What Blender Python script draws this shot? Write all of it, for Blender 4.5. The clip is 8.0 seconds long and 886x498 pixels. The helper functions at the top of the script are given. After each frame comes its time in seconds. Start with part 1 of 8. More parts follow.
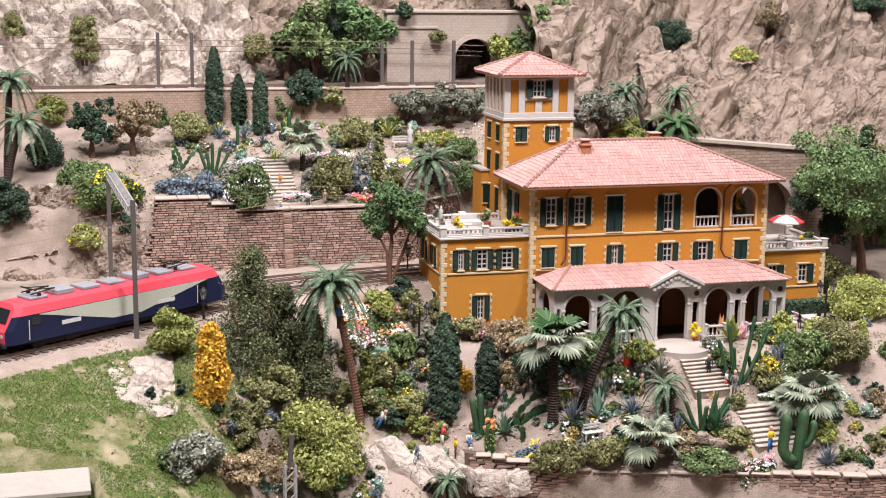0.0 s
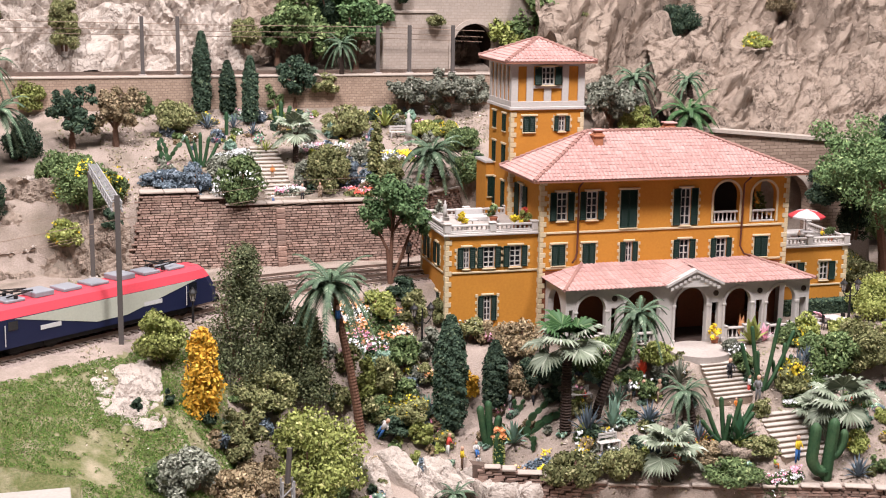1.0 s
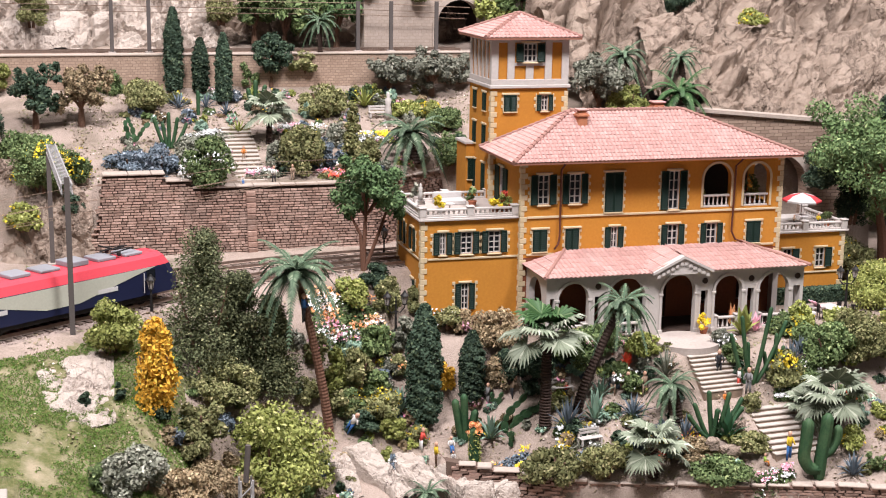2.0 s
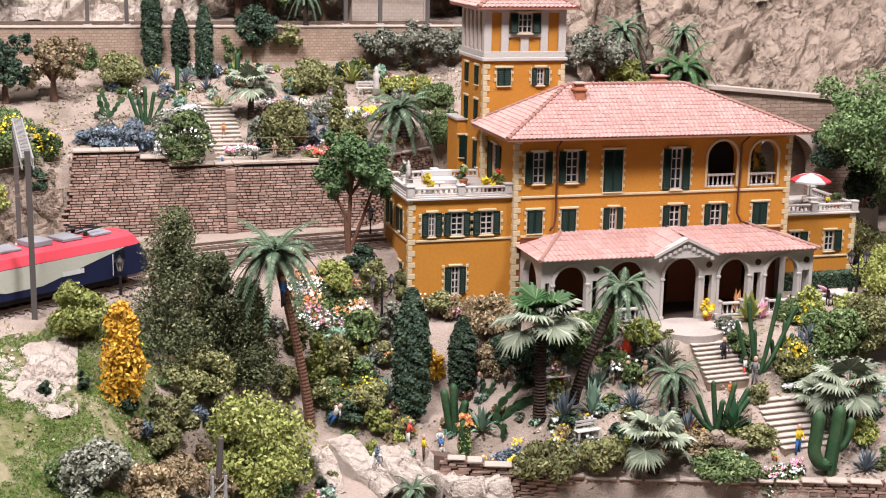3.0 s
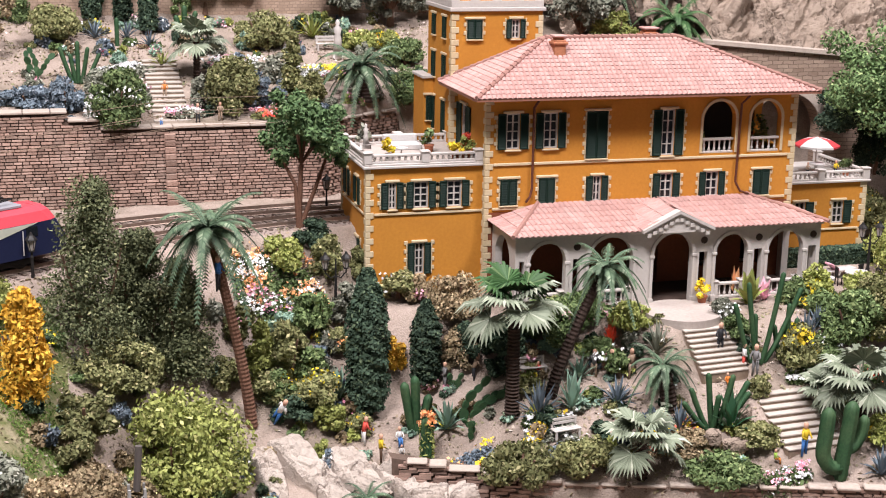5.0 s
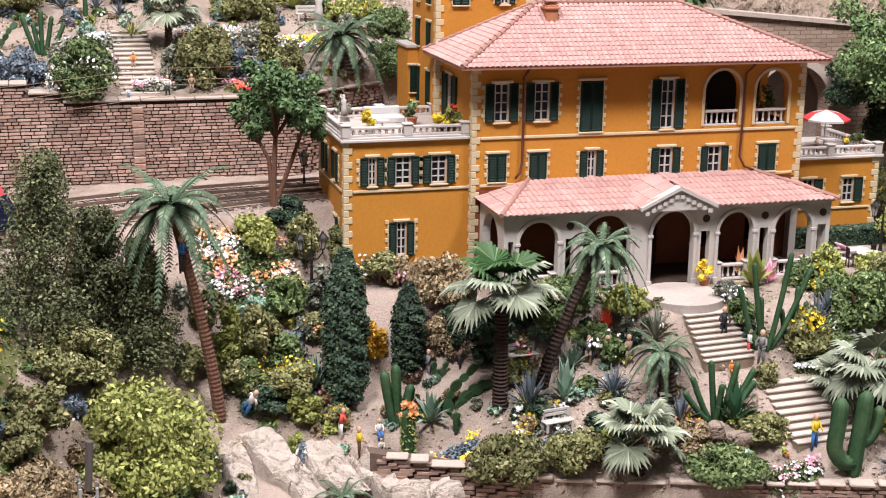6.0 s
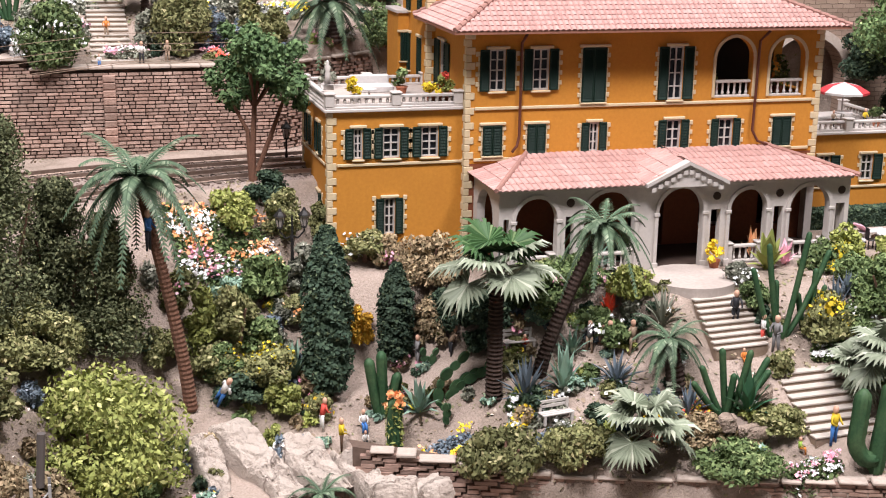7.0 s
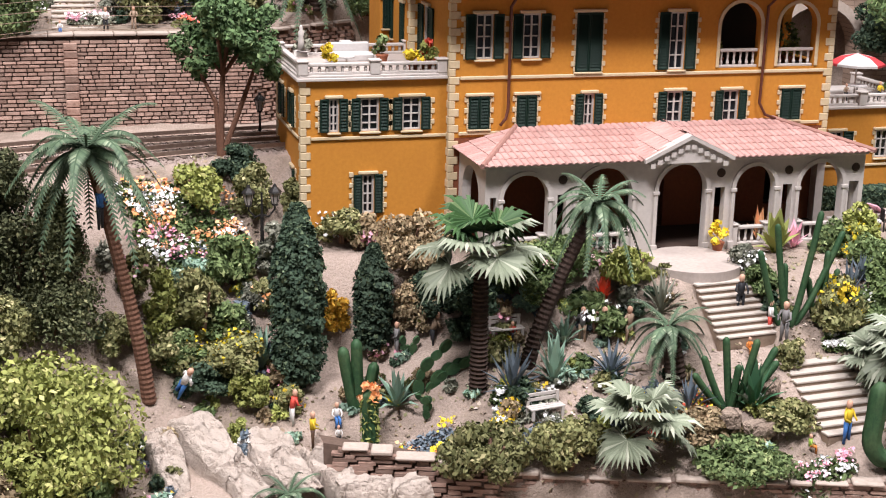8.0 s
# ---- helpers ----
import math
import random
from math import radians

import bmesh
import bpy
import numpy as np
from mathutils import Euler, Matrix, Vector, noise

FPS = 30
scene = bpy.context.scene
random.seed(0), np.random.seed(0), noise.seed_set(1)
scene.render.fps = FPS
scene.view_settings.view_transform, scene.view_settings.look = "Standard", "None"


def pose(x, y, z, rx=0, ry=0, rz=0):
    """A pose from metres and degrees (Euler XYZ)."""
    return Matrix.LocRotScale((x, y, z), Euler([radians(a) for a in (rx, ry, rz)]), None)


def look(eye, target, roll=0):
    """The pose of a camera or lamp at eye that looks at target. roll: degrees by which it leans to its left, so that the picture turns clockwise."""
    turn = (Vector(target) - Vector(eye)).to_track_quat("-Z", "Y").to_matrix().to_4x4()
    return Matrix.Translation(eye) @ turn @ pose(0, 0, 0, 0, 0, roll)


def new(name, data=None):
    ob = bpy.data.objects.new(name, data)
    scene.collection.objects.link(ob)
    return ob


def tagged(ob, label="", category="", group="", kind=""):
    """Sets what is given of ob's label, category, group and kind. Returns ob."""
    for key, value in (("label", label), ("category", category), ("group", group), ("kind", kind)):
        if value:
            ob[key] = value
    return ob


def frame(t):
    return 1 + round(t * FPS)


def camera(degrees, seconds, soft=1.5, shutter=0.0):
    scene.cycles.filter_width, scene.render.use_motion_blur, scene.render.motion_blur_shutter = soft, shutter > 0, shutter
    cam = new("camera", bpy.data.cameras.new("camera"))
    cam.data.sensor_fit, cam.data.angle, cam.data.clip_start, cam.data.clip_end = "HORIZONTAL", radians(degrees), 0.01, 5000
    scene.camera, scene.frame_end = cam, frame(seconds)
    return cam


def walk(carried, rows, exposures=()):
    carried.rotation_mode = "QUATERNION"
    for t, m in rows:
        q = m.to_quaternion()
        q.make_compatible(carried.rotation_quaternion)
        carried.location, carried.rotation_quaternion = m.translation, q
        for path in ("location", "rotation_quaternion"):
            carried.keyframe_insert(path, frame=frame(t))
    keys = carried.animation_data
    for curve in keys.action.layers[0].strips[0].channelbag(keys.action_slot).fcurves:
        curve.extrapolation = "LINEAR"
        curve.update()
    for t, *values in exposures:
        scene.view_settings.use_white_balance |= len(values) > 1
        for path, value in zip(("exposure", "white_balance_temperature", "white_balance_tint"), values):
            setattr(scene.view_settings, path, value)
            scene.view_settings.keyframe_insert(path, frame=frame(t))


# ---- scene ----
cam = camera(34.0, 8.0, 1.1)
PATH = [
    (0, pose(-0.36714, -1.06604, 0.29344, 78.844, -0.697, -15.349)),
    (0.5, pose(-0.37190, -1.03142, 0.29035, 78.660, -0.762, -15.931)),
    (1, pose(-0.36582, -0.99595, 0.28641, 78.401, -0.828, -16.100)),
    (1.5, pose(-0.34646, -0.97529, 0.28356, 78.030, -0.784, -15.821)),
    (3, pose(-0.31019, -0.90371, 0.26097, 77.303, -1.011, -15.888)),
    (3.5, pose(-0.30041, -0.88000, 0.25670, 76.910, -1.173, -16.073)),
    (4, pose(-0.28789, -0.85586, 0.25192, 76.623, -1.224, -16.129)),
    (4.5, pose(-0.27565, -0.83128, 0.24927, 76.212, -1.115, -16.132)),
    (6, pose(-0.23776, -0.75868, 0.22564, 75.395, -0.860, -16.078)),
    (6.5, pose(-0.22923, -0.73378, 0.21574, 75.199, -1.029, -16.151)),
    (7, pose(-0.21783, -0.70981, 0.20674, 74.933, -1.068, -15.979)),
    (7.5, pose(-0.20654, -0.68643, 0.19832, 74.713, -1.192, -15.881)),
    (8, pose(-0.19318, -0.66338, 0.18956, 74.436, -1.169, -15.769)),
]
walk(cam, PATH)

# ---- light: the exhibition hall's ceiling panels ----
world = bpy.data.worlds.new("hall_light")
scene.world = world
world.use_nodes = True
wbg = world.node_tree.nodes["Background"]
wbg.inputs[0].default_value = (1.0, 0.965, 0.93, 1)
wbg.inputs[1].default_value = 0.33


def ceiling_lamp(x, y, z, sx, sy, power, tx, ty, tz):
    data = bpy.data.lights.new("ceiling_lamp", "AREA")
    data.shape, data.size, data.size_y = "RECTANGLE", sx, sy
    data.energy, data.color = power, (1.0, 0.955, 0.975)
    ob = new("ceiling_lamp", data)
    ob.matrix_world = look((x, y, z), (tx, ty, tz))
    return ob


ceiling_lamp(-0.75, -0.95, 1.9, 0.5, 0.35, 70, -0.05, -0.05, 0.0)
ceiling_lamp(0.75, -0.8, 1.9, 0.5, 0.35, 47, 0.05, -0.05, 0.0)
ceiling_lamp(0.0, 0.05, 1.9, 0.8, 0.35, 18, 0.0, 0.0, 0.0)

K = 0.01  # the plan below is written in centimetres


# ---- materials ----
def nodes_of(name):
    m = bpy.data.materials.new(name)
    m.use_nodes = True
    t = m.node_tree
    return m, t, t.nodes["Principled BSDF"]


def mixed(t, fac, a, b):
    n = t.nodes.new("ShaderNodeMix")
    n.data_type = "RGBA"
    for s, v in ((0, fac), (6, a), (7, b)):
        if isinstance(v, bpy.types.NodeSocket):
            t.links.new(v, n.inputs[s])
        else:
            n.inputs[s].default_value = v if s == 0 else (*v[:3], 1)
    return n.outputs[2]


def ramp(t, src, lo, hi):
    n = t.nodes.new("ShaderNodeMapRange")
    n.inputs[1].default_value, n.inputs[2].default_value = lo, hi
    t.links.new(src, n.inputs[0])
    return n.outputs[0]


def noise_of(t, scale, detail=4, rough=0.55, stretch=None):
    co = t.nodes.new("ShaderNodeTexCoord").outputs["Object"]
    if stretch:
        mp = t.nodes.new("ShaderNodeMapping")
        mp.inputs["Scale"].default_value = stretch
        t.links.new(co, mp.inputs[0])
        co = mp.outputs[0]
    n = t.nodes.new("ShaderNodeTexNoise")
    n.inputs["Scale"].default_value, n.inputs["Detail"].default_value, n.inputs["Roughness"].default_value = scale, detail, rough
    t.links.new(co, n.inputs["Vector"])
    return n.outputs[0]


def bumped(t, p, src, strength, dist):
    b = t.nodes.new("ShaderNodeBump")
    b.inputs["Strength"].default_value, b.inputs["Distance"].default_value = strength, dist
    t.links.new(src, b.inputs["Height"])
    t.links.new(b.outputs[0], p.inputs["Normal"])


def surface(name, a, b, fine=900, coarse=60, rough=0.8, bump=0.3, dist=0.0004, stain=None, amount=0.35, per_object=0.0, stretch=None, metal=0.0):
    """Two colours mixed by a fine grain, with broad stains over them."""
    m, t, p = nodes_of(name)
    f = noise_of(t, fine, 5, 0.6, stretch)
    col = mixed(t, ramp(t, f, 0.3, 0.7), a, b)
    c = noise_of(t, coarse, 4, 0.6)
    st = stain or tuple(v * 0.6 for v in a)
    g = t.nodes.new("ShaderNodeMath")
    g.operation = "MULTIPLY"
    g.inputs[1].default_value = amount
    t.links.new(ramp(t, c, 0.45, 0.7), g.inputs[0])
    col = mixed(t, g.outputs[0], col, st)
    if per_object:
        info = t.nodes.new("ShaderNodeObjectInfo")
        h = t.nodes.new("ShaderNodeHueSaturation")
        isl = t.nodes.new("ShaderNodeNewGeometry")
        both = t.nodes.new("ShaderNodeMath")
        both.operation = "ADD"
        t.links.new(info.outputs["Random"], both.inputs[0])
        t.links.new(isl.outputs["Random Per Island"], both.inputs[1])
        frac = t.nodes.new("ShaderNodeMath")
        frac.operation = "FRACT"
        t.links.new(both.outputs[0], frac.inputs[0])
        t.links.new(ramp_to(t, frac.outputs[0], 1 - per_object, 1 + per_object), h.inputs["Value"])
        t.links.new(col, h.inputs["Color"])
        col = h.outputs[0]
    t.links.new(col, p.inputs["Base Color"])
    p.inputs["Roughness"].default_value = rough
    p.inputs["Metallic"].default_value = metal
    p.inputs["Specular IOR Level"].default_value = 0.25
    if bump:
        bumped(t, p, f, bump, dist)
    return m


def ramp_to(t, src, lo, hi):
    n = t.nodes.new("ShaderNodeMapRange")
    n.inputs[3].default_value, n.inputs[4].default_value = lo, hi
    t.links.new(src, n.inputs[0])
    return n.outputs[0]


def foliage(name, a, b, c=None, rough=0.75, spread=0.25):
    """Leaves: each leaf its own mix of two colours, a few in a third; each plant a little lighter or darker."""
    a, b, c = [tuple(min(0.8, v * k) for v, k in zip(q, (1.54, 1.5, 1.72))) if q else None for q in (a, b, c)]
    m, t, p = nodes_of(name)
    geo = t.nodes.new("ShaderNodeNewGeometry")
    isl = geo.outputs["Random Per Island"]
    col = mixed(t, isl, a, b)
    if c:
        col = mixed(t, ramp(t, isl, 0.9, 0.93), col, c)
    info = t.nodes.new("ShaderNodeObjectInfo")
    h = t.nodes.new("ShaderNodeHueSaturation")
    t.links.new(ramp_to(t, info.outputs["Random"], 1 - spread, 1 + spread), h.inputs["Value"])
    t.links.new(col, h.inputs["Color"])
    t.links.new(h.outputs[0], p.inputs["Base Color"])
    p.inputs["Roughness"].default_value = rough
    p.inputs["Specular IOR Level"].default_value = 0.2
    return m


def plain(name, c, rough=0.5, metal=0.0, v=0.12):
    return surface(name, c, tuple(x * (1 - v) for x in c), 700, 90, rough, 0.1, 0.0002, None, 0.15, metal=metal)


def rock_surface(name, a, b, vein):
    """Weathered rock: blotches, fine grain, dark seams and a relief at several scales."""
    m, t, p = nodes_of(name)
    big = noise_of(t, 55, 10, 0.68)
    col = mixed(t, ramp(t, big, 0.38, 0.62), a, b)
    line = noise_of(t, 26, 6, 0.6, (1.0, 1.0, 0.5))
    off = t.nodes.new("ShaderNodeMath")
    off.operation = "SUBTRACT"
    off.inputs[1].default_value = 0.5
    t.links.new(line, off.inputs[0])
    mag = t.nodes.new("ShaderNodeMath")
    mag.operation = "ABSOLUTE"
    t.links.new(off.outputs[0], mag.inputs[0])
    seam = t.nodes.new("ShaderNodeMapRange")
    seam.inputs[1].default_value, seam.inputs[2].default_value = 0.0, 0.022
    seam.inputs[3].default_value, seam.inputs[4].default_value = 0.6, 0.0
    t.links.new(mag.outputs[0], seam.inputs[0])
    col = mixed(t, seam.outputs[0], col, vein)
    st = noise_of(t, 16, 6, 0.65)
    g = t.nodes.new("ShaderNodeMath")
    g.operation = "MULTIPLY"
    g.inputs[1].default_value = 0.55
    t.links.new(ramp(t, st, 0.48, 0.68), g.inputs[0])
    col = mixed(t, g.outputs[0], col, tuple(0.5 * (u + v) for u, v in zip(b, vein)))
    t.links.new(col, p.inputs["Base Color"])
    p.inputs["Roughness"].default_value = 0.92
    p.inputs["Specular IOR Level"].default_value = 0.2
    h = t.nodes.new("ShaderNodeMath")
    h.operation = "MULTIPLY_ADD"
    h.inputs[1].default_value = -0.3
    t.links.new(seam.outputs[0], h.inputs[0])
    t.links.new(big, h.inputs[2])
    bumped(t, p, h.outputs[0], 1.0, 0.009)
    return m


OCHRE = surface("ochre_plaster", (0.53, 0.228, 0.036), (0.46, 0.19, 0.028), 500, 25, 0.85, 0.15, 0.0002, (0.40, 0.15, 0.025), 0.4)
CREAM = surface("cream_stone", (0.60, 0.49, 0.33), (0.53, 0.42, 0.27), 600, 60, 0.8, 0.15, 0.0002, (0.45, 0.32, 0.16), 0.4)
WHITE = surface("white_stone", (0.53, 0.485, 0.46), (0.46, 0.42, 0.395), 500, 40, 0.7, 0.1, 0.0002, (0.52, 0.45, 0.42), 0.35)
TILE = surface("pink_roof_tile", (0.48, 0.285, 0.262), (0.39, 0.215, 0.19), 500, 35, 0.8, 0.3, 0.0003, (0.50, 0.345, 0.32), 0.5, 0.12)
HIPTILE = surface("dull_red_hip_tile", (0.36, 0.20, 0.17), (0.28, 0.145, 0.12), 500, 60, 0.85, 0.2, 0.0002)
TILEDARK = surface("roof_underside", (0.30, 0.13, 0.09), (0.22, 0.10, 0.07), 500, 60, 0.85, 0.2, 0.0002)
BRICK = surface("chimney_brick", (0.46, 0.19, 0.10), (0.36, 0.14, 0.08), 600, 90, 0.85, 0.3, 0.0003)
SHUTTER = plain("green_shutter", (0.008, 0.024, 0.017), 0.5)
GLASS, _t, _p = nodes_of("dark_glass")
_p.inputs["Base Color"].default_value = (0.012, 0.014, 0.018, 1)
_p.inputs["Roughness"].default_value = 0.12
# near-black brown that paints the shade inside openings and recesses
SHADE = plain("dark_interior", (0.055, 0.035, 0.028), 0.9)
PIPE = plain("brown_downpipe", (0.13, 0.045, 0.03), 0.5)
PAVE = surface("pale_paving", (0.45, 0.385, 0.35), (0.38, 0.32, 0.29), 500, 50, 0.85, 0.2, 0.0003)
STEPM = surface("pale_step_stone", (0.50, 0.44, 0.395), (0.43, 0.375, 0.33), 600, 60, 0.85, 0.2, 0.0003)
RISER = surface("brown_riser", (0.21, 0.155, 0.115), (0.27, 0.20, 0.15), 600, 60, 0.9, 0.3, 0.0004)
SOIL = surface("sandy_soil", (0.43, 0.34, 0.295), (0.30, 0.235, 0.195), 900, 26, 0.95, 0.9, 0.0012, (0.15, 0.12, 0.085), 0.75)
STONEA = surface("wall_stone", (0.33, 0.215, 0.175), (0.22, 0.135, 0.105), 420, 60, 0.9, 0.8, 0.0007, (0.42, 0.31, 0.26), 0.5, 0.34)
MORTAR = surface("wall_mortar", (0.14, 0.095, 0.075), (0.10, 0.068, 0.054), 600, 80, 0.95, 0.4, 0.0005)
COPING = surface("coping_stone", (0.48, 0.40, 0.35), (0.38, 0.31, 0.265), 500, 60, 0.9, 0.4, 0.0004)
BALLAST = surface("ballast", (0.38, 0.30, 0.265), (0.27, 0.21, 0.185), 1100, 40, 0.95, 0.9, 0.0012)
SLEEPER = surface("sleeper", (0.10, 0.075, 0.06), (0.15, 0.11, 0.09), 700, 90, 0.9, 0.3, 0.0003)
RAILM = surface("rail_steel", (0.22, 0.15, 0.12), (0.30, 0.23, 0.19), 600, 90, 0.45, 0.1, 0.0002, metal=0.6)
ROCK = rock_surface("pale_rock", (0.41, 0.32, 0.26), (0.32, 0.245, 0.195), (0.22, 0.16, 0.125))
ROCKW = rock_surface("pale_grey_rock", (0.62, 0.53, 0.47), (0.52, 0.435, 0.38), (0.38, 0.30, 0.25))
TRUNK = surface("bark", (0.20, 0.115, 0.08), (0.12, 0.07, 0.05), 700, 90, 0.9, 0.6, 0.0006)
PALMTRUNK = surface("palm_bark", (0.065, 0.04, 0.032), (0.032, 0.022, 0.018), 800, 90, 0.9, 0.6, 0.0006)
REDTRUNK = surface("reddish_palm_bark", (0.17, 0.085, 0.055), (0.11, 0.055, 0.038), 800, 90, 0.9, 0.6, 0.0006)
IRON = plain("black_iron", (0.02, 0.018, 0.018), 0.45)
MAST = plain("mast_grey", (0.11, 0.095, 0.09), 0.55)
LATTICE = plain("galvanised_lattice", (0.36, 0.35, 0.35), 0.5)
G_OLIVE = foliage("olive_leaves", (0.155, 0.155, 0.06), (0.075, 0.085, 0.03), (0.26, 0.24, 0.11))
G_CONE = foliage("dark_olive_leaves", (0.085, 0.095, 0.042), (0.04, 0.05, 0.022), (0.16, 0.165, 0.075))
G_LIGHT = foliage("light_green_leaves", (0.24, 0.26, 0.07), (0.12, 0.145, 0.035), (0.36, 0.36, 0.13))
G_MID = foliage("mid_green_leaves", (0.105, 0.145, 0.05), (0.045, 0.072, 0.026), (0.19, 0.23, 0.09))
G_DARK = foliage("dark_green_leaves", (0.042, 0.066, 0.036), (0.016, 0.030, 0.018), (0.08, 0.11, 0.055))
G_GREY = foliage("grey_green_leaves", (0.19, 0.195, 0.135), (0.095, 0.105, 0.07), (0.30, 0.30, 0.22))
G_BROWN = foliage("dry_brown_leaves", (0.22, 0.165, 0.09), (0.12, 0.10, 0.05), (0.32, 0.26, 0.14))
G_YELLOW = foliage("golden_leaves", (0.46, 0.27, 0.03), (0.30, 0.17, 0.02), (0.58, 0.40, 0.06))
G_BLUE = foliage("blue_grey_leaves", (0.12, 0.15, 0.155), (0.06, 0.08, 0.085), (0.22, 0.25, 0.25))
G_TREE = foliage("tree_leaves", (0.085, 0.14, 0.05), (0.03, 0.058, 0.022), (0.14, 0.20, 0.08))
G_BRIGHT = foliage("bright_tree_leaves", (0.14, 0.215, 0.075), (0.055, 0.095, 0.034), (0.24, 0.31, 0.12))
G_PALM = foliage("palm_leaves", (0.085, 0.125, 0.065), (0.03, 0.055, 0.03), (0.18, 0.22, 0.13), 0.5)
G_FAN = foliage("fan_palm_leaves", (0.17, 0.195, 0.125), (0.085, 0.105, 0.062), (0.27, 0.29, 0.20), 0.5)
G_FANG = foliage("green_fan_leaves", (0.045, 0.095, 0.03), (0.022, 0.052, 0.018), (0.10, 0.15, 0.06), 0.5)
G_CACTUS = surface("cactus_green", (0.042, 0.10, 0.042), (0.024, 0.062, 0.03), 700, 80, 0.6, 0.3, 0.0003, (0.12, 0.17, 0.08), 0.4)
G_AGAVE = foliage("agave_leaves", (0.20, 0.29, 0.20), (0.11, 0.18, 0.12), (0.36, 0.42, 0.25), 0.55)
G_GRASS = foliage("grass_blades", (0.095, 0.155, 0.03), (0.048, 0.095, 0.016), (0.21, 0.20, 0.075))
G_CACTUS_LEAF = foliage("aloe_leaves", (0.05, 0.13, 0.055), (0.03, 0.08, 0.04), None, 0.5)
F_RED = foliage("red_petals", (0.55, 0.06, 0.05), (0.62, 0.14, 0.06))
F_PINK = foliage("pink_petals", (0.62, 0.20, 0.24), (0.66, 0.36, 0.36))
F_ORANGE = foliage("orange_petals", (0.62, 0.20, 0.06), (0.66, 0.32, 0.16))
F_WHITE = foliage("white_petals", (0.70, 0.68, 0.64), (0.60, 0.56, 0.50))
F_YELLOW = foliage("yellow_petals", (0.66, 0.45, 0.03), (0.60, 0.36, 0.03))


# ---- building helpers ----
class Shape:
    """Points and faces of one part, in centimetres."""

    def __init__(self):
        self.v, self.f, self.s = [], [], []

    def add(self, verts, faces, slot=0):
        n = len(self.v)
        self.v.extend(verts)
        self.f.extend(tuple(i + n for i in q) for q in faces)
        self.s.extend([slot] * len(faces))

    def box(self, x0, x1, y0, y1, z0, z1, b=0.0, slot=0):
        if b <= 0:
            self.add([(x, y, z) for z in (z0, z1) for y in (y0, y1) for x in (x0, x1)],
                     [(0, 2, 3, 1), (4, 5, 7, 6), (0, 1, 5, 4), (2, 6, 7, 3), (0, 4, 6, 2), (1, 3, 7, 5)], slot)
            return
        vs, idx = [], {}
        for i, x in enumerate((x0, x1)):
            for j, y in enumerate((y0, y1)):
                for k, z in enumerate((z0, z1)):
                    sx, sy, sz = (b, -b)[i], (b, -b)[j], (b, -b)[k]
                    for a, p in enumerate(((x, y + sy, z + sz), (x + sx, y, z + sz), (x + sx, y + sy, z))):
                        idx[i, j, k, a] = len(vs)
                        vs.append(p)
        fs = []
        for i in (0, 1):
            fs.append([idx[i, j, k, 0] for j, k in ((0, 0), (1, 0), (1, 1), (0, 1))][::(1, -1)[1 - i]])
            fs.append([idx[j, i, k, 1] for j, k in ((0, 0), (1, 0), (1, 1), (0, 1))][::(-1, 1)[1 - i]])
            fs.append([idx[j, k, i, 2] for j, k in ((0, 0), (1, 0), (1, 1), (0, 1))][::(1, -1)[1 - i]])
        for i in (0, 1):
            for j in (0, 1):
                fs.append([idx[i, j, 0, 0], idx[i, j, 0, 1], idx[i, j, 1, 1], idx[i, j, 1, 0]])
                fs.append([idx[i, 0, j, 0], idx[i, 0, j, 2], idx[i, 1, j, 2], idx[i, 1, j, 0]])
                fs.append([idx[0, i, j, 1], idx[0, i, j, 2], idx[1, i, j, 2], idx[1, i, j, 1]])
                for k in (0, 1):
                    fs.append([idx[i, j, k, 0], idx[i, j, k, 1], idx[i, j, k, 2]])
        self.add(vs, fs, slot)

    def tube(self, path, radii, n=8, caps=True, slot=0):
        """A round bar along a path."""
        rings = []
        m = len(path)
        for i, p in enumerate(path):
            p = Vector(p)
            d = (Vector(path[min(i + 1, m - 1)]) - Vector(path[max(i - 1, 0)])).normalized()
            u = d.cross(Vector((0.31, 0.95, 0.05))).normalized()
            w = d.cross(u)
            r = radii[i] if isinstance(radii, (list, tuple)) else radii
            rings.append([tuple(p + (u * math.cos(a) + w * math.sin(a)) * r) for a in [2 * math.pi * k / n for k in range(n)]])
        fs = [(i * n + k, i * n + (k + 1) % n, (i + 1) * n + (k + 1) % n, (i + 1) * n + k) for i in range(m - 1) for k in range(n)]
        if caps:
            fs += [tuple(range(n))[::-1], tuple((m - 1) * n + k for k in range(n))]
        self.add([p for r in rings for p in r], fs, slot)

    def lathe(self, prof, n=12, cx=0, cy=0, slot=0):
        """A turned form from (radius, height) steps."""
        vs = [(cx + r * math.cos(2 * math.pi * k / n), cy + r * math.sin(2 * math.pi * k / n), z) for r, z in prof for k in range(n)]
        m = len(prof)
        fs = [(i * n + k, i * n + (k + 1) % n, (i + 1) * n + (k + 1) % n, (i + 1) * n + k) for i in range(m - 1) for k in range(n)]
        fs += [tuple(range(n))[::-1], tuple((m - 1) * n + k for k in range(n))]
        self.add(vs, fs, slot)

    def prism(self, poly, y0, y1, slot=0):
        """A polygon (x, z) with depth from y0 to y1."""
        n = len(poly)
        self.add([(x, y0, z) for x, z in poly] + [(x, y1, z) for x, z in poly],
                 [tuple(range(n)), tuple(range(2 * n - 1, n - 1, -1))] + [(i, i + n, (i + 1) % n + n, (i + 1) % n) for i in range(n)], slot)

    def turned(self, m):
        self.v = [tuple(m @ Vector(p)) for p in self.v]
        return self

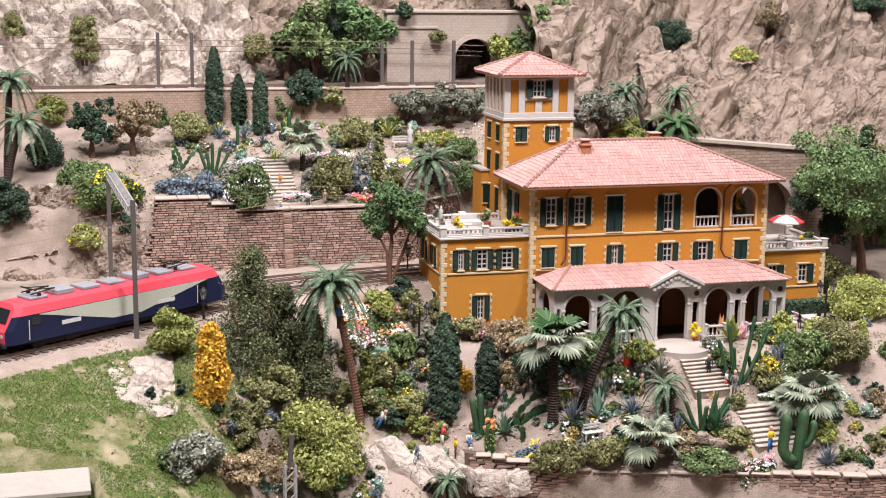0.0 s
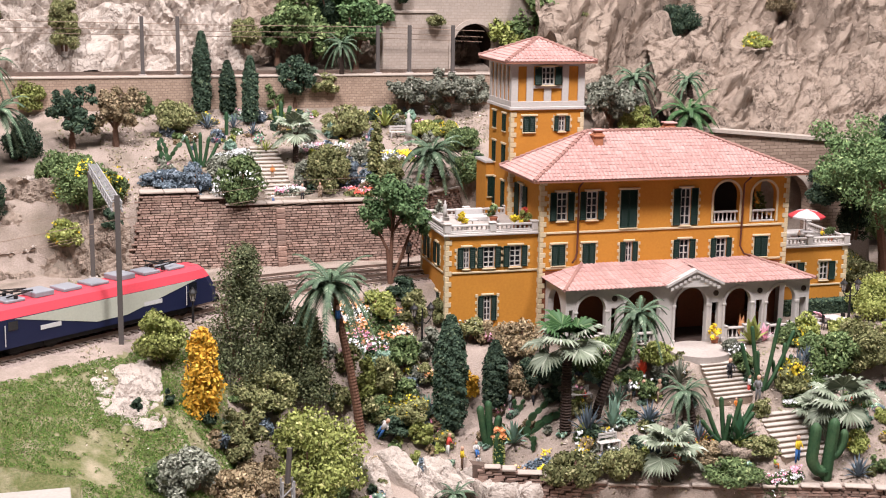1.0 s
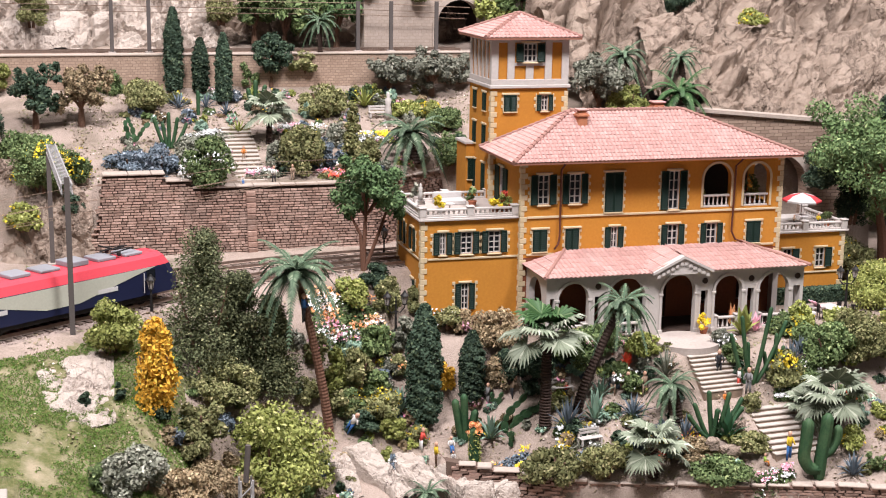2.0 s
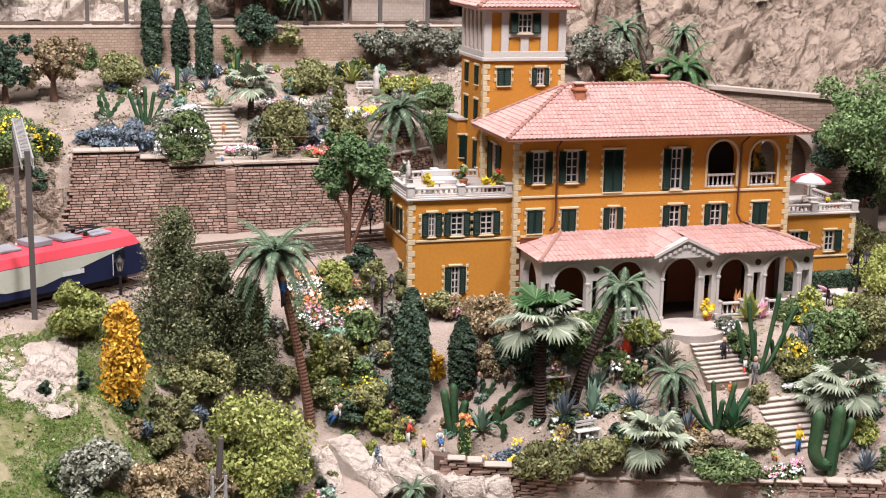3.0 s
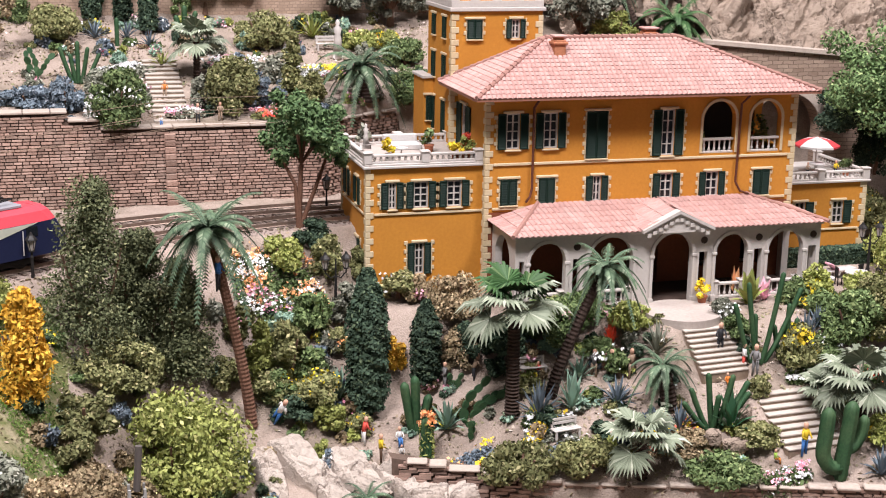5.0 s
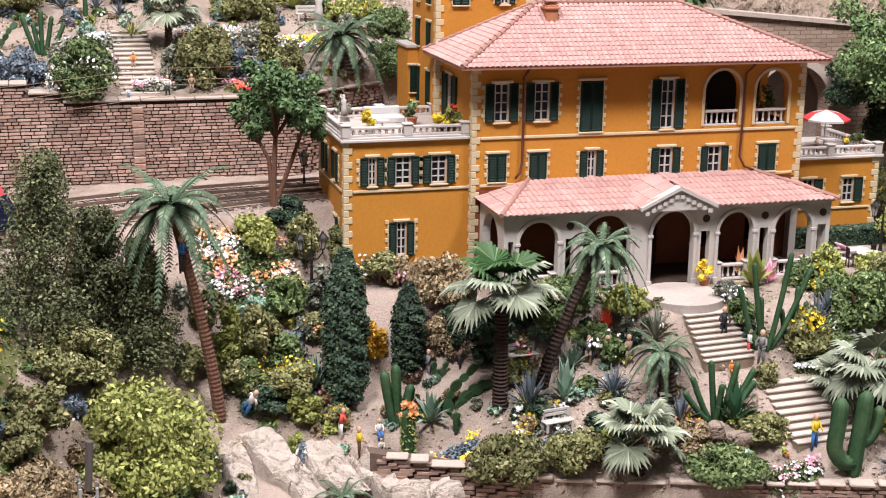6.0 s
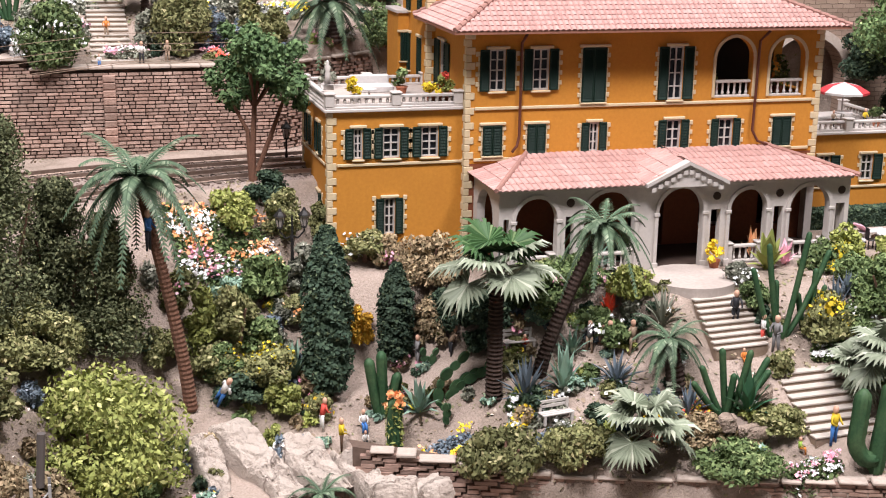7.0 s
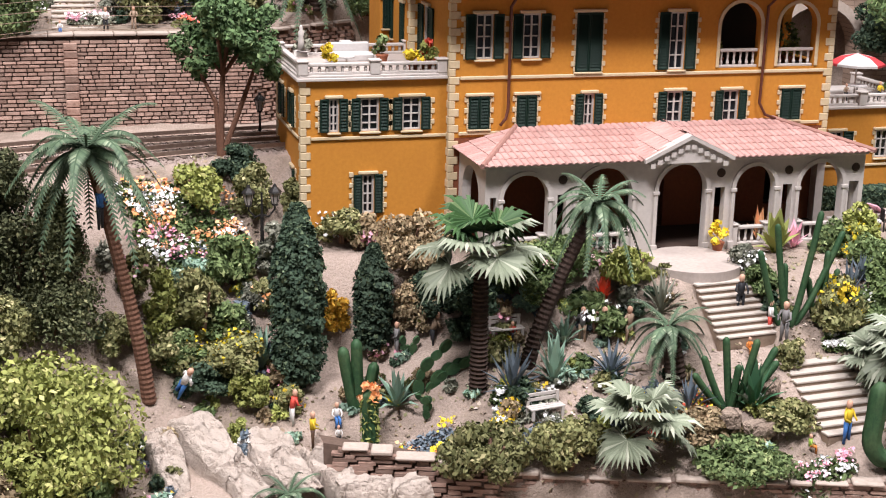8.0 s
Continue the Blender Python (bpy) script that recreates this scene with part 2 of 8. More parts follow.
    def mesh(self, name, mats, smooth=False):
        me = bpy.data.meshes.new(name)
        me.from_pydata([(x * K, y * K, z * K) for x, y, z in self.v], [], self.f)
        for mt in mats if isinstance(mats, (list, tuple)) else [mats]:
            me.materials.append(mt)
        if isinstance(mats, (list, tuple)) and len(mats) > 1:
            me.polygons.foreach_set("material_index", self.s)
        if smooth:
            me.polygons.foreach_set("use_smooth", [True] * len(me.polygons))
        me.update()
        return me


def thing(name, x, y, z, rz, label, category, group="", kind="", size=1.0):
    ob = new(name)
    ob.matrix_basis = pose(x * K, y * K, z * K, 0, 0, rz) @ Matrix.Scale(size, 4)
    ob.empty_display_size = 0.01
    return tagged(ob, label, category, group, kind)


def part(name, shape, mats, parent=None, label="", smooth=False, at=None):
    me = shape if isinstance(shape, bpy.types.Mesh) else shape.mesh(name, mats, smooth)
    ob = new(name, me)
    if parent is not None:
        ob.parent = parent
    if at is not None:
        ob.matrix_basis = at
    if label:
        ob["label"] = label
    return ob


def whole(name, shape, mats, label, category, kind="", smooth=False, group=""):
    return tagged(part(name, shape, mats, None, "", smooth), label, category, group, kind)


def lerp(pts, v):
    if v <= pts[0][0]:
        return pts[0][1]
    for (a, za), (b, zb) in zip(pts, pts[1:]):
        if v <= b:
            return za + (zb - za) * (v - a) / (b - a)
    return pts[-1][1]


def step(a, b, v):
    u = min(1, max(0, (v - a) / (b - a)))
    return u * u * (3 - 2 * u)


def rough_noise(x, y, s, seed=0.0):
    return noise.noise(Vector((x * s, y * s, seed)))


TRACK_NEAR = [(-58, -24.8), (-49, -18.4), (-40, -11.8), (-31, -5.6), (-25, -1.3), (-19.5, 2.2), (-14, 4.4), (-8.5, 5.6), (0, 6.6), (8, 7.4)]
TRACK_FAR = [(-58, -19.5), (-49, -13.0), (-40, -6.4), (-31, 0.2), (-24.8, 4.8), (-19, 7.0), (-13, 8.0), (-7, 8.8), (2, 9.6)]


def smooth_line(pts, v):
    """A line of points eased over its corners."""
    return sum(lerp(pts, v + d) for d in (-4, -3, -2, -1, 0, 1, 2, 3, 4)) / 9


def track_y(x):
    """The middle of the near line, which swings up from the lower left to behind the villa."""
    return smooth_line(TRACK_NEAR, x)


GARDEN = [(-40, -12), (-14.4, -11), (-13.4, -6.3), (-11.5, -5.5), (-8.6, -3.55), (-6.0, -3.0), (-3.2, 0.0), (0, 0.3)]


def garden_shift(x):
    return 0.36 * min(18, max(-9, x))


def shelf_y(x):
    """The foot of the terrace wall, which swings back behind the villa."""
    return 12.6 + min(5.4, max(0.0, (x + 7.5) * 0.75))


def ground_z(x, y):
    """Height of the ground: garden, railway shelf, upper terrace, hill."""
    v = y + garden_shift(x)
    g = lerp(GARDEN, v) - 1.3 * step(1, -6, x) * step(-3.6, -7, v)
    d = (y - track_y(x)) * lerp([(-40, 0.82), (-24, 0.95), (-10, 1.0)], x)
    slope = 0.33 + 0.72 * step(-29, -19, x)
    low = 4.0 - slope * max(0.0, -2.6 - d)
    low = max(low, -6.3 - 0.28 * max(0, -9 - y) - 0.15 * max(0, -20 - x) * step(-5, -15, y))
    bank = 4.0 - 1.05 * max(0.0, -2.4 - d)
    if x < 12:
        g = max(g, bank)
    z = low + (g - low) * step(-12.5, -8.2, x)
    # the mound that carries the terrace and both flights of steps
    w = step(6.4, 8.6, x) * step(16.5, 13.6, x) * step(-11.9, -11.0, y) * step(-2.5, -4.0, y)
    z = z + (lerp([(-11.4, -2.5), (-8.3, -0.15), (-7.5, 0.12), (-4, 0.25)], y) - z) * w
    w = step(10.6, 12.0, x) * step(18.5, 16.3, x) * step(-16.4, -15.8, y) * step(-11.0, -11.9, y)
    z = z + (lerp([(-16, -4.95), (-12.1, -2.75)], y) - z) * w
    if 9.3 < x < 12.5 and -10.9 < y < -8.5:
        z = min(z, -0.5 - (-8.3 - y) * 0.82)
    if 12.1 < x < 15.7 and -15.9 < y < -12.3:
        z = min(z, -3.1 - (-12.1 - y) * 0.57)
    sy = shelf_y(x)
    if y > sy and x < 40:
        up = 8.85 + 0.254 * (y - 13.5) + 2.0 * step(6, 20, x) * step(13, 17, y)
        up = min(up, 14.1)
        edge = step(sy, sy + 0.8, y) if x > -28.5 else step(11, 15, y)
        z = z + (up - z) * edge
    if x < -34.4 and y < -23.2:
        z = min(z, -1.5)
    if y > 33:
        z = z + (17.05 - z) * step(33.4, 33.8, y)
    if y > 39:
        z = z + (y - 39) * 0.15
    return z


# ---- ground ----
def ground_sheet(name, x0, x1, y0, y1, dx, dy, mats, slot_of):
    nx, ny = int((x1 - x0) / dx) + 1, int((y1 - y0) / dy) + 1
    s = Shape()
    vs = []
    for j in range(ny):
        for i in range(nx):
            x, y = x0 + i * dx, y0 + j * dy
            w = 0.22 * rough_noise(x, y, 0.35) + 0.08 * rough_noise(x, y, 1.3, 4)
            pad = step(-9, -8, x) * step(-4.5, -3.5, y) * step(13, 12, y)
            vs.append((x, y, ground_z(x, y) + w * (1 - pad)))
    s.add(vs, [(j * nx + i, j * nx + i + 1, (j + 1) * nx + i + 1, (j + 1) * nx + i) for j in range(ny - 1) for i in range(nx - 1)])
    s.s = [slot_of((x0 + (q % (nx - 1) + 0.5) * dx), (y0 + (q // (nx - 1) + 0.5) * dy)) for q in range((nx - 1) * (ny - 1))]
    return s.mesh(name, mats, True)


TURF = surface("turf", (0.17, 0.155, 0.07), (0.075, 0.10, 0.028), 700, 60, 0.95, 0.8, 0.0012, (0.38, 0.31, 0.22), 0.8)


def ground_slot(x, y):
    return 1 if (x < -24.5 + 2.5 * rough_noise(x, y, 0.2, 7) and (y - track_y(x)) < -4.2) else 0


tagged(part("ground", ground_sheet("ground", -62, 58, -46, 52, 0.4, 0.4, [SOIL, TURF], ground_slot), None), "sandy brown soil of the terraced model garden", "ground", "", "structure")


# ---- the villa ----
GZ = 0.3
villa = thing("villa", 0, 0, 0, 0, "ochre yellow villa with green shutters and pink tiled roofs", "house")


def holed_wall(s, x0, x1, z0, z1, y0, y1, holes, slot=0):
    """A wall along x with rectangular holes (x0, x1, z0, z1) right through it."""
    xs = sorted({x0, x1, *[h[0] for h in holes], *[h[1] for h in holes]})
    zs = sorted({z0, z1, *[h[2] for h in holes], *[h[3] for h in holes]})
    for a, b in zip(xs, xs[1:]):
        run = None
        for c, d in zip(zs, zs[1:]):
            mx, mz = (a + b) / 2, (c + d) / 2
            solid = not any(h[0] < mx < h[1] and h[2] < mz < h[3] for h in holes)
            if solid:
                run = (run[0], d) if run else (c, d)
            if run and (not solid or d == zs[-1]):
                s.box(a, b, y0, y1, run[0], run[1], 0, slot)
                run = None


def arch_top(s, x0, x1, zs, z1, y0, y1, n=12, slot=0):
    """The wall over a round arch that springs at zs, from x0 to x1, filled up to z1."""
    c, r = (x0 + x1) / 2, (x1 - x0) / 2
    pts = [(c - r * math.cos(math.pi * k / n), zs + r * math.sin(math.pi * k / n)) for k in range(n + 1)]
    for (a, za), (b, zb) in zip(pts, pts[1:]):
        s.prism([(a, za), (b, zb), (b, z1), (a, z1)], y0, y1, slot)


def arch_ring(s, x0, x1, zs, y0, y1, w, n=14, slot=0):
    c, r = (x0 + x1) / 2, (x1 - x0) / 2
    for k in range(n):
        a, b = math.pi * k / n, math.pi * (k + 1) / n
        s.prism([(c - r * math.cos(a), zs + r * math.sin(a)), (c - r * math.cos(b), zs + r * math.sin(b)),
                 (c - (r + w) * math.cos(b), zs + (r + w) * math.sin(b)), (c - (r + w) * math.cos(a), zs + (r + w) * math.sin(a))], y0, y1, slot)


FRONT = Matrix.Identity(4)


def window(parent, m, x0, x1, z0, z1, left=True, right=True, closed=False, rows=4, cols=2, quoins=True, sw=None):
    """A window in a wall whose face is y = 0 of the frame m: white glazing bars, dark pane, green louvred shutters, cream surround."""
    w = x1 - x0
    s = Shape()
    b = 0.085
    s.box(x0, x1, 0.02, 0.14, z1 - b, z1)
    s.box(x0, x1, 0.02, 0.14, z0, z0 + b)
    s.box(x0, x0 + b, 0.02, 0.14, z0 + b, z1 - b)
    s.box(x1 - b, x1, 0.02, 0.14, z0 + b, z1 - b)
    for k in range(1, cols):
        c = x0 + w * k / cols
        s.box(c - 0.04, c + 0.04, 0.04, 0.12, z0 + b, z1 - b)
    for k in range(1, rows):
        c = z0 + (z1 - z0) * k / rows
        for q in range(cols):
            s.box(x0 + w * q / cols + 0.045, x0 + w * (q + 1) / cols - 0.045, 0.05, 0.11, c - 0.03, c + 0.03)
    win = part("window", s.turned(m), WHITE, parent, "white glazing bars and frame")
    g = Shape()
    g.box(x0, x1, 0.15, 0.19, z0, z1)
    part("pane", g.turned(m), GLASS, win, "dark glass pane")
    sur = Shape()
    ow = 0.16
    fw = sw or max(0.42, w * 0.62)
    xa, xb = (x0 - fw if left and not closed else x0), (x1 + fw if right and not closed else x1)
    lin, sil = Shape(), Shape()
    lin.box(x0 - 0.2, x1 + 0.2, -0.15, 0.02, z1 + 0.02, z1 + 0.17, 0.03)
    sil.box(x0 - 0.08, x1 + 0.08, -0.16, 0.02, z0 - 0.11, z0 - 0.02, 0.02)
    part("lintel", lin.turned(m), CREAM, win, "cream stone lintel")
    part("sill", sil.turned(m), CREAM, win, "cream stone sill")
    if quoins:
        k = 0
        z = z0
        while z < z1 - 0.1:
            q = 0.1 + 0.13 * (k % 2)
            sur.box(xa - q, xa - 0.012, -0.06, 0.02, z, z + 0.24, 0.02)
            sur.box(xb + 0.012, xb + q, -0.06, 0.02, z, z + 0.24, 0.02)
            z += 0.26
            k += 1
        tagged(part("window_surround", sur.turned(m), CREAM, win, "cream toothed surround blocks"), kind="stuff")

    def leaf(a, b2):
        sh = Shape()
        sh.box(a, a + 0.07, -0.13, -0.03, z0, z1, 0.015)
        sh.box(b2 - 0.07, b2, -0.13, -0.03, z0, z1, 0.015)
        sh.box(a + 0.07, b2 - 0.07, -0.13, -0.03, z1 - 0.1, z1, 0.015)
        sh.box(a + 0.07, b2 - 0.07, -0.13, -0.03, z0, z0 + 0.1, 0.015)
        n = max(6, int((z1 - z0 - 0.2) / 0.14))
        for k in range(n):
            c = z0 + 0.1 + (z1 - z0 - 0.2) * (k + 0.5) / n
            sh.add([(a + 0.07, -0.12, c - 0.075), (b2 - 0.07, -0.12, c - 0.075), (b2 - 0.07, -0.05, c + 0.065), (a + 0.07, -0.05, c + 0.065)], [(0, 1, 2, 3)])
        part("shutter", sh.turned(m), SHUTTER, win, "dark green louvred shutter")

    if closed:
        c = (x0 + x1) / 2
        leaf(x0, c - 0.012)
        leaf(c + 0.012, x1)
    else:
        if left:
            leaf(x0 - fw, x0 - 0.015)
        if right:
            leaf(x1 + 0.015, x1 + fw)
    return (x0, x1, z0, z1)


def corner_blocks(parent, x, y, z0, z1, fx=1, fy=1, name="quoin"):
    """Toothed cream corner stones; fx, fy: the way the two walls run from the corner."""
    z, k = z0, 0
    while z < z1 - 0.2:
        s = Shape()
        a, b = ((0.46, 0.26), (0.26, 0.46))[k % 2]
        xa, xb = sorted((x - 0.05 * fx, x + a * fx))
        ya, yb = sorted((y - 0.05 * fy, y + b * fy))
        s.box(xa, xb, ya, yb, z, min(z + 0.37, z1), 0.025)
        z += 0.39
        k += 1
        part(name, s, CREAM, parent, "cream corner stone")


def baluster_rail(parent, pts, z, h=0.72, label="white stone balustrade", posts=True):
    """A balustrade along a line of points (x, y): plinth, turned balusters, top rail and corner posts."""
    for (xa, ya), (xb, yb) in zip(pts, pts[1:]):
        L = math.hypot(xb - xa, yb - ya)
        m = Matrix.Translation((xa, ya, z)) @ Matrix.Rotation(math.atan2(yb - ya, xb - xa), 4, "Z")
        s = Shape()
        s.box(0.24, L - 0.24, -0.13, 0.13, 0, 0.13, 0.02)
        s.box(0.24, L - 0.24, -0.15, 0.15, h - 0.15, h, 0.03)
        rail = part("balustrade", s.turned(m), WHITE, parent, label)
        n = max(2, int((L - 0.5) / 0.34))
        b = Shape()
        b.lathe([(0.06, 0.13), (0.095, 0.25), (0.05, 0.4), (0.07, h - 0.15)], 6)
        me = b.mesh("baluster", WHITE)
        for k in range(n):
            q = m @ Vector((0.25 + (L - 0.5) * (k + 0.5) / n, 0, 0))
            part("baluster", me, None, rail, at=pose(q.x * K, q.y * K, q.z * K))
    for x, y in pts if posts else ():
        s = Shape()
        s.box(x - 0.24, x + 0.24, y - 0.24, y + 0.24, z, z + h + 0.06, 0.03)
        s.box(x - 0.29, x + 0.29, y - 0.29, y + 0.29, z + h + 0.06, z + h + 0.16, 0.03)
        part("post", s, WHITE, parent)


# main block: walls with openings
MX, MY, EZ = 20.5, 6.0, 12.2
holes, arches = [], [(14.08, 16.3), (17.35, 19.45)]
mainwalls = []
holes += [window(villa, FRONT, 1.24, 2.1, 9.1, 11.26, sw=0.52), window(villa, FRONT, 3.6, 4.5, 9.1, 11.26, sw=0.5)]
holes += [window(villa, FRONT, 6.36, 7.7, 8.4, 11.28, closed=True)]
holes += [window(villa, FRONT, 11.3, 12.15, 8.4, 11.26, sw=0.58)]
holes += [window(villa, FRONT, 0.97, 2.0, 5.72, 7.3, closed=True, rows=3), window(villa, FRONT, 3.42, 4.42, 5.72, 7.3, closed=True, rows=3)]
holes += [window(villa, FRONT, 6.9, 7.44, 5.72, 7.3, sw=0.44, rows=3), window(villa, FRONT, 11.36, 12.2, 5.7, 7.3, sw=0.48, rows=3)]
holes += [window(villa, FRONT, 14.46, 15.32, 5.68, 7.28, sw=0.44, rows=3), window(villa, FRONT, 17.75, 18.85, 5.68, 7.28, closed=True, rows=3)]
door_holes = [(9.4, 11.5, GZ, 3.9), (13.6, 15.0, 1.2, 3.9), (5.6, 6.9, 1.2, 3.9), (17.2, 18.6, 1.2, 3.9)]
s = Shape()
zsp = 8.45 + 3.22 - 1.105
# reddish-brown wall below the portico roof; the colour also holds the shade there
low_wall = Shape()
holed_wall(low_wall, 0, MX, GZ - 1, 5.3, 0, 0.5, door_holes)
part("lower_wall", low_wall, surface("terracotta_plaster", (0.20, 0.065, 0.03), (0.16, 0.05, 0.025), 500, 30), villa, "terracotta wall behind the portico, coloured darker for shade")
holed_wall(s, 0, MX, 5.3, EZ, 0, 0.5, holes + [(a, b, 8.4, EZ) for a, b in arches])
for a, b in arches:
    arch_top(s, a, b, zsp, EZ, 0, 0.5)
part("wall", s, OCHRE, villa, "ochre plaster front wall")
s = Shape()
s.box(MX - 0.5, MX, 0.5, MY, GZ - 1, 8.5)
s.box(MX - 0.5, MX, 4.5, MY, 8.5, EZ)
s.box(MX - 0.5, MX, 0.5, 1.2, 8.5, EZ)
arch = Shape()
arch_top(arch, 1.2, 4.5, 10.1, EZ, 0, 0.5)
arch.turned(Matrix(((0, -1, 0, MX), (1, 0, 0, 0), (0, 0, 1, 0), (0, 0, 0, 1))))
s.add(arch.v, arch.f)
part("wall", s, OCHRE, villa, "ochre plaster side wall with loggia arch")
s = Shape()
LEFT = Matrix(((0, 1, 0, 0), (-1, 0, 0, 0), (0, 0, 1, 0), (0, 0, 0, 1)))
lh = [window(villa, LEFT, -4.9, -3.9, 8.5, 11.2, sw=0.9, rows=4, quoins=False)]
holed_wall(s, -MY, -0.5, GZ - 1, EZ, 0, 0.5, lh)
part("wall", s.turned(LEFT), OCHRE, villa, "ochre plaster side wall")
s = Shape()
s.box(0.5, MX - 0.5, MY - 0.5, MY, GZ - 1, EZ)
part("wall", s, OCHRE, villa)
# loggia room and hall behind the openings, their shade put into a dark colour
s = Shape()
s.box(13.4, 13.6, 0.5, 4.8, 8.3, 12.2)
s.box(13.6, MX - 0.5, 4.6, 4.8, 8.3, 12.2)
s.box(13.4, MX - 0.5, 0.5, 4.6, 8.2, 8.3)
part("loggia_wall", s, SHADE, villa, "inner wall of the loggia, coloured dark brown for shade")
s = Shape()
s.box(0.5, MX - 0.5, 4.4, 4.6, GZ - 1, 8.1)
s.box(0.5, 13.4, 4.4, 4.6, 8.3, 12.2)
part("inner_wall", s, SHADE, villa)
# string courses
s = Shape()
for z in (8.12, 5.42):
    s.box(0.47, MX - 0.47, -0.09, -0.004, z, z + 0.17, 0.03)
part("string_course", s, CREAM, villa, "cream string course")
for x, y, fx, fy in ((0, 0, 1, 1), (MX, 0, -1, 1)):
    corner_blocks(villa, x, y, GZ - 0.2, EZ - 0.1, fx, fy)
for a, b in arches:
    s = Shape()
    arch_ring(s, a, b, zsp, -0.07, -0.004, 0.17)
    s.box(a - 0.17, a, -0.07, -0.004, 8.45, zsp, 0.015)
    s.box(b, b + 0.17, -0.07, -0.004, 8.45, zsp, 0.015)
    part("arch_trim", s, CREAM, villa, "cream arch moulding")
    baluster_rail(villa, [(a - 0.2, 0.2), (b + 0.2, 0.2)], 8.41, 0.95, "white loggia balustrade", False)


def downpipe(path):
    s = Shape()
    s.tube(path, 0.075, 8)
    part("downpipe", s, PIPE, villa, "dark brown rainwater pipe", True)


downpipe([(2.92, -0.9, 12.1), (2.92, -0.16, 11.6), (2.92, -0.16, 6.7), (2.8, -0.2, 6.2), (2.5, -0.3, 5.9)])
downpipe([(16.7, -0.9, 12.1), (16.55, -0.16, 11.5), (16.45, -0.16, 6.6), (16.8, -0.2, 6.0), (17.6, -0.3, 5.7)])


def tiled_slope(s, a, b, c, d, du=0.36, dv=0.42, lift=0.09):
    """Barrel tiles over the quad a-b (eave) to d-c (ridge): every tile a raised half-round, each course lapping the next."""
    a, b, c, d = map(Vector, (a, b, c, d))
    nrm = (b - a).cross(d - a).normalized()
    ex = (b - a).normalized()
    up = nrm.cross(ex).normalized()
    H = (d - a).dot(up)
    L = (b - a).length
    dl, cl = (d - a).dot(ex), (c - a).dot(ex)
    nv = max(1, int(H / dv))
    for r in range(nv):
        h0, h2 = H * r / nv, H * (r + 1) / nv
        for k in range(int(L / du)):
            x = k * du
            uc = x + du / 2
            end = min(H, uc / dl * H if dl > 0.01 else H, (L - uc) / (L - cl) * H if L - cl > 0.01 else H)
            h1 = min(h2, end)
            if h1 < h0 + 0.03:
                continue
            l0, l1 = lift * 0.8, lift * 0.5
            vs = []
            for h, l in ((h0 - 0.03, l0 + 0.012), (h1, l1)):
                for q, e in ((0.02, 0), (0.09, 0.75), (0.18, 1), (0.27, 0.75), (0.34, 0)):
                    vs.append(tuple(a + ex * (x + q * du / 0.36) + up * h + nrm * (0.02 + l * e + (0.012 if h == h0 - 0.03 else 0))))
            s.add(vs, [(i, i + 1, i + 6, i + 5) for i in range(4)] + [(0, 1, 2, 3, 4)])


def hip_roof(parent, x0, x1, y0, y1, ze, zr, ra, rb, ridge_y0, ridge_y1, name="roof", du=0.31, dv=0.36, caps=True):
    """A hipped roof: deck, tiles on each slope, ridge and hip caps, fascia."""
    A, B, C, D = (x0, y0, ze), (x1, y0, ze), (x1, y1, ze), (x0, y1, ze)
    R0, R1 = (ra, ridge_y0, zr), (rb, ridge_y1, zr)
    s = Shape()
    s.add([A, B, C, D, R0, R1], [(0, 1, 5, 4), (1, 2, 5), (2, 3, 4, 5), (3, 0, 4), (3, 2, 1, 0)])
    deck = part(name, s, TILE, parent, "pink barrel-tiled hipped roof")
    s = Shape()
    tiled_slope(s, A, B, R1, R0, du, dv)
    tiled_slope(s, B, C, R1, R1, du, dv)
    tiled_slope(s, C, D, R0, R1, du, dv)
    tiled_slope(s, D, A, R0, R0, du, dv)
    tagged(part("roof_tiles", s, TILE, deck, "weathered pink barrel tiles"), kind="stuff")
    s = Shape()
    for p, q in ((A, R0), (B, R1), (C, R1), (D, R0), (R0, R1)):
        if (Vector(q) - Vector(p)).length < 0.05:
            continue
        n = max(3, int((Vector(q) - Vector(p)).length / 0.45))
        for k in range(n):
            u, w = Vector(p).lerp(Vector(q), k / n), Vector(p).lerp(Vector(q), (k + 1.08) / n)
            s.tube([tuple(u + Vector((0, 0, 0.07))), tuple(w + Vector((0, 0, 0.04)))], [0.16, 0.12], 7)
    tagged(part("ridge_cap", s, HIPTILE, deck, "row of rounded ridge tiles"), kind="stuff")
    t = 0.16
    for box in ((x0, x1, y0 - 0.02, y0 + 0.1), (x0, x1, y1 - 0.1, y1), (x0 - 0.02, x0 + 0.1, y0 + 0.1, y1 - 0.1), (x1 - 0.1, x1 + 0.02, y0 + 0.1, y1 - 0.1)):
        s = Shape()
        s.box(*box, ze - t, ze - 0.01)
        part("eaves_board", s, TILEDARK, deck, "dark eaves board and gutter")
    return deck


hip_roof(villa, -1.07, 21.3, -1.4, 6.65, 12.36, 15.4, 4.45, 13.2, 2.65, 2.65)


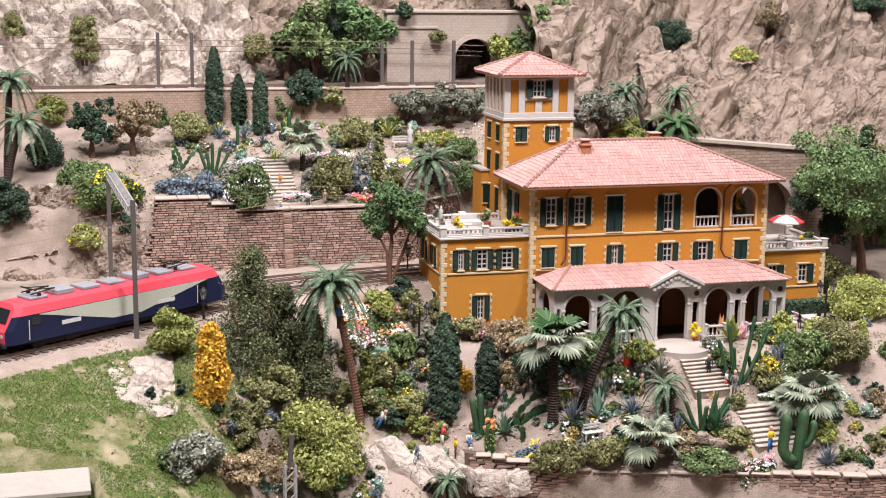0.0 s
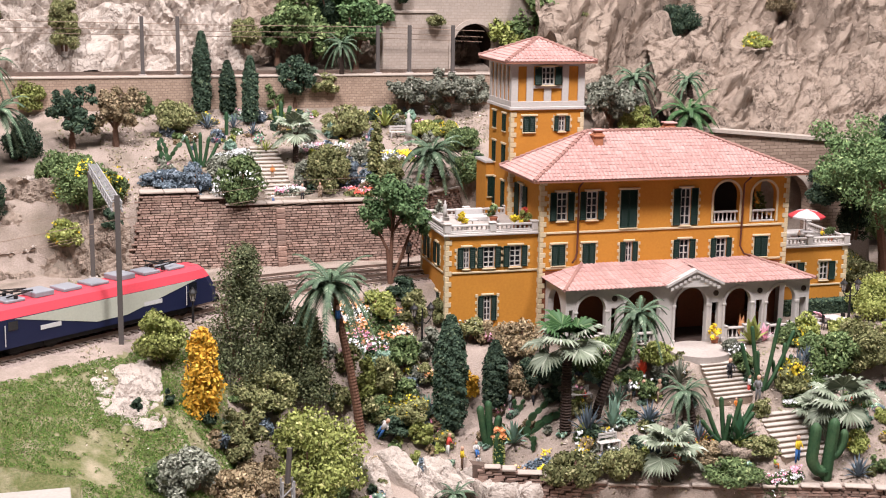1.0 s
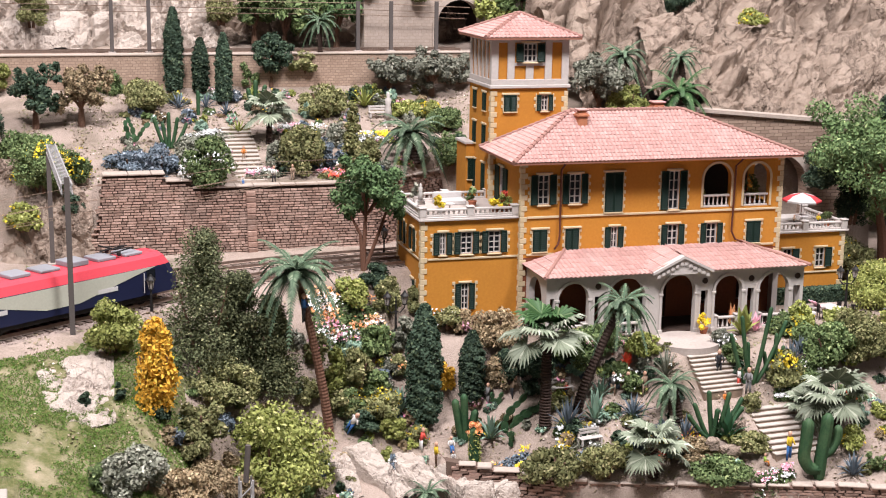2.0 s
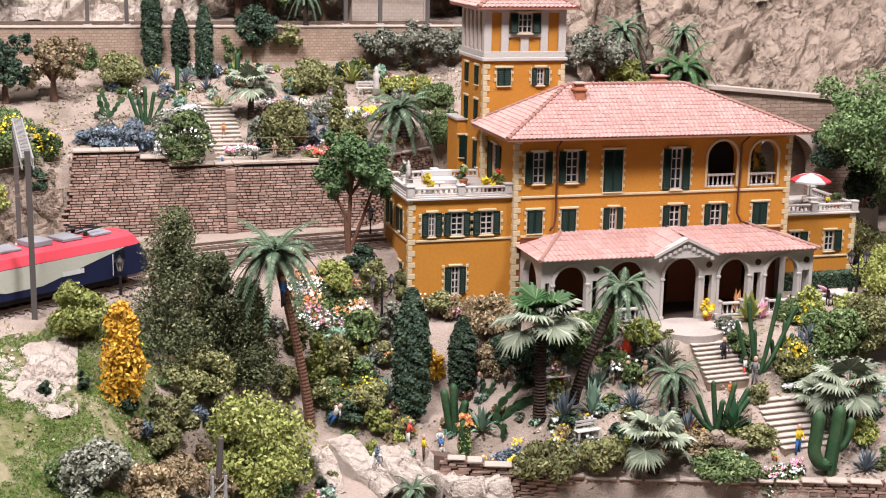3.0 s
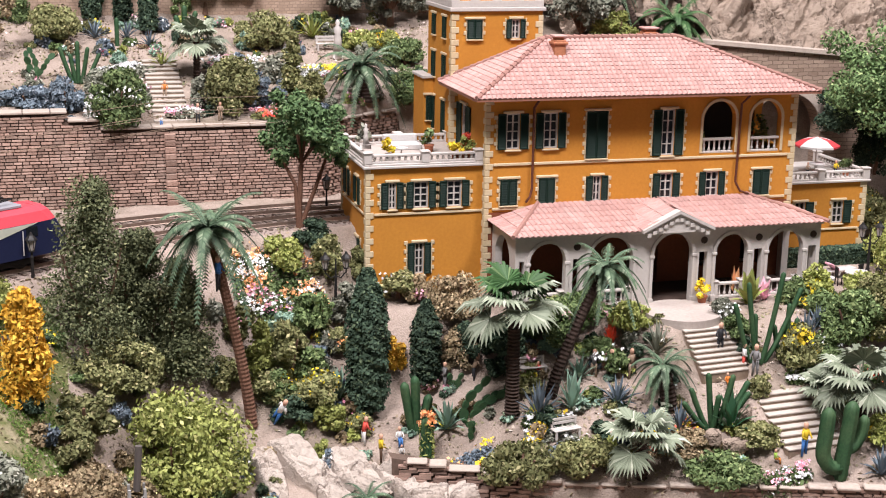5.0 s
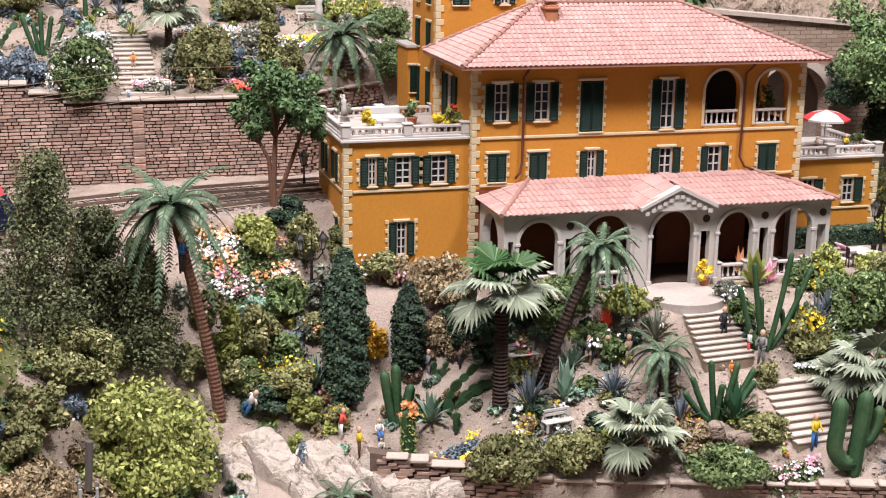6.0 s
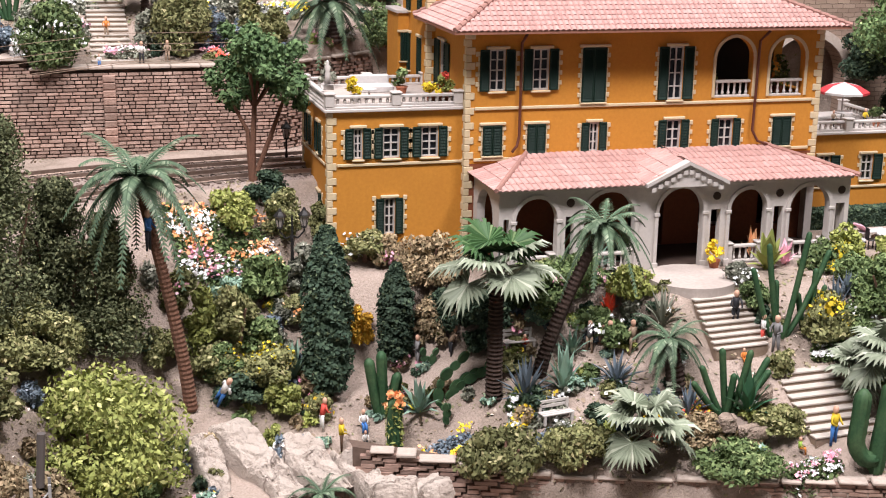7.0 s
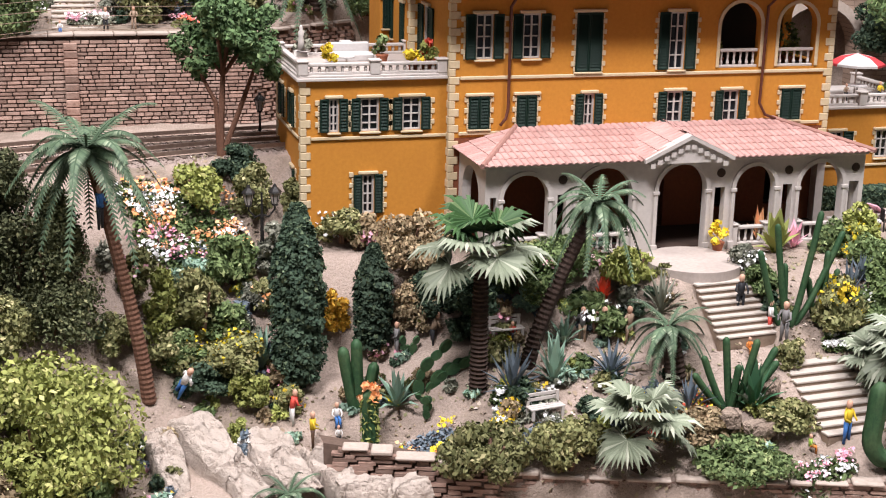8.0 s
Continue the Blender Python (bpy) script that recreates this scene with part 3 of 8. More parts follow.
def chimney(x, y, z0, z1, w, d):
    s = Shape()
    s.box(x - w / 2, x + w / 2, y - d / 2, y + d / 2, z0, z1 - 0.3, 0.03)
    s.box(x - w / 2 - 0.1, x + w / 2 + 0.1, y - d / 2 - 0.1, y + d / 2 + 0.1, z1 - 0.55, z1 - 0.4, 0.03)
    s.box(x - w / 2 + 0.1, x + w / 2 - 0.1, y - d / 2 + 0.05, y + d / 2 - 0.05, z1 - 0.3, z1 - 0.12)
    ch = part("chimney", s, BRICK, villa, "brown brick chimney")
    s = Shape()
    s.box(x - w / 2 - 0.06, x + w / 2 + 0.06, y - d / 2 - 0.06, y + d / 2 + 0.06, z1 - 0.12, z1, 0.03)
    part("chimney_cap", s, TILE, ch)


chimney(5.0, 1.7, 14.0, 15.7, 0.72, 0.7)
chimney(11.6, 3.3, 14.2, 15.95, 0.9, 0.8)

# the wing on the near side with its roof terrace
WX0, WY0, WY1, WZ = -7.18, 0.4, 7.2, 8.16
WF = Matrix.Translation((0, WY0, 0))
wh = [window(villa, WF, -5.84, -5.36, 5.7, 7.3, sw=0.43), window(villa, WF, -4.3, -3.4, 5.7, 7.3, sw=0.45), window(villa, WF, -2.25, -1.33, 5.7, 7.3, sw=0.46)]
wh += [window(villa, WF, -4.2, -3.62, 1.65, 3.58, sw=0.42)]
s = Shape()
holed_wall(s, WX0, -0.003, GZ - 2, WZ, WY0, WY0 + 0.5, wh)
part("wall", s, OCHRE, villa, "ochre plaster wing wall")
WL = Matrix(((0, 1, 0, WX0), (-1, 0, 0, 0), (0, 0, 1, 0), (0, 0, 0, 1)))
wl = [window(villa, WL, -2.9, -2.35, 5.7, 7.3, sw=0.5), window(villa, WL, -5.7, -5.15, 5.7, 7.3, sw=0.5),
      window(villa, WL, -2.9, -2.35, 1.65, 3.58, sw=0.5), window(villa, WL, -5.7, -5.15, 1.65, 3.58, sw=0.5)]
s = Shape()
holed_wall(s, -WY1, -WY0 - 0.5, GZ - 2, WZ, 0, 0.5, wl)
part("wall", s.turned(WL), OCHRE, villa, "ochre plaster wing wall")
s = Shape()
s.box(WX0 + 0.5, -0.003, WY1 - 0.5, WY1, GZ - 2, WZ)
s.box(WX0 + 0.5, -0.003, 3.4, 3.6, GZ - 2, WZ)
part("wall", s, OCHRE, villa)
s = Shape()
s.box(WX0 - 0.22, -0.05, WY0 - 0.22, WY1 + 0.2, WZ, WZ + 0.16, 0.03)
s.box(WX0 - 0.12, -0.05, WY0 - 0.12, WY1 + 0.1, WZ + 0.16, WZ + 0.28, 0.03)
part("terrace_slab", s, WHITE, villa, "white cornice of the roof terrace")
s = Shape()
s.box(WX0 + 0.35, -0.1, WY0 + 0.35, WY1 - 0.35, WZ + 0.284, WZ + 0.3)
part("terrace_floor", s, PAVE, villa, "pale paved terrace floor")
baluster_rail(villa, [(-0.3, WY0 + 0.1), (-3.6, WY0 + 0.1), (WX0 + 0.1, WY0 + 0.1), (WX0 + 0.1, WY1 - 0.1), (-3.6, WY1 - 0.1), (-0.3, WY1 - 0.1)], WZ + 0.28, 0.55)
s = Shape()
s.box(WX0 + 0.47, -0.01, WY0 - 0.09, WY0 - 0.004, 5.32, 5.48, 0.03)
part("string_course", s, CREAM, villa, "cream string course")
s = Shape()
s.box(WX0 - 0.09, WX0 - 0.004, WY0 + 0.47, WY1, 5.32, 5.48, 0.03)
part("string_course", s, CREAM, villa)
corner_blocks(villa, WX0, WY0, GZ - 0.6, WZ - 0.05, 1, 1)
corner_blocks(villa, WX0, WY1, GZ - 0.6, WZ - 0.05, 1, -1)

# the lower wing on the far side with its own roof terrace
RX0, RX1, RY0, RY1, RZ = MX + 0.003, 27.9, 3.0, 9.5, 5.55
RF = Matrix.Translation((0, RY0, 0))
rh = [window(villa, RF, 25.45, 26.25, 2.75, 4.3, left=False, sw=0.6, rows=3), window(villa, RF, 22.6, 23.4, 2.75, 4.3, left=False, sw=0.6, rows=3)]
s = Shape()
holed_wall(s, RX0, RX1, GZ - 2, RZ, RY0, RY0 + 0.5, rh)
s.box(RX1 - 0.5, RX1, RY0 + 0.5, RY1, GZ - 2, RZ)
s.box(RX0, RX1 - 0.5, RY0 + 2.2, RY0 + 2.4, GZ - 2, RZ)
part("wall", s, OCHRE, villa, "ochre plaster side wing wall")
s = Shape()
s.box(RX0, RX1 + 0.22, RY0 - 0.22, RY1, RZ, RZ + 0.16, 0.03)
part("terrace_slab", s, WHITE, villa, "white cornice and terrace floor")
baluster_rail(villa, [(RX0 + 0.3, RY0 + 0.1), (24.4, RY0 + 0.1), (RX1 - 0.1, RY0 + 0.1), (RX1 - 0.1, RY1 - 0.2)], RZ + 0.16, 0.62)
s = Shape()
s.box(RX0, RX1 - 0.47, RY0 - 0.09, RY0 - 0.004, 2.3, 2.45, 0.03)
part("string_course", s, CREAM, villa)
corner_blocks(villa, RX1, RY0, GZ - 0.6, RZ - 0.05, -1, 1)

# tower
TX0, TX1, TY0, TY1 = -0.45, 5.5, 6.004, 11.4
TF = Matrix.Translation((0, TY0, 0))
TL = Matrix(((0, 1, 0, TX0), (-1, 0, 0, 0), (0, 0, 1, 0), (0, 0, 0, 1)))
th = [window(villa, TF, 0.55, 1.5, 15.05, 16.25, closed=True, rows=2), window(villa, TF, 3.45, 4.0, 15.05, 16.25, sw=0.34, rows=3)]
s = Shape()
holed_wall(s, TX0, TX1, 12.0, 16.75, TY0, TY0 + 0.4, th)
part("tower_wall", s, OCHRE, villa, "ochre plaster tower wall")
tl = [window(villa, TL, -a - 0.65, -a, z0, z1, closed=True, rows=2, quoins=False) for a in (7.2, 9.6) for z0, z1 in ((15.0, 16.3), (12.3, 13.9), (8.9, 11.0))]
s = Shape()
holed_wall(s, -TY1, -TY0 - 0.4, GZ - 1, 16.75, 0, 0.4, tl)
part("tower_wall", s.turned(TL), OCHRE, villa, "ochre plaster tower wall")
s = Shape()
s.box(TX0, 0, TY0, TY0 + 0.4, GZ - 1, 12.0)
s.box(TX1 - 0.4, TX1, TY0 + 0.4, TY1, 12.0, 16.75)
s.box(TX0 + 0.4, TX1 - 0.4, TY1 - 0.4, TY1, GZ, 16.75)
s.box(TX0 + 0.4, TX1 - 0.4, 8.4, 8.6, 12, 16.7)
part("tower_wall", s, OCHRE, villa)
corner_blocks(villa, TX0, TY0, 8.4, 16.7, 1, 1)
corner_blocks(villa, TX1, TY0, 13.4, 16.7, -1, 1)
s = Shape()
e = 0.18
s.box(TX0 - e, TX1 + e, TY0 - e, TY1 + e, 16.75, 17.0, 0.04)
s.box(TX0 - 0.05, TX1 + 0.05, TY0 - 0.05, TY1 + 0.05, 17.0, 17.4, 0.02)
part("tower_cornice", s, WHITE, villa, "white stone cornice")
s = Shape()
s.box(TX0 + 0.1, TX1 - 0.1, TY0 + 0.1, TY1 - 0.1, 17.4, 20.38)
part("tower_panel", s, OCHRE, villa, "recessed ochre panels")
s = Shape()
zt = 20.4
for a, b in ((TX0 - 0.03, TX0 + 0.5), (0.76, 1.3), (3.68, 4.2), (TX1 - 0.5, TX1 + 0.03)):
    s.box(a, b, TY0 - 0.03, TY0 + 0.09, 17.4, zt)
for a, b in ((TX0 + 0.5, 0.76), (4.2, TX1 - 0.5)):
    s.box(a, b, TY0 - 0.02, TY0 + 0.09, 20.1, zt)
s.box(1.3, 3.68, TY0 - 0.02, TY0 + 0.09, 18.4, 18.62)
s.box(1.3, 3.68, TY0 - 0.02, TY0 + 0.09, 20.1, zt)
s.box(2.2, 2.78, TY0 - 0.02, TY0 + 0.09, 17.4, 18.4)
for k in range(6):
    y = TY0 + 0.09 + (TY1 - TY0 - 0.5) * k / 5
    s.box(TX0 - 0.03, TX0 + 0.09, y, y + 0.42, 17.4, zt)
    s.box(TX1 - 0.09, TX1 + 0.03, y, y + 0.42, 17.4, zt)
s.box(TX0 - 0.02, TX0 + 0.09, TY0 + 0.09, TY1, 20.1, zt)
part("tower_frame", s, WHITE, villa, "white stone frames of the tower top")
window(villa, Matrix.Translation((0, TY0 + 0.05 - 0.12, 0)), 1.95, 3.0, 18.68, 20.05, sw=0.58, rows=3, cols=3, quoins=False)
hip_roof(villa, TX0 - 0.75, TX1 + 0.75, TY0 - 0.75, TY1 + 0.75, 20.5, 22.1, 2.52, 2.52, 8.7, 8.7, "tower_roof", 0.33, 0.4)

# low block behind the tower with a white ledge
s = Shape()
bl = [window(villa, Matrix.Translation((0, 10.0, 0)), -0.95, -0.6, 9.4, 11.0, closed=True, rows=2, quoins=False)]
holed_wall(s, -1.1, TX0 - 0.004, GZ - 1, 12.1, 10.0, 10.3, bl)
s.box(-1.1, -0.9, 10.3, 12.5, GZ - 1, 12.1)
s.box(-0.9, TX0 - 0.004, 12.2, 12.5, GZ - 1, 12.1)
part("rear_wall", s, OCHRE, villa, "ochre plaster wall behind the tower")
s = Shape()
s.box(-1.22, TX0 - 0.004, 9.88, 12.6, 12.104, 12.3, 0.03)
part("ledge", s, WHITE, villa, "white stone ledge")

# portico
PY, PX0, PX1, PZ = -4.3, 0.85, 20.0, 4.66
s = Shape()
bays = [(1.42, 3.65, 3.25), (5.1, 7.9, 3.15), (9.2, 11.74, 3.3), (13.27, 15.4, 3.28), (16.75, 19.12, 3.22)]
slits = [(0.8, 1.1), (4.12, 4.57), (12.2, 12.74), (15.85, 16.37), (19.52, 20.06)]
ops = [(a, b, GZ - 0.3, PZ) for a, b, z in bays] + [(a, b, 1.0, 3.3) for a, b in slits]
holed_wall(s, PX0 - 0.3, PX1 + 0.3, GZ - 0.3, PZ, PY, PY + 0.45, ops)
for a, b, z in bays:
    arch_top(s, a, b, z - 0.05, PZ, PY, PY + 0.45, 14)
part("portico_wall", s, WHITE, villa, "white arcaded portico front")
s = Shape()
for a, b, z in bays:
    arch_ring(s, a, b, z - 0.05, PY - 0.1, PY - 0.003, 0.2)
    for q in (a - 0.2, b):
        s.box(q, q + 0.2, PY - 0.1, PY - 0.003, GZ, z - 0.05, 0.02)
        s.box(q - 0.06, q + 0.26, PY - 0.14, PY - 0.003, z - 0.22, z - 0.05, 0.02)
        s.box(q - 0.06, q + 0.26, PY - 0.16, PY - 0.003, GZ - 0.1, GZ + 0.3, 0.02)
s.box(PX0 - 0.4, PX1 + 0.4, PY - 0.16, PY + 0.5, PZ, PZ + 0.18, 0.03)
part("portico_trim", s, WHITE, villa, "white arch mouldings and entablature")
# no holes here: flat dark discs paint the shade of round openings
for a, b in slits[1:]:
    s = Shape()
    c = (a + b) / 2
    s.tube([(c, PY - 0.04, 4.02), (c, PY - 0.001, 4.02)], 0.22, 16)
    part("roundel", s, SHADE, villa, "dark disc painted as a shaded round opening")
for xx in (PX0 - 0.3, PX1 - 0.15):
    s = Shape()
    sd = Shape()
    holed_wall(sd, PY + 0.45, -0.004, GZ - 0.3, PZ, 0, 0.45, [(-3.3, -0.6, GZ - 0.3, PZ)])
    arch_top(sd, -3.3, -0.6, 3.0, PZ, 0, 0.45)
    sd.turned(Matrix(((0, -1, 0, xx + 0.45), (1, 0, 0, 0), (0, 0, 1, 0), (0, 0, 0, 1))))
    part("portico_side", sd, WHITE, villa, "white portico end arch")
for a, b in ((1.42, 3.65), (5.1, 7.9), (13.27, 15.4), (16.75, 19.12)):
    baluster_rail(villa, [(a + 0.1, PY + 0.25), (b - 0.1, PY + 0.25)], GZ, 0.95, "white portico balustrade")
# floor under the portico roof, its shade painted as a dark colour
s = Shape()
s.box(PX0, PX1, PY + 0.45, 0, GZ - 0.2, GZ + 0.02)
part("portico_floor", s, SHADE, villa, "portico floor, coloured dark for shade")
# portico roof: a hipped lean-to with a gabled break over the main arch
E0, E1 = PX0 - 0.65, PX1 + 0.5
ev, tp = PZ + 0.2, 5.74
s = Shape()
s.add([(E0, PY - 0.55, ev), (E1, PY - 0.55, ev), (E1 - 3.2, -0.01, tp), (E0 + 3.2, -0.01, tp), (E0, -0.01, ev), (E1, -0.01, ev)],
      [(0, 1, 2, 3), (0, 3, 4), (1, 5, 2), (0, 4, 5, 1)])
pr = part("portico_roof", s, TILE, villa, "pink tiled lean-to portico roof")
s = Shape()
tiled_slope(s, (E0, PY - 0.55, ev), (E1, PY - 0.55, ev), (E1 - 3.2, -0.01, tp), (E0 + 3.2, -0.01, tp), 0.34, 0.8, 0.07)
tiled_slope(s, (E0, -0.01, ev), (E0, PY - 0.55, ev), (E0 + 3.2, -0.01, tp), (E0 + 3.2, -0.01, tp), 0.34, 0.8, 0.07)
tiled_slope(s, (E1, PY - 0.55, ev), (E1, -0.01, ev), (E1 - 3.2, -0.01, tp), (E1 - 3.2, -0.01, tp), 0.34, 0.8, 0.07)
tagged(part("roof_tiles", s, TILE, pr, "pale pink tiles"), kind="stuff")
for p, q in (((E0, PY - 0.55, ev), (E0 + 3.2, -0.01, tp)), ((E1, PY - 0.55, ev), (E1 - 3.2, -0.01, tp))):
    s = Shape()
    s.tube([(p[0], p[1], p[2] + 0.06), (q[0], q[1], q[2] + 0.06)], 0.13, 7)
    part("ridge_cap", s, HIPTILE, pr)
s = Shape()
GX, GW = 10.45, 2.05
s.prism([(GX - GW, PZ + 0.05), (GX + GW, PZ + 0.05), (GX + GW, PZ + 0.2), (GX, PZ + 1.22), (GX - GW, PZ + 0.2)], PY - 0.62, PY - 0.2)
for sg in (-1, 1):
    for k in range(6):
        u = (k + 0.5) / 6
        x = GX + sg * GW * (1 - u)
        z = PZ + 0.2 + u * 1.02
        s.box(x - 0.12, x + 0.12, PY - 0.72, PY - 0.62, z - 0.42, z - 0.2)
    s.prism([(GX, PZ + 1.22), (GX, PZ + 1.42), (GX + sg * (GW + 0.25), PZ + 0.32), (GX + sg * (GW + 0.25), PZ + 0.12)][::sg], PY - 0.8, PY - 0.2)
part("pediment", s, WHITE, villa, "white stepped pediment gable")
s = Shape()
tiled_slope(s, (GX - GW - 0.25, -1.2, PZ + 0.42), (GX - GW - 0.25, PY - 0.8, PZ + 0.3), (GX, PY - 0.8, PZ + 1.4), (GX, -1.2, PZ + 1.4), 0.34, 0.8, 0.06)
tiled_slope(s, (GX + GW + 0.25, PY - 0.8, PZ + 0.3), (GX + GW + 0.25, -1.2, PZ + 0.42), (GX, -1.2, PZ + 1.4), (GX, PY - 0.8, PZ + 1.4), 0.34, 0.8, 0.06)
tagged(part("gable_tiles", s, TILE, pr), kind="stuff")


# ---- plants: one function for each kind ----
rng = np.random.default_rng(7)
MESHES = {}


def leaves(points, out, size, slim=0.55, jitter=0.5, gen=None):
    """Small pointed leaves, one at each point, facing roughly along out."""
    g = gen or rng
    n = len(points)
    nrm = out + g.normal(0, 0.75, (n, 3))
    nrm /= np.linalg.norm(nrm, axis=1)[:, None] + 1e-9
    t = np.cross(nrm, g.normal(0, 1, (n, 3)))
    t /= np.linalg.norm(t, axis=1)[:, None] + 1e-9
    b = np.cross(nrm, t)
    s = (size * (1 + jitter * g.uniform(-1, 1, n)))[:, None]
    v = np.stack([points - t * s, points - b * s * slim + nrm * s * 0.15, points + t * s, points + b * s * slim + nrm * s * 0.15], 1).reshape(-1, 3)
    return v


def leaf_mesh(name, v, mats):
    key = len(MESHES)
    n = len(v) // 4
    me = bpy.data.meshes.new(name)
    me.vertices.add(len(v))
    me.vertices.foreach_set("co", (v * K).astype(np.float32).ravel())
    me.loops.add(4 * n)
    me.loops.foreach_set("vertex_index", np.arange(4 * n, dtype=np.int32))
    me.polygons.add(n)
    me.polygons.foreach_set("loop_start", np.arange(0, 4 * n, 4, dtype=np.int32))
    for m in mats if isinstance(mats, (list, tuple)) else [mats]:
        me.materials.append(m)
    me.update(calc_edges=True)
    MESHES[key] = me
    return me


def lumps(gen, n, form):
    """Centres and radii of the puffs that make up a crown of unit width and height."""
    out = []
    for i in range(n):
        a, r, h = gen.uniform(0, 2 * math.pi), math.sqrt(gen.uniform(0, 1)), gen.uniform(0, 1)
        if form == "dome":
            h = gen.uniform(0.12, 0.8) * math.sqrt(max(0.05, 1 - 0.75 * r * r)) + 0.05
            q = 0.36 * r
            rad = gen.uniform(0.12, 0.2)
        elif form == "cone":
            h = gen.uniform(0.05, 0.93) ** 1.15
            q = (0.37 - 0.31 * h) * r
            rad = gen.uniform(0.12, 0.19) * (1.2 - 0.6 * h)
        else:
            h = gen.uniform(0.3, 0.86)
            q = 0.38 * r * math.sqrt(max(0.1, 1 - ((h - 0.55) / 0.45) ** 2))
            rad = gen.uniform(0.1, 0.17)
        out.append((q * math.cos(a), q * math.sin(a), h, rad))
    return out


def puff_points(gen, w, h, n, form, count):
    cs = np.array(lumps(gen, n, form))
    i = gen.integers(0, n, count)
    d = gen.normal(0, 1, (count, 3))
    d /= np.linalg.norm(d, axis=1)[:, None]
    r = cs[i, 3] * gen.uniform(0.55, 1.08, count)
    p = cs[i, :3] * (w, w, h) + d * r[:, None] * (w, w, min(h, w))
    keep = p[:, 2] > 0
    return p[keep], d[keep]


def cached(key, make):
    if key not in MESHES:
        MESHES[key] = make()
    return MESHES[key]


def bush_mesh(mat, w, h, form, leaf, variant):
    """One of three shapes of each size class."""
    wc = 2 ** (round(math.log2(max(w, 0.8)) * 2) / 2)
    asp = round(h / w * 4) / 4 or 0.25
    key = ("bush", mat.name, wc, asp, form, leaf, variant)

    def make():
        gen = np.random.default_rng(int(wc * 100) + int(asp * 10) * 7 + variant * 31 + len(mat.name))
        hh = wc * asp
        area = wc * (wc + 2 * hh) * 1.6
        count = int(min(21000, max(260, area / (leaf * leaf) * 1.75)))
        p, d = puff_points(gen, wc, hh, int((10 + 5 * wc) * (3 if form == 'cone' else 1)), form, count)
        return leaf_mesh("foliage", leaves(p, d, leaf, gen=gen), mat)

    return cached(key, make), wc, asp * wc


COUNT = [0]


def bush(x, y, w, h, mat, label="rounded olive-green garden bush", form="dome", leaf=0.115, z=None, petals=None, name="bush", category="bush"):
    COUNT[0] += 1
    me, wc, hc = bush_mesh(mat, w, h, form, leaf, COUNT[0] % 3)
    ob = new(name, me)
    zz = (ground_z(x, y) if z is None else z) - 0.12
    ob.matrix_basis = pose(x * K, y * K, zz * K, 0, 0, COUNT[0] * 77 % 360) @ Matrix.Diagonal((w / wc, w / wc, h / hc, 1))
    tagged(ob, label, category, "garden bushes")
    for k in range(4 if w > 2.8 else 0):
        a = 2.1 * k + COUNT[0]
        s = Shape()
        s.tube([(0.06 * wc * math.cos(a), 0.06 * wc * math.sin(a), 0), (0.12 * wc * math.cos(a), 0.12 * wc * math.sin(a), 0.25 * hc), (0.25 * wc * math.cos(a), 0.25 * wc * math.sin(a), 0.6 * hc)], [0.16, 0.12, 0.05], 6)
        part("stem", s, TRUNK, ob, "thin woody stem")
    if petals is not None:
        gen = np.random.default_rng(COUNT[0])
        n = int(50 + 26 * w * h)
        p, d = puff_points(gen, wc, hc, 10, form, n)
        top = d[:, 2] > -0.2
        part("blossoms", leaf_mesh("blossoms", leaves(p[top] + d[top] * 0.06, d[top], 0.095, 0.9, gen=gen), petals), None, ob)
    return ob


def cypress(x, y, h, w, z=None):
    """A narrow column of upright dark tufts on a short stem."""
    COUNT[0] += 1
    base = (ground_z(x, y) if z is None else z) - 0.1
    top = thing("cypress_tree", x, y, base, COUNT[0] * 50 % 360, "tall narrow dark green cypress tree", "tree", "cypresses")
    s = Shape()
    s.tube([(0, 0, 0), (0, 0, h * 0.85)], [w * 0.09, 0.03], 7)
    part("trunk", s, TRUNK, top)
    s = Shape()
    s.lathe([(w * 0.26, 0.3), (w * 0.36, h * 0.2), (w * 0.34, h * 0.6), (w * 0.16, h * 0.86), (0.02, h * 0.95)], 10)
    part("inner_foliage", s, G_DARK, top, "dense dark inner foliage")

    def make():
        gen = np.random.default_rng(int(h * 10))
        n = int(2100 * h * w / 4)
        u = gen.uniform(0.03, 1, n) ** 0.9
        a = gen.uniform(0, 2 * math.pi, n)
        prof = np.minimum(1, (1.04 - u) * 2.6) ** 0.7 * (0.82 + 0.18 * np.minimum(1, u * 6))
        lump = 1 + 0.10 * np.sin(a * 5 + u * 21) + 0.07 * np.sin(u * 60 + a * 3)
        r = w / 2 * prof * lump * gen.uniform(0.78, 1.03, n)
        p = np.stack([r * np.cos(a), r * np.sin(a), 0.15 + u * (h - 0.15)], 1)
        d = np.stack([np.cos(a), np.sin(a), np.full(n, 0.8)], 1)
        return leaf_mesh("crown", leaves(p, d, 0.115, 0.6, gen=gen), G_DARK)

    part("crown", cached(("cyp", round(h, 1), round(w, 1)), make), None, top)


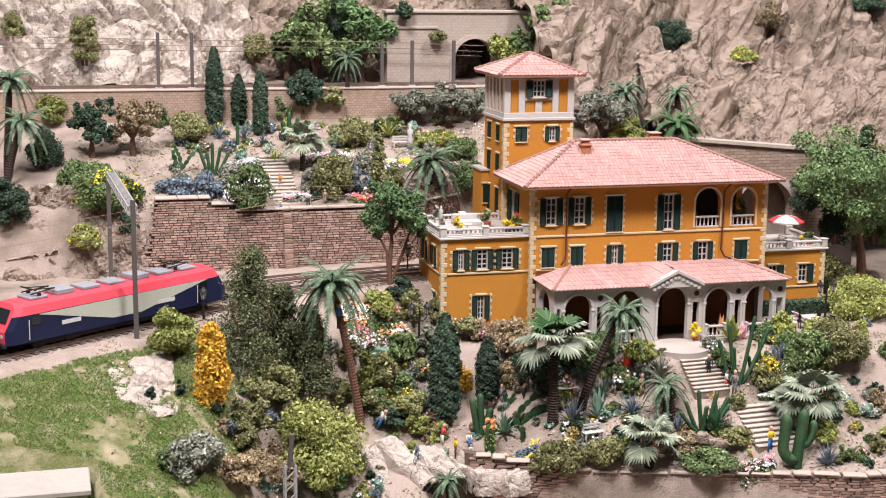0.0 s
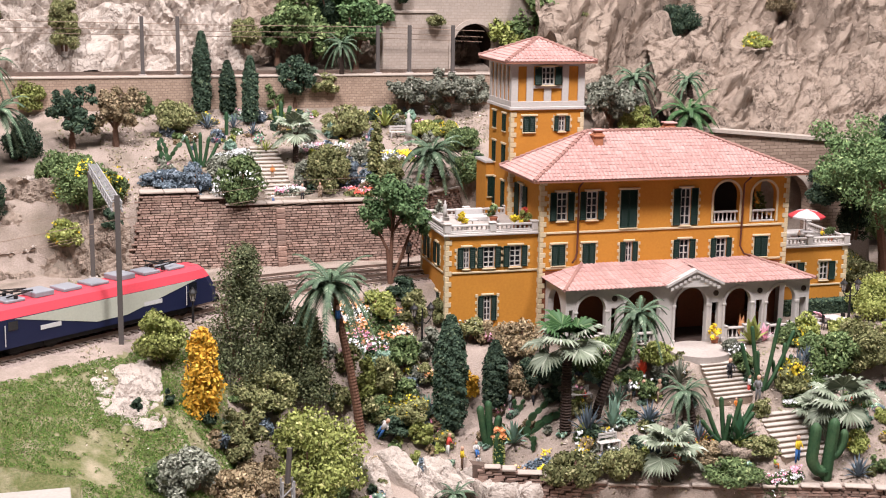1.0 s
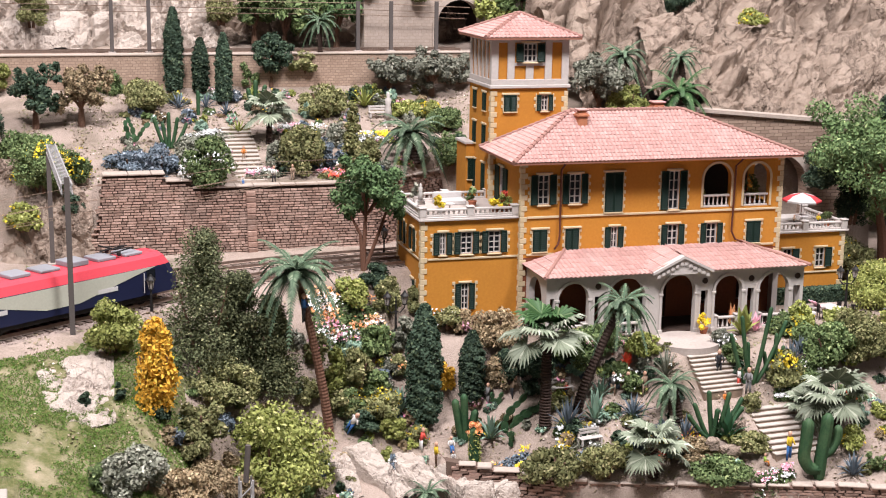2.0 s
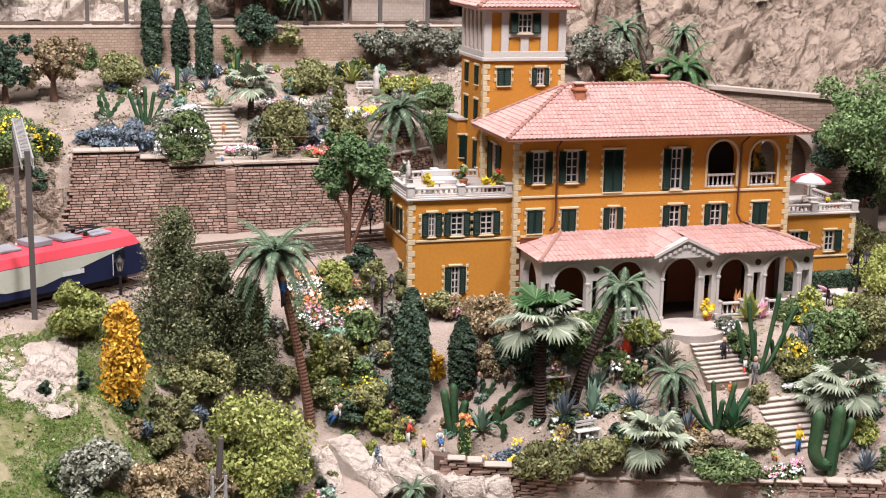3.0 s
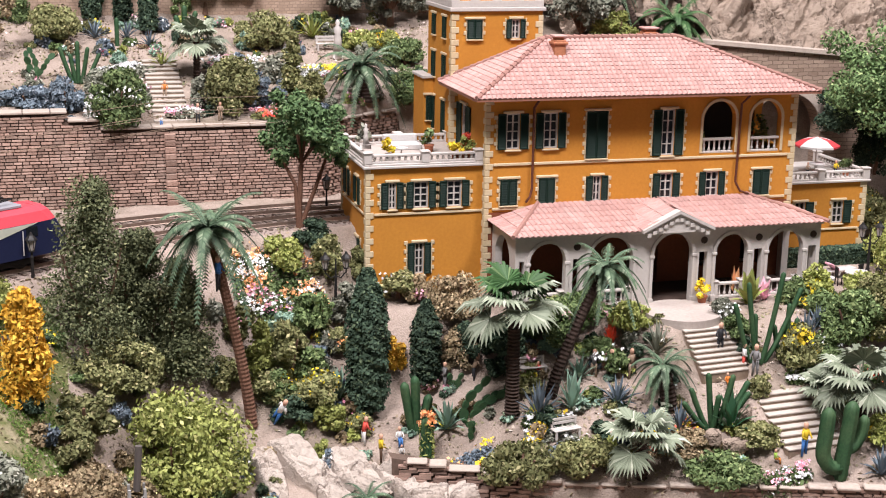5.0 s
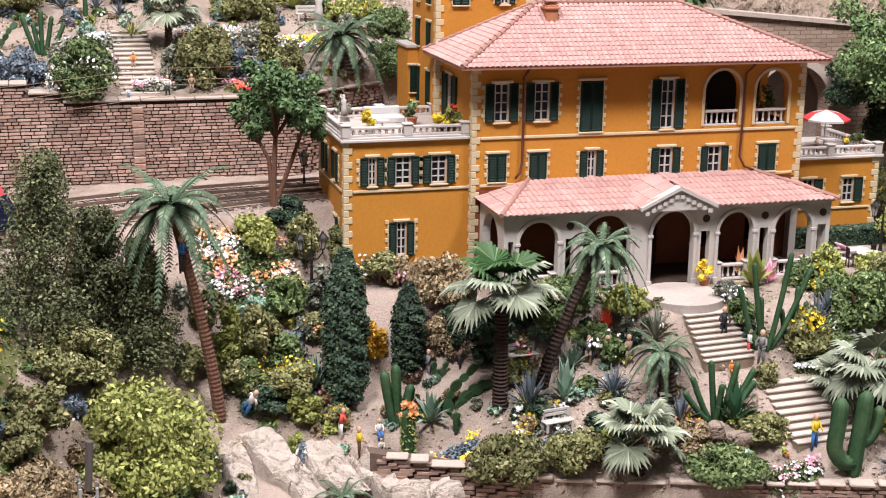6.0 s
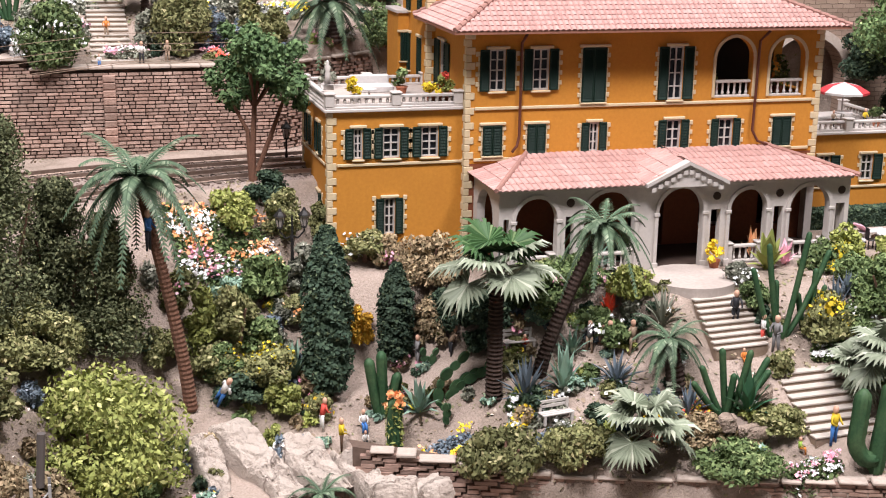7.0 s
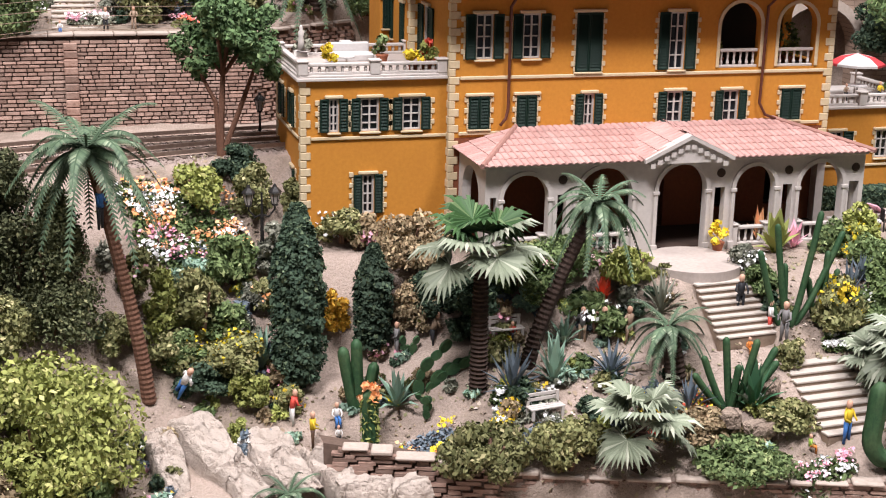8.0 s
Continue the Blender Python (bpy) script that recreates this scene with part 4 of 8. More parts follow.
def frond_shape(s, base, az, rise, L, droop, width, n=24, slim=0.15, gen=None):
    """A feather frond: an arching midrib with two rows of leaflets."""
    pts = []
    for k in range(n + 1):
        u = k / n
        r = L * u * (1 - 0.12 * u)
        z = L * (rise * u - droop * u * u)
        pts.append(Vector((base[0] + r * math.cos(az), base[1] + r * math.sin(az), base[2] + z)))
    side = Vector((-math.sin(az), math.cos(az), 0))
    s.tube([tuple(p) for p in pts[::3]], [0.05 * (1 - i / (n / 3 + 1)) + 0.012 for i in range(len(pts[::3]))], 4, False)
    for k in range(2, n + 1):
        u = k / n
        w = width * math.sin(min(1, u * 1.25 + 0.12) * math.pi * 0.72 + 0.35) * (0.9 if u < 0.95 else 0.6)
        f = (pts[k] - pts[k - 1]).normalized()
        for sg in (-1, 1):
            d = (side * sg * 0.86 + f * 0.5 + Vector((0, 0, -0.34))).normalized()
            t = f * (L / n * 0.5)
            p = pts[k]
            s.add([tuple(p - t), tuple(p + d * w * 0.5 - t * 0.8 + Vector((0, 0, 0.03))), tuple(p + d * w), tuple(p + d * w * 0.5 + t * 0.8), tuple(p + t)], [(0, 1, 2, 3, 4)])


def date_palm(x, y, h, lx, ly, R, label="feather palm with arching green fronds", trunk=PALMTRUNK, tr=0.3, fronds=26, mat=G_PALM, z=None, width=None, dead=0):
    """A curved ringed trunk under a crown of feather fronds; lx, ly: how far the crown stands off the foot."""
    COUNT[0] += 1
    base = (ground_z(x, y) if z is None else z) - 0.1
    top = thing("palm_tree", x, y, base, 0, label, "palm tree", "palms")
    n = max(8, int(h / 0.22))
    s = Shape()
    path, rad = [], []
    for k in range(n + 1):
        u = k / n
        for e in (0, 1):
            path.append((lx * u ** 1.3, ly * u ** 1.3, h * (u + e * 0.55 / n)))
            rad.append(tr * (1.15 - 0.35 * u) * (1.0 if e == 0 else 1.12))
    s.tube(path, rad, 9)
    part("trunk", s, trunk, top, "ringed palm trunk")
    gen = np.random.default_rng(COUNT[0] + 50)
    for k in range(fronds):
        u = (k + 0.5) / fronds
        az = k * 2.39996 + gen.uniform(-0.2, 0.2)
        rise = 1.25 - 1.45 * u + gen.uniform(-0.12, 0.12)
        f = Shape()
        frond_shape(f, (lx, ly, h), az, rise, R * gen.uniform(0.88, 1.08) * (1.08 if u > 0.3 else 0.95), 0.72 + 0.42 * u, width or R * 0.2, 30)
        part("frond", f, mat, top)
    return top


def fan_leaf(s, base, az, elev, stalk, r, gen, blades=15, spread=4.6):
    """A stalked fan of stiff pointed blades, drooping at the tips."""
    d = Vector((math.cos(az) * math.cos(elev), math.sin(az) * math.cos(elev), math.sin(elev)))
    side = Vector((-math.sin(az), math.cos(az), 0))
    up = side.cross(d).normalized() * -1
    if up.z < 0:
        up = -up
    c = Vector(base) + d * stalk
    s.tube([base, tuple(c)], [0.06, 0.035], 4, False)
    nv = (up * 0.9 + d * 0.4).normalized()
    fwd = (d - nv * d.dot(nv)).normalized()
    for k in range(blades):
        a = spread * ((k + 0.5) / blades - 0.5)
        q = fwd * math.cos(a) + side * math.sin(a)
        L = r * (0.92 + 0.16 * gen.uniform(-1, 1)) * (1 - 0.18 * abs(a) / 2.3)
        wdt = side * math.cos(a) - fwd * math.sin(a)
        w = spread / blades * L * 0.385
        mid, tip = c + q * L * 0.72 + nv * 0.04 * r - Vector((0, 0, 0.05 * L)), c + q * L - Vector((0, 0, 0.2 * L)) - nv * 0.03 * r
        s.add([tuple(c), tuple(mid - wdt * w - nv * 0.04), tuple(tip), tuple(mid + wdt * w - nv * 0.04), tuple(mid + nv * 0.06)], [(0, 1, 4), (0, 4, 3), (1, 2, 4), (4, 2, 3)])


def fan_palm(x, y, h, R, label="fan palm with grey-green pleated leaves", n=16, mat=G_FAN, z=None, tr=0.38, blades=24, inner=0):
    COUNT[0] += 1
    base = (ground_z(x, y) if z is None else z) - 0.1
    top = thing("fan_palm", x, y, base, COUNT[0] * 40, label, "palm tree", "fan palms")
    s = Shape()
    m = max(3, int(h / 0.2))
    path, rad = [], []
    for k in range(m + 1):
        for e in (0, 1):
            path.append((0, 0, h * (k + e * 0.6) / m))
            rad.append(tr * (1.0 - 0.2 * k / m) * (0.95, 1.25)[e])
    s.tube(path, rad, 10)
    part("trunk", s, PALMTRUNK, top, "shaggy dark palm trunk")
    gen = np.random.default_rng(COUNT[0] + 90)
    for k in range(n):
        u = (k + 0.5) / n
        f = Shape()
        fan_leaf(f, (0, 0, h), k * 2.39996, 1.45 - 1.85 * u + gen.uniform(-0.25, 0.25), R * 0.48, R * 0.58, gen, blades)
        part("fan_leaf", f, G_FANG if k < inner else mat, top)
    return top


def agave(x, y, r, h, mat=G_AGAVE, label="rosette of pointed agave leaves", n=22, z=None, wide=0.16, name="agave"):
    """A rosette of long pointed leaves with a raised fold."""
    COUNT[0] += 1
    gen = np.random.default_rng(COUNT[0] + 11)
    top = thing(name, x, y, ground_z(x, y) if z is None else z, COUNT[0] * 33, label, "plant", "agaves")
    for k in range(n):
        u = (k + 0.5) / n
        az = k * 2.39996
        el = 1.45 - 1.2 * u
        L = math.hypot(r * math.cos(el), h * math.sin(el)) * gen.uniform(0.85, 1.1)
        d = Vector((r * math.cos(az) * math.cos(el), r * math.sin(az) * math.cos(el), h * math.sin(el) + 0.04))
        d = d.normalized() * L
        sd = Vector((-math.sin(az), math.cos(az), 0)) * L * wide * 0.5
        dr = Vector((0, 0, -0.18 * L * u))
        a, m, t = Vector((0, 0, 0.02)), d * 0.5 + Vector((0, 0, 0.05 * L)), d + dr
        s = Shape()
        s.add([tuple(a - sd * 0.6), tuple(m - sd), tuple(t), tuple(m + sd), tuple(a + sd * 0.6), tuple(m - Vector((0, 0, 0.05 * L))), tuple(a)],
              [(0, 1, 5, 6), (6, 5, 3, 4), (1, 2, 5), (5, 2, 3)])
        part("leaf", s, mat, top)
    return top


def ribbed(s, path, r, ribs=8):
    """A fluted cactus stem along a path, rounded at the tip."""
    A = [Vector(p) for p in path]
    P = []
    for i in range(len(A) - 1):
        a, b, c, d = A[max(i - 1, 0)], A[i], A[i + 1], A[min(i + 2, len(A) - 1)]
        for k in range(3):
            u = k / 3
            P.append(0.5 * (2 * b + (c - a) * u + (2 * a - 5 * b + 4 * c - d) * u * u + (3 * b - a - 3 * c + d) * u ** 3))
    P.append(A[-1])
    m = len(P)
    vs, n = [], ribs * 2
    extra = P[-1] + (P[-1] - P[-2]).normalized() * r * 0.7
    P.append(extra)
    for i, p in enumerate(P):
        d = (P[min(i + 1, m)] - P[max(i - 1, 0)]).normalized()
        u = d.cross(Vector((0.21, 0.97, 0.1))).normalized()
        w = d.cross(u)
        rr = r * (0.8 if i == 0 else 0.35 if i == m else 0.92 if i == m - 1 else 1)
        for k in range(n):
            a = 2 * math.pi * k / n
            q = rr * (1.05 if k % 2 else 0.7)
            vs.append(tuple(p + (u * math.cos(a) + w * math.sin(a)) * q))
    fs = [(i * n + k, i * n + (k + 1) % n, (i + 1) * n + (k + 1) % n, (i + 1) * n + k) for i in range(m) for k in range(n)]
    fs.append(tuple(m * n + k for k in range(n)))
    s.add(vs, fs)


def column_cactus(x, y, stems, r=0.3, label="ribbed green column cactus", z=None, mat=None):
    """Stems: rows of (dx, dy, height, lean x)."""
    top = thing("cactus", x, y, (ground_z(x, y) if z is None else z) - 0.1, 0, label, "cactus", "cacti")
    for dx, dy, h, ln in stems:
        s = Shape()
        ribbed(s, [(dx * 0.35 + (dx * 0.65 + ln) * (k / 5) ** 0.8, dy * (0.4 + 0.6 * k / 5), h * k / 5) for k in range(6)], r * 0.78)
        part("stem", s, mat or G_CACTUS, top, "", True)
    return top


def pad_cactus(x, y, h, w, label="dark green prickly pear cactus with round pads", z=None, n=14):
    COUNT[0] += 1
    gen = np.random.default_rng(COUNT[0] + 300)
    top = thing("prickly_pear", x, y, (ground_z(x, y) if z is None else z) - 0.05, 0, label, "cactus", "cacti")
    tips = [(Vector((gen.uniform(-0.3, 0.3) * w, 0, 0)), 0.0) for _ in range(3)]
    for k in range(n):
        base, lean = tips[k % len(tips)]
        L = h * gen.uniform(0.18, 0.26)
        lean = lean + gen.uniform(-0.6, 0.6)
        d = Vector((math.sin(lean), gen.uniform(-0.25, 0.25), math.cos(lean) + 0.15)).normalized()
        if (base + d * L).z > h:
            continue
        s = Shape()
        m = []
        for a in range(12):
            t = 2 * math.pi * a / 12
            m.append((math.sin(t) * L * 0.36, L * 0.5 - math.cos(t) * L * 0.52))
        s.prism(m, -0.07, 0.07)
        s.turned(Matrix.Translation(base) @ Vector((0, 0, 1)).rotation_difference(d).to_matrix().to_4x4() @ Matrix.Rotation(gen.uniform(-0.5, 0.5), 4, "Z"))
        part("pad", s, G_CACTUS, top)
        tips.append((base + d * L * 0.92, lean))
    return top


def tree(x, y, h, w, mat, label, lx=0.0, ly=0.0, crown_h=None, trunk=TRUNK, z=None, tr=0.28, leaf=0.14, clear=0.35, stems=1):
    """A trunk that forks into limbs under a broken crown of leaf clumps."""
    COUNT[0] += 1
    gen = np.random.default_rng(COUNT[0] + 700)
    base = (ground_z(x, y) if z is None else z) - 0.15
    top = thing("tree", x, y, base, 0, label, "tree", "trees")
    ch = crown_h or h * (1 - clear)
    cz = h - ch
    fork = Vector((lx * 0.6, ly * 0.6, cz + ch * 0.12))
    s = Shape()
    s.tube([(0, 0, 0), tuple(fork * 0.35 + Vector((0, 0, fork.z * 0.12))), tuple(fork)], [tr * 1.2, tr, tr * 0.75], 8)
    part("trunk", s, trunk, top)
    for e in range(1, stems):
        s = Shape()
        q = Vector((lx + w * 0.3 * (1.5 - e) * 2, ly, cz + ch * 0.3))
        s.tube([(0, 0, 0.1), tuple(q * 0.4 + Vector((0.35, 0, 0.1 * h))), tuple(q)], [tr * 0.9, tr * 0.7, tr * 0.4], 8)
        part("side_trunk", s, trunk, top)
    puffs = []
    for k in range(9):
        a = k * 2.4 + gen.uniform(-0.3, 0.3)
        r = w * 0.36 * math.sqrt((k + 0.5) / 9)
        q = Vector((lx + r * math.cos(a), ly + r * math.sin(a), cz + ch * gen.uniform(0.3, 0.85) * (1 - 0.25 * (r / w))))
        b = Shape()
        mid = fork.lerp(q, 0.5) + Vector((0, 0, 0.1 * ch))
        b.tube([tuple(fork), tuple(mid), tuple(q)], [tr * 0.5, tr * 0.32, tr * 0.12], 6)
        part("limb", b, trunk, top)
        puffs += [(q, gen.uniform(0.13, 0.2) * w) for _ in range(1)]
        for _ in range(5):
            puffs.append((q + Vector(gen.uniform(-0.2, 0.2, 3)) * w * Vector((1, 1, 0.55 * ch / w)).length * 0.6, gen.uniform(0.06, 0.12) * w))
    cs = np.array([(*c, r) for c, r in puffs])
    n = int(min(26000, 3.0 * w * (w + 2 * ch) / leaf ** 2))
    i = gen.integers(0, len(cs), n)
    d = gen.normal(0, 1, (n, 3))
    d /= np.linalg.norm(d, axis=1)[:, None]
    p = cs[i, :3] + d * (cs[i, 3] * gen.uniform(0.45, 1.05, n))[:, None] * (1, 1, min(1, 0.9 * ch / w + 0.2))
    part("crown", leaf_mesh("crown", leaves(p, d + (0, 0, 0.4), leaf, gen=gen), mat), None, top)
    return top


def flower_patch(x, y, w, d, mats, label="low bed of mixed garden flowers", z=None, h=0.5, n=None, green=G_MID):
    """A low mat of leaves with blossom heads in several colours over it."""
    COUNT[0] += 1
    gen = np.random.default_rng(COUNT[0] + 1500)
    n = n or int(170 * w * d + 80)
    a, r = gen.uniform(0, 2 * math.pi, n), np.sqrt(gen.uniform(0, 1, n))
    px, py = r * np.cos(a) * w / 2, r * np.sin(a) * d / 2
    base = ground_z(x, y) if z is None else z
    gz = np.array([(ground_z(x + u, y + v) if z is None else z) - base for u, v in zip(px, py)])
    hz = h * (1 - 0.5 * r * r) * gen.uniform(0.2, 1, n)
    pts = np.stack([px, py, gz + hz], 1)
    ob = new("flower_bed", leaf_mesh("foliage", leaves(pts, np.tile((0, 0, 1.0), (n, 1)), 0.12, gen=gen), green))
    ob.matrix_basis = pose(x * K, y * K, base * K)
    tagged(ob, label, "flowers", "flower beds", "stuff")
    per = max(1, int(n * 0.3 / len(mats)))
    for j, m in enumerate(mats):
        c = gen.uniform(-0.4, 0.4, (5, 2)) * (w, d)
        q = gen.integers(0, 5, per)
        bx, by = (c[q] + gen.normal(0, 0.16, (per, 2)) * (w, d) * 0.5).T
        bz = np.array([(ground_z(x + u, y + v) if z is None else z) - base for u, v in zip(bx, by)]) + h * gen.uniform(0.7, 1.15, per)
        part("blossoms", leaf_mesh("blossoms", leaves(np.stack([bx, by, bz], 1), np.tile((0, -0.4, 1.0), (per, 1)), 0.09, 0.9, gen=gen), m), None, ob)
    return ob


# ---- walls of single stones ----
STONES = []
for v in range(6):
    s = Shape()
    s.box(-0.5, 0.5, -0.5, 0.5, -0.5, 0.5, 0.07)
    r_ = random.Random(v + 3)
    s.v = [(x + r_.uniform(-0.03, 0.03), y + r_.uniform(-0.06, 0.06), z + r_.uniform(-0.05, 0.05)) for x, y, z in s.v]
    STONES.append(s.mesh("stone", STONEA))


def stone_courses(parent, frames, course, long, depth, limit=300, seed=1, fat=None):
    """Courses of stones. frames(u, z) gives the pose of a stone at u along the wall and height z, or None where there is none;
    u runs over (0, length), z over (0, height)."""
    frame_at, length, height = frames
    r = random.Random(seed)
    made, rest = 0, Shape()
    z = 0.0
    while z < height - course * 0.4:
        h = course * r.uniform(0.85, 1.15)
        u = -r.uniform(0, long)
        while u < length:
            w = long * r.uniform(0.55, 1.5)
            a, b = max(0, u), min(length, u + w)
            m = frame_at((a + b) / 2, z + h / 2) if b - a > 0.12 else None
            if m is not None:
                size = Matrix.Diagonal((b - a - 0.055, depth * r.uniform(0.85, 1.15), h - 0.05, 1))
                if made < limit:
                    ob = new("stone", STONES[r.randrange(6)])
                    ob.parent = parent
                    q = Matrix.Translation(m.translation * K) @ m.to_3x3().to_4x4()
                    ob.matrix_basis = q @ size
                    made += 1
                else:
                    t = Shape()
                    t.box(-0.5, 0.5, -0.5, 0.5, -0.5, 0.5, 0.07)
                    t.turned(m @ size)
                    rest.add(t.v, t.f)
            u += w
        z += h
    if rest.v:
        tagged(part("stones", rest, STONEA, parent, "reddish brown wall stones"), kind="stuff")


# retaining wall between the railway shelf and the upper terrace
WALL_TOP = [(-29.2, 9.9), (-23.7, 9.9), (-23.65, 9.35), (-21.7, 9.35), (-21.65, 8.8), (0, 8.8)]
WB = 3.6


def wall_y(z):
    return 12.2 + (z - 4) * 0.2


def wall_pose(u, z):
    x, zz = -29.2 + u, WB + z
    left = -29.2 + (zz - 4) * 0.18
    if x < left or zz > lerp(WALL_TOP, x) - 0.12:
        return None
    turn = Matrix.Rotation(math.atan(0.75) if x > -7.5 else 0.0, 4, "Z")
    return Matrix.Translation((x, wall_y(zz) + shelf_y(x) - 12.6, zz)) @ turn @ Matrix.Rotation(-0.2, 4, "X")


s = Shape()
for a, b, top in ((-29.1, -23.7, 9.9), (-23.7, -21.7, 9.35), (-21.7, -7.5, 8.8), (-7.5, -0.6, 8.8)):
    ya, yb = wall_y(WB) + 0.12, wall_y(top) + 0.12
    o = shelf_y(b) - 12.6
    la = a + 1.0 if a < -29 else a
    s.add([(a, ya, WB), (b, ya + o, WB), (b, yb + o, top), (la, yb, top), (a, ya + 1.5, WB), (b, ya + 1.5 + o, WB), (b, yb + 0.9 + o, top), (la, yb + 0.9, top)],
          [(0, 1, 2, 3), (5, 4, 7, 6), (3, 2, 6, 7), (4, 0, 3, 7), (1, 5, 6, 2)])
rwall = tagged(part("wall_terrace", s, MORTAR), "tall retaining wall of reddish brown rough stones", "wall", "", "structure")
stone_courses(rwall, (wall_pose, 28.4, 6.5), 0.2, 0.58, 0.24, 300, 5)
for a, b, top in ((-28.2, -23.6, 9.9), (-23.6, -21.6, 9.35), (-21.6, -0.9, 8.8)):
    x = a
    r_ = random.Random(int(b * 10))
    while x < b:
        w = min(r_.uniform(1.2, 2.2), b - x)
        s = Shape()
        y = wall_y(top)
        s.box(-w / 2 + 0.02, w / 2 - 0.02, -0.28, 1.1, 0.004, 0.17, 0.04)
        c_ = x + w / 2
        s.turned(Matrix.Translation((c_, y + shelf_y(c_) - 12.6, top)) @ Matrix.Rotation(math.atan(0.75) if c_ > -7.5 else 0.0, 4, "Z"))
        part("coping_stone", s, COPING, rwall, "pale coping stone")
        x += w
s = Shape()
for z in range(11):
    s.box(-17.6, -16.9, wall_y(4 + z * 0.42) - 0.32, wall_y(4 + z * 0.42) + 0.1, 3.9 + z * 0.42, 4.28 + z * 0.42, 0.04)
part("pilaster", s, STONEA, rwall, "stone pilaster")


# curved garden wall in front
def front_y(x):
    return -13.25 - garden_shift(x) - 0.0022 * (x - 6) ** 2


def front_top(x):
    """The uneven line of the garden wall's top."""
    return lerp([(-9.7, -5.2), (-4.5, -6.0), (1.2, -6.6), (9, -6.4), (16, -6.1), (30, -6.1)], x)


def front_pose(u, z):
    x = -11.5 + u
    y = front_y(x) + 0.1 * (z - 4)
    a = math.atan2(front_y(x + 0.2) - front_y(x - 0.2), 0.4)
    if x < -8.6 + 0.4 * (5 - z):
        return None
    return Matrix.Translation((x, y, front_top(x) - 4.3 + z)) @ Matrix.Rotation(a, 4, "Z")


s = Shape()
xs = [-8.3 + 0.6 * k for k in range(62)]
for xa, xb in zip(xs, xs[1:]):
    ya, yb = front_y(xa) + 0.16, front_y(xb) + 0.16
    s.add([(xa, ya - 0.45, -11), (xb, yb - 0.45, -11), (xb, yb, front_top(xb)), (xa, ya, front_top(xa)), (xa, ya + 0.9, front_top(xa)), (xb, yb + 0.9, front_top(xb))], [(0, 1, 2, 3), (3, 2, 5, 4)])
fwall = tagged(part("wall_garden", s, MORTAR), "low curved garden wall of flat brown stones", "wall", "", "structure")
stone_courses(fwall, (lambda u, z: front_pose(u, 4.3 - z), 36.0, 3.9), 0.215, 0.8, 0.3, 300, 9)
x = -7.6
r_ = random.Random(4)
while x < 26:
    w = r_.uniform(0.9, 2.0)
    s = Shape()
    s.box(-w / 2 + 0.03, w / 2 - 0.03, -0.3 - r_.uniform(0, 0.12), 0.35 + r_.uniform(0, 0.2), 0, r_.uniform(0.12, 0.22), 0.05)
    m = front_pose(x + w / 2 + 11.5, 4.32)
    part("coping_stone", s.turned(m), COPING, fwall, "uneven pale coping stone")
    x += w


def brick_mat(name, a, b, mortar, sx, sy):
    """Small far-off masonry: courses of blocks with joints."""
    m, t, p = nodes_of(name)
    co = t.nodes.new("ShaderNodeTexCoord")
    mp = t.nodes.new("ShaderNodeMapping")
    mp.inputs["Rotation"].default_value = (radians(90), 0, 0)
    t.links.new(co.outputs["Object"], mp.inputs[0])
    br = t.nodes.new("ShaderNodeTexBrick")
    br.inputs["Color1"].default_value, br.inputs["Color2"].default_value, br.inputs["Mortar"].default_value = (*a, 1), (*b, 1), (*mortar, 1)
    br.inputs["Scale"].default_value = 100
    br.inputs["Mortar Size"].default_value, br.inputs["Brick Width"].default_value, br.inputs["Row Height"].default_value = 0.03, sx, sy
    nz = t.nodes.new("ShaderNodeTexNoise")
    nz.inputs["Scale"].default_value = 140
    t.links.new(co.outputs["Object"], nz.inputs["Vector"])
    sc = t.nodes.new("ShaderNodeVectorMath")
    sc.operation = "MULTIPLY_ADD"
    sc.inputs[1].default_value = (0.004, 0.0022, 0.0)
    t.links.new(nz.outputs["Color"], sc.inputs[0])
    t.links.new(mp.outputs[0], sc.inputs[2])
    t.links.new(sc.outputs[0], br.inputs[0])
    n = noise_of(t, 300, 4)
    col = mixed(t, ramp(t, n, 0.3, 0.9), br.outputs[0], tuple(v * 0.7 for v in a))
    t.links.new(col, p.inputs["Base Color"])
    p.inputs["Roughness"].default_value = 0.9
    bumped(t, p, br.outputs["Fac"], -0.6, 0.0006)
    return m


FARSTONE = brick_mat("far_masonry", (0.44, 0.315, 0.24), (0.31, 0.21, 0.155), (0.22, 0.15, 0.11), 0.42, 0.24)
FARWALL = brick_mat("tunnel_masonry", (0.44, 0.36, 0.31), (0.39, 0.315, 0.265), (0.33, 0.26, 0.215), 0.55, 0.3)

# wall under the upper line, and the upper line
s = Shape()
s.box(-52, 13, 33.3, 34.2, 12, 17.1)
uw = tagged(part("wall_upper", s, FARSTONE), "low stone wall carrying the upper railway line", "wall", "", "structure")
s = Shape()
s.box(-52, 13, 33.2, 34.3, 17.104, 17.27, 0.04)
part("coping", s, COPING, uw, "pale coping")


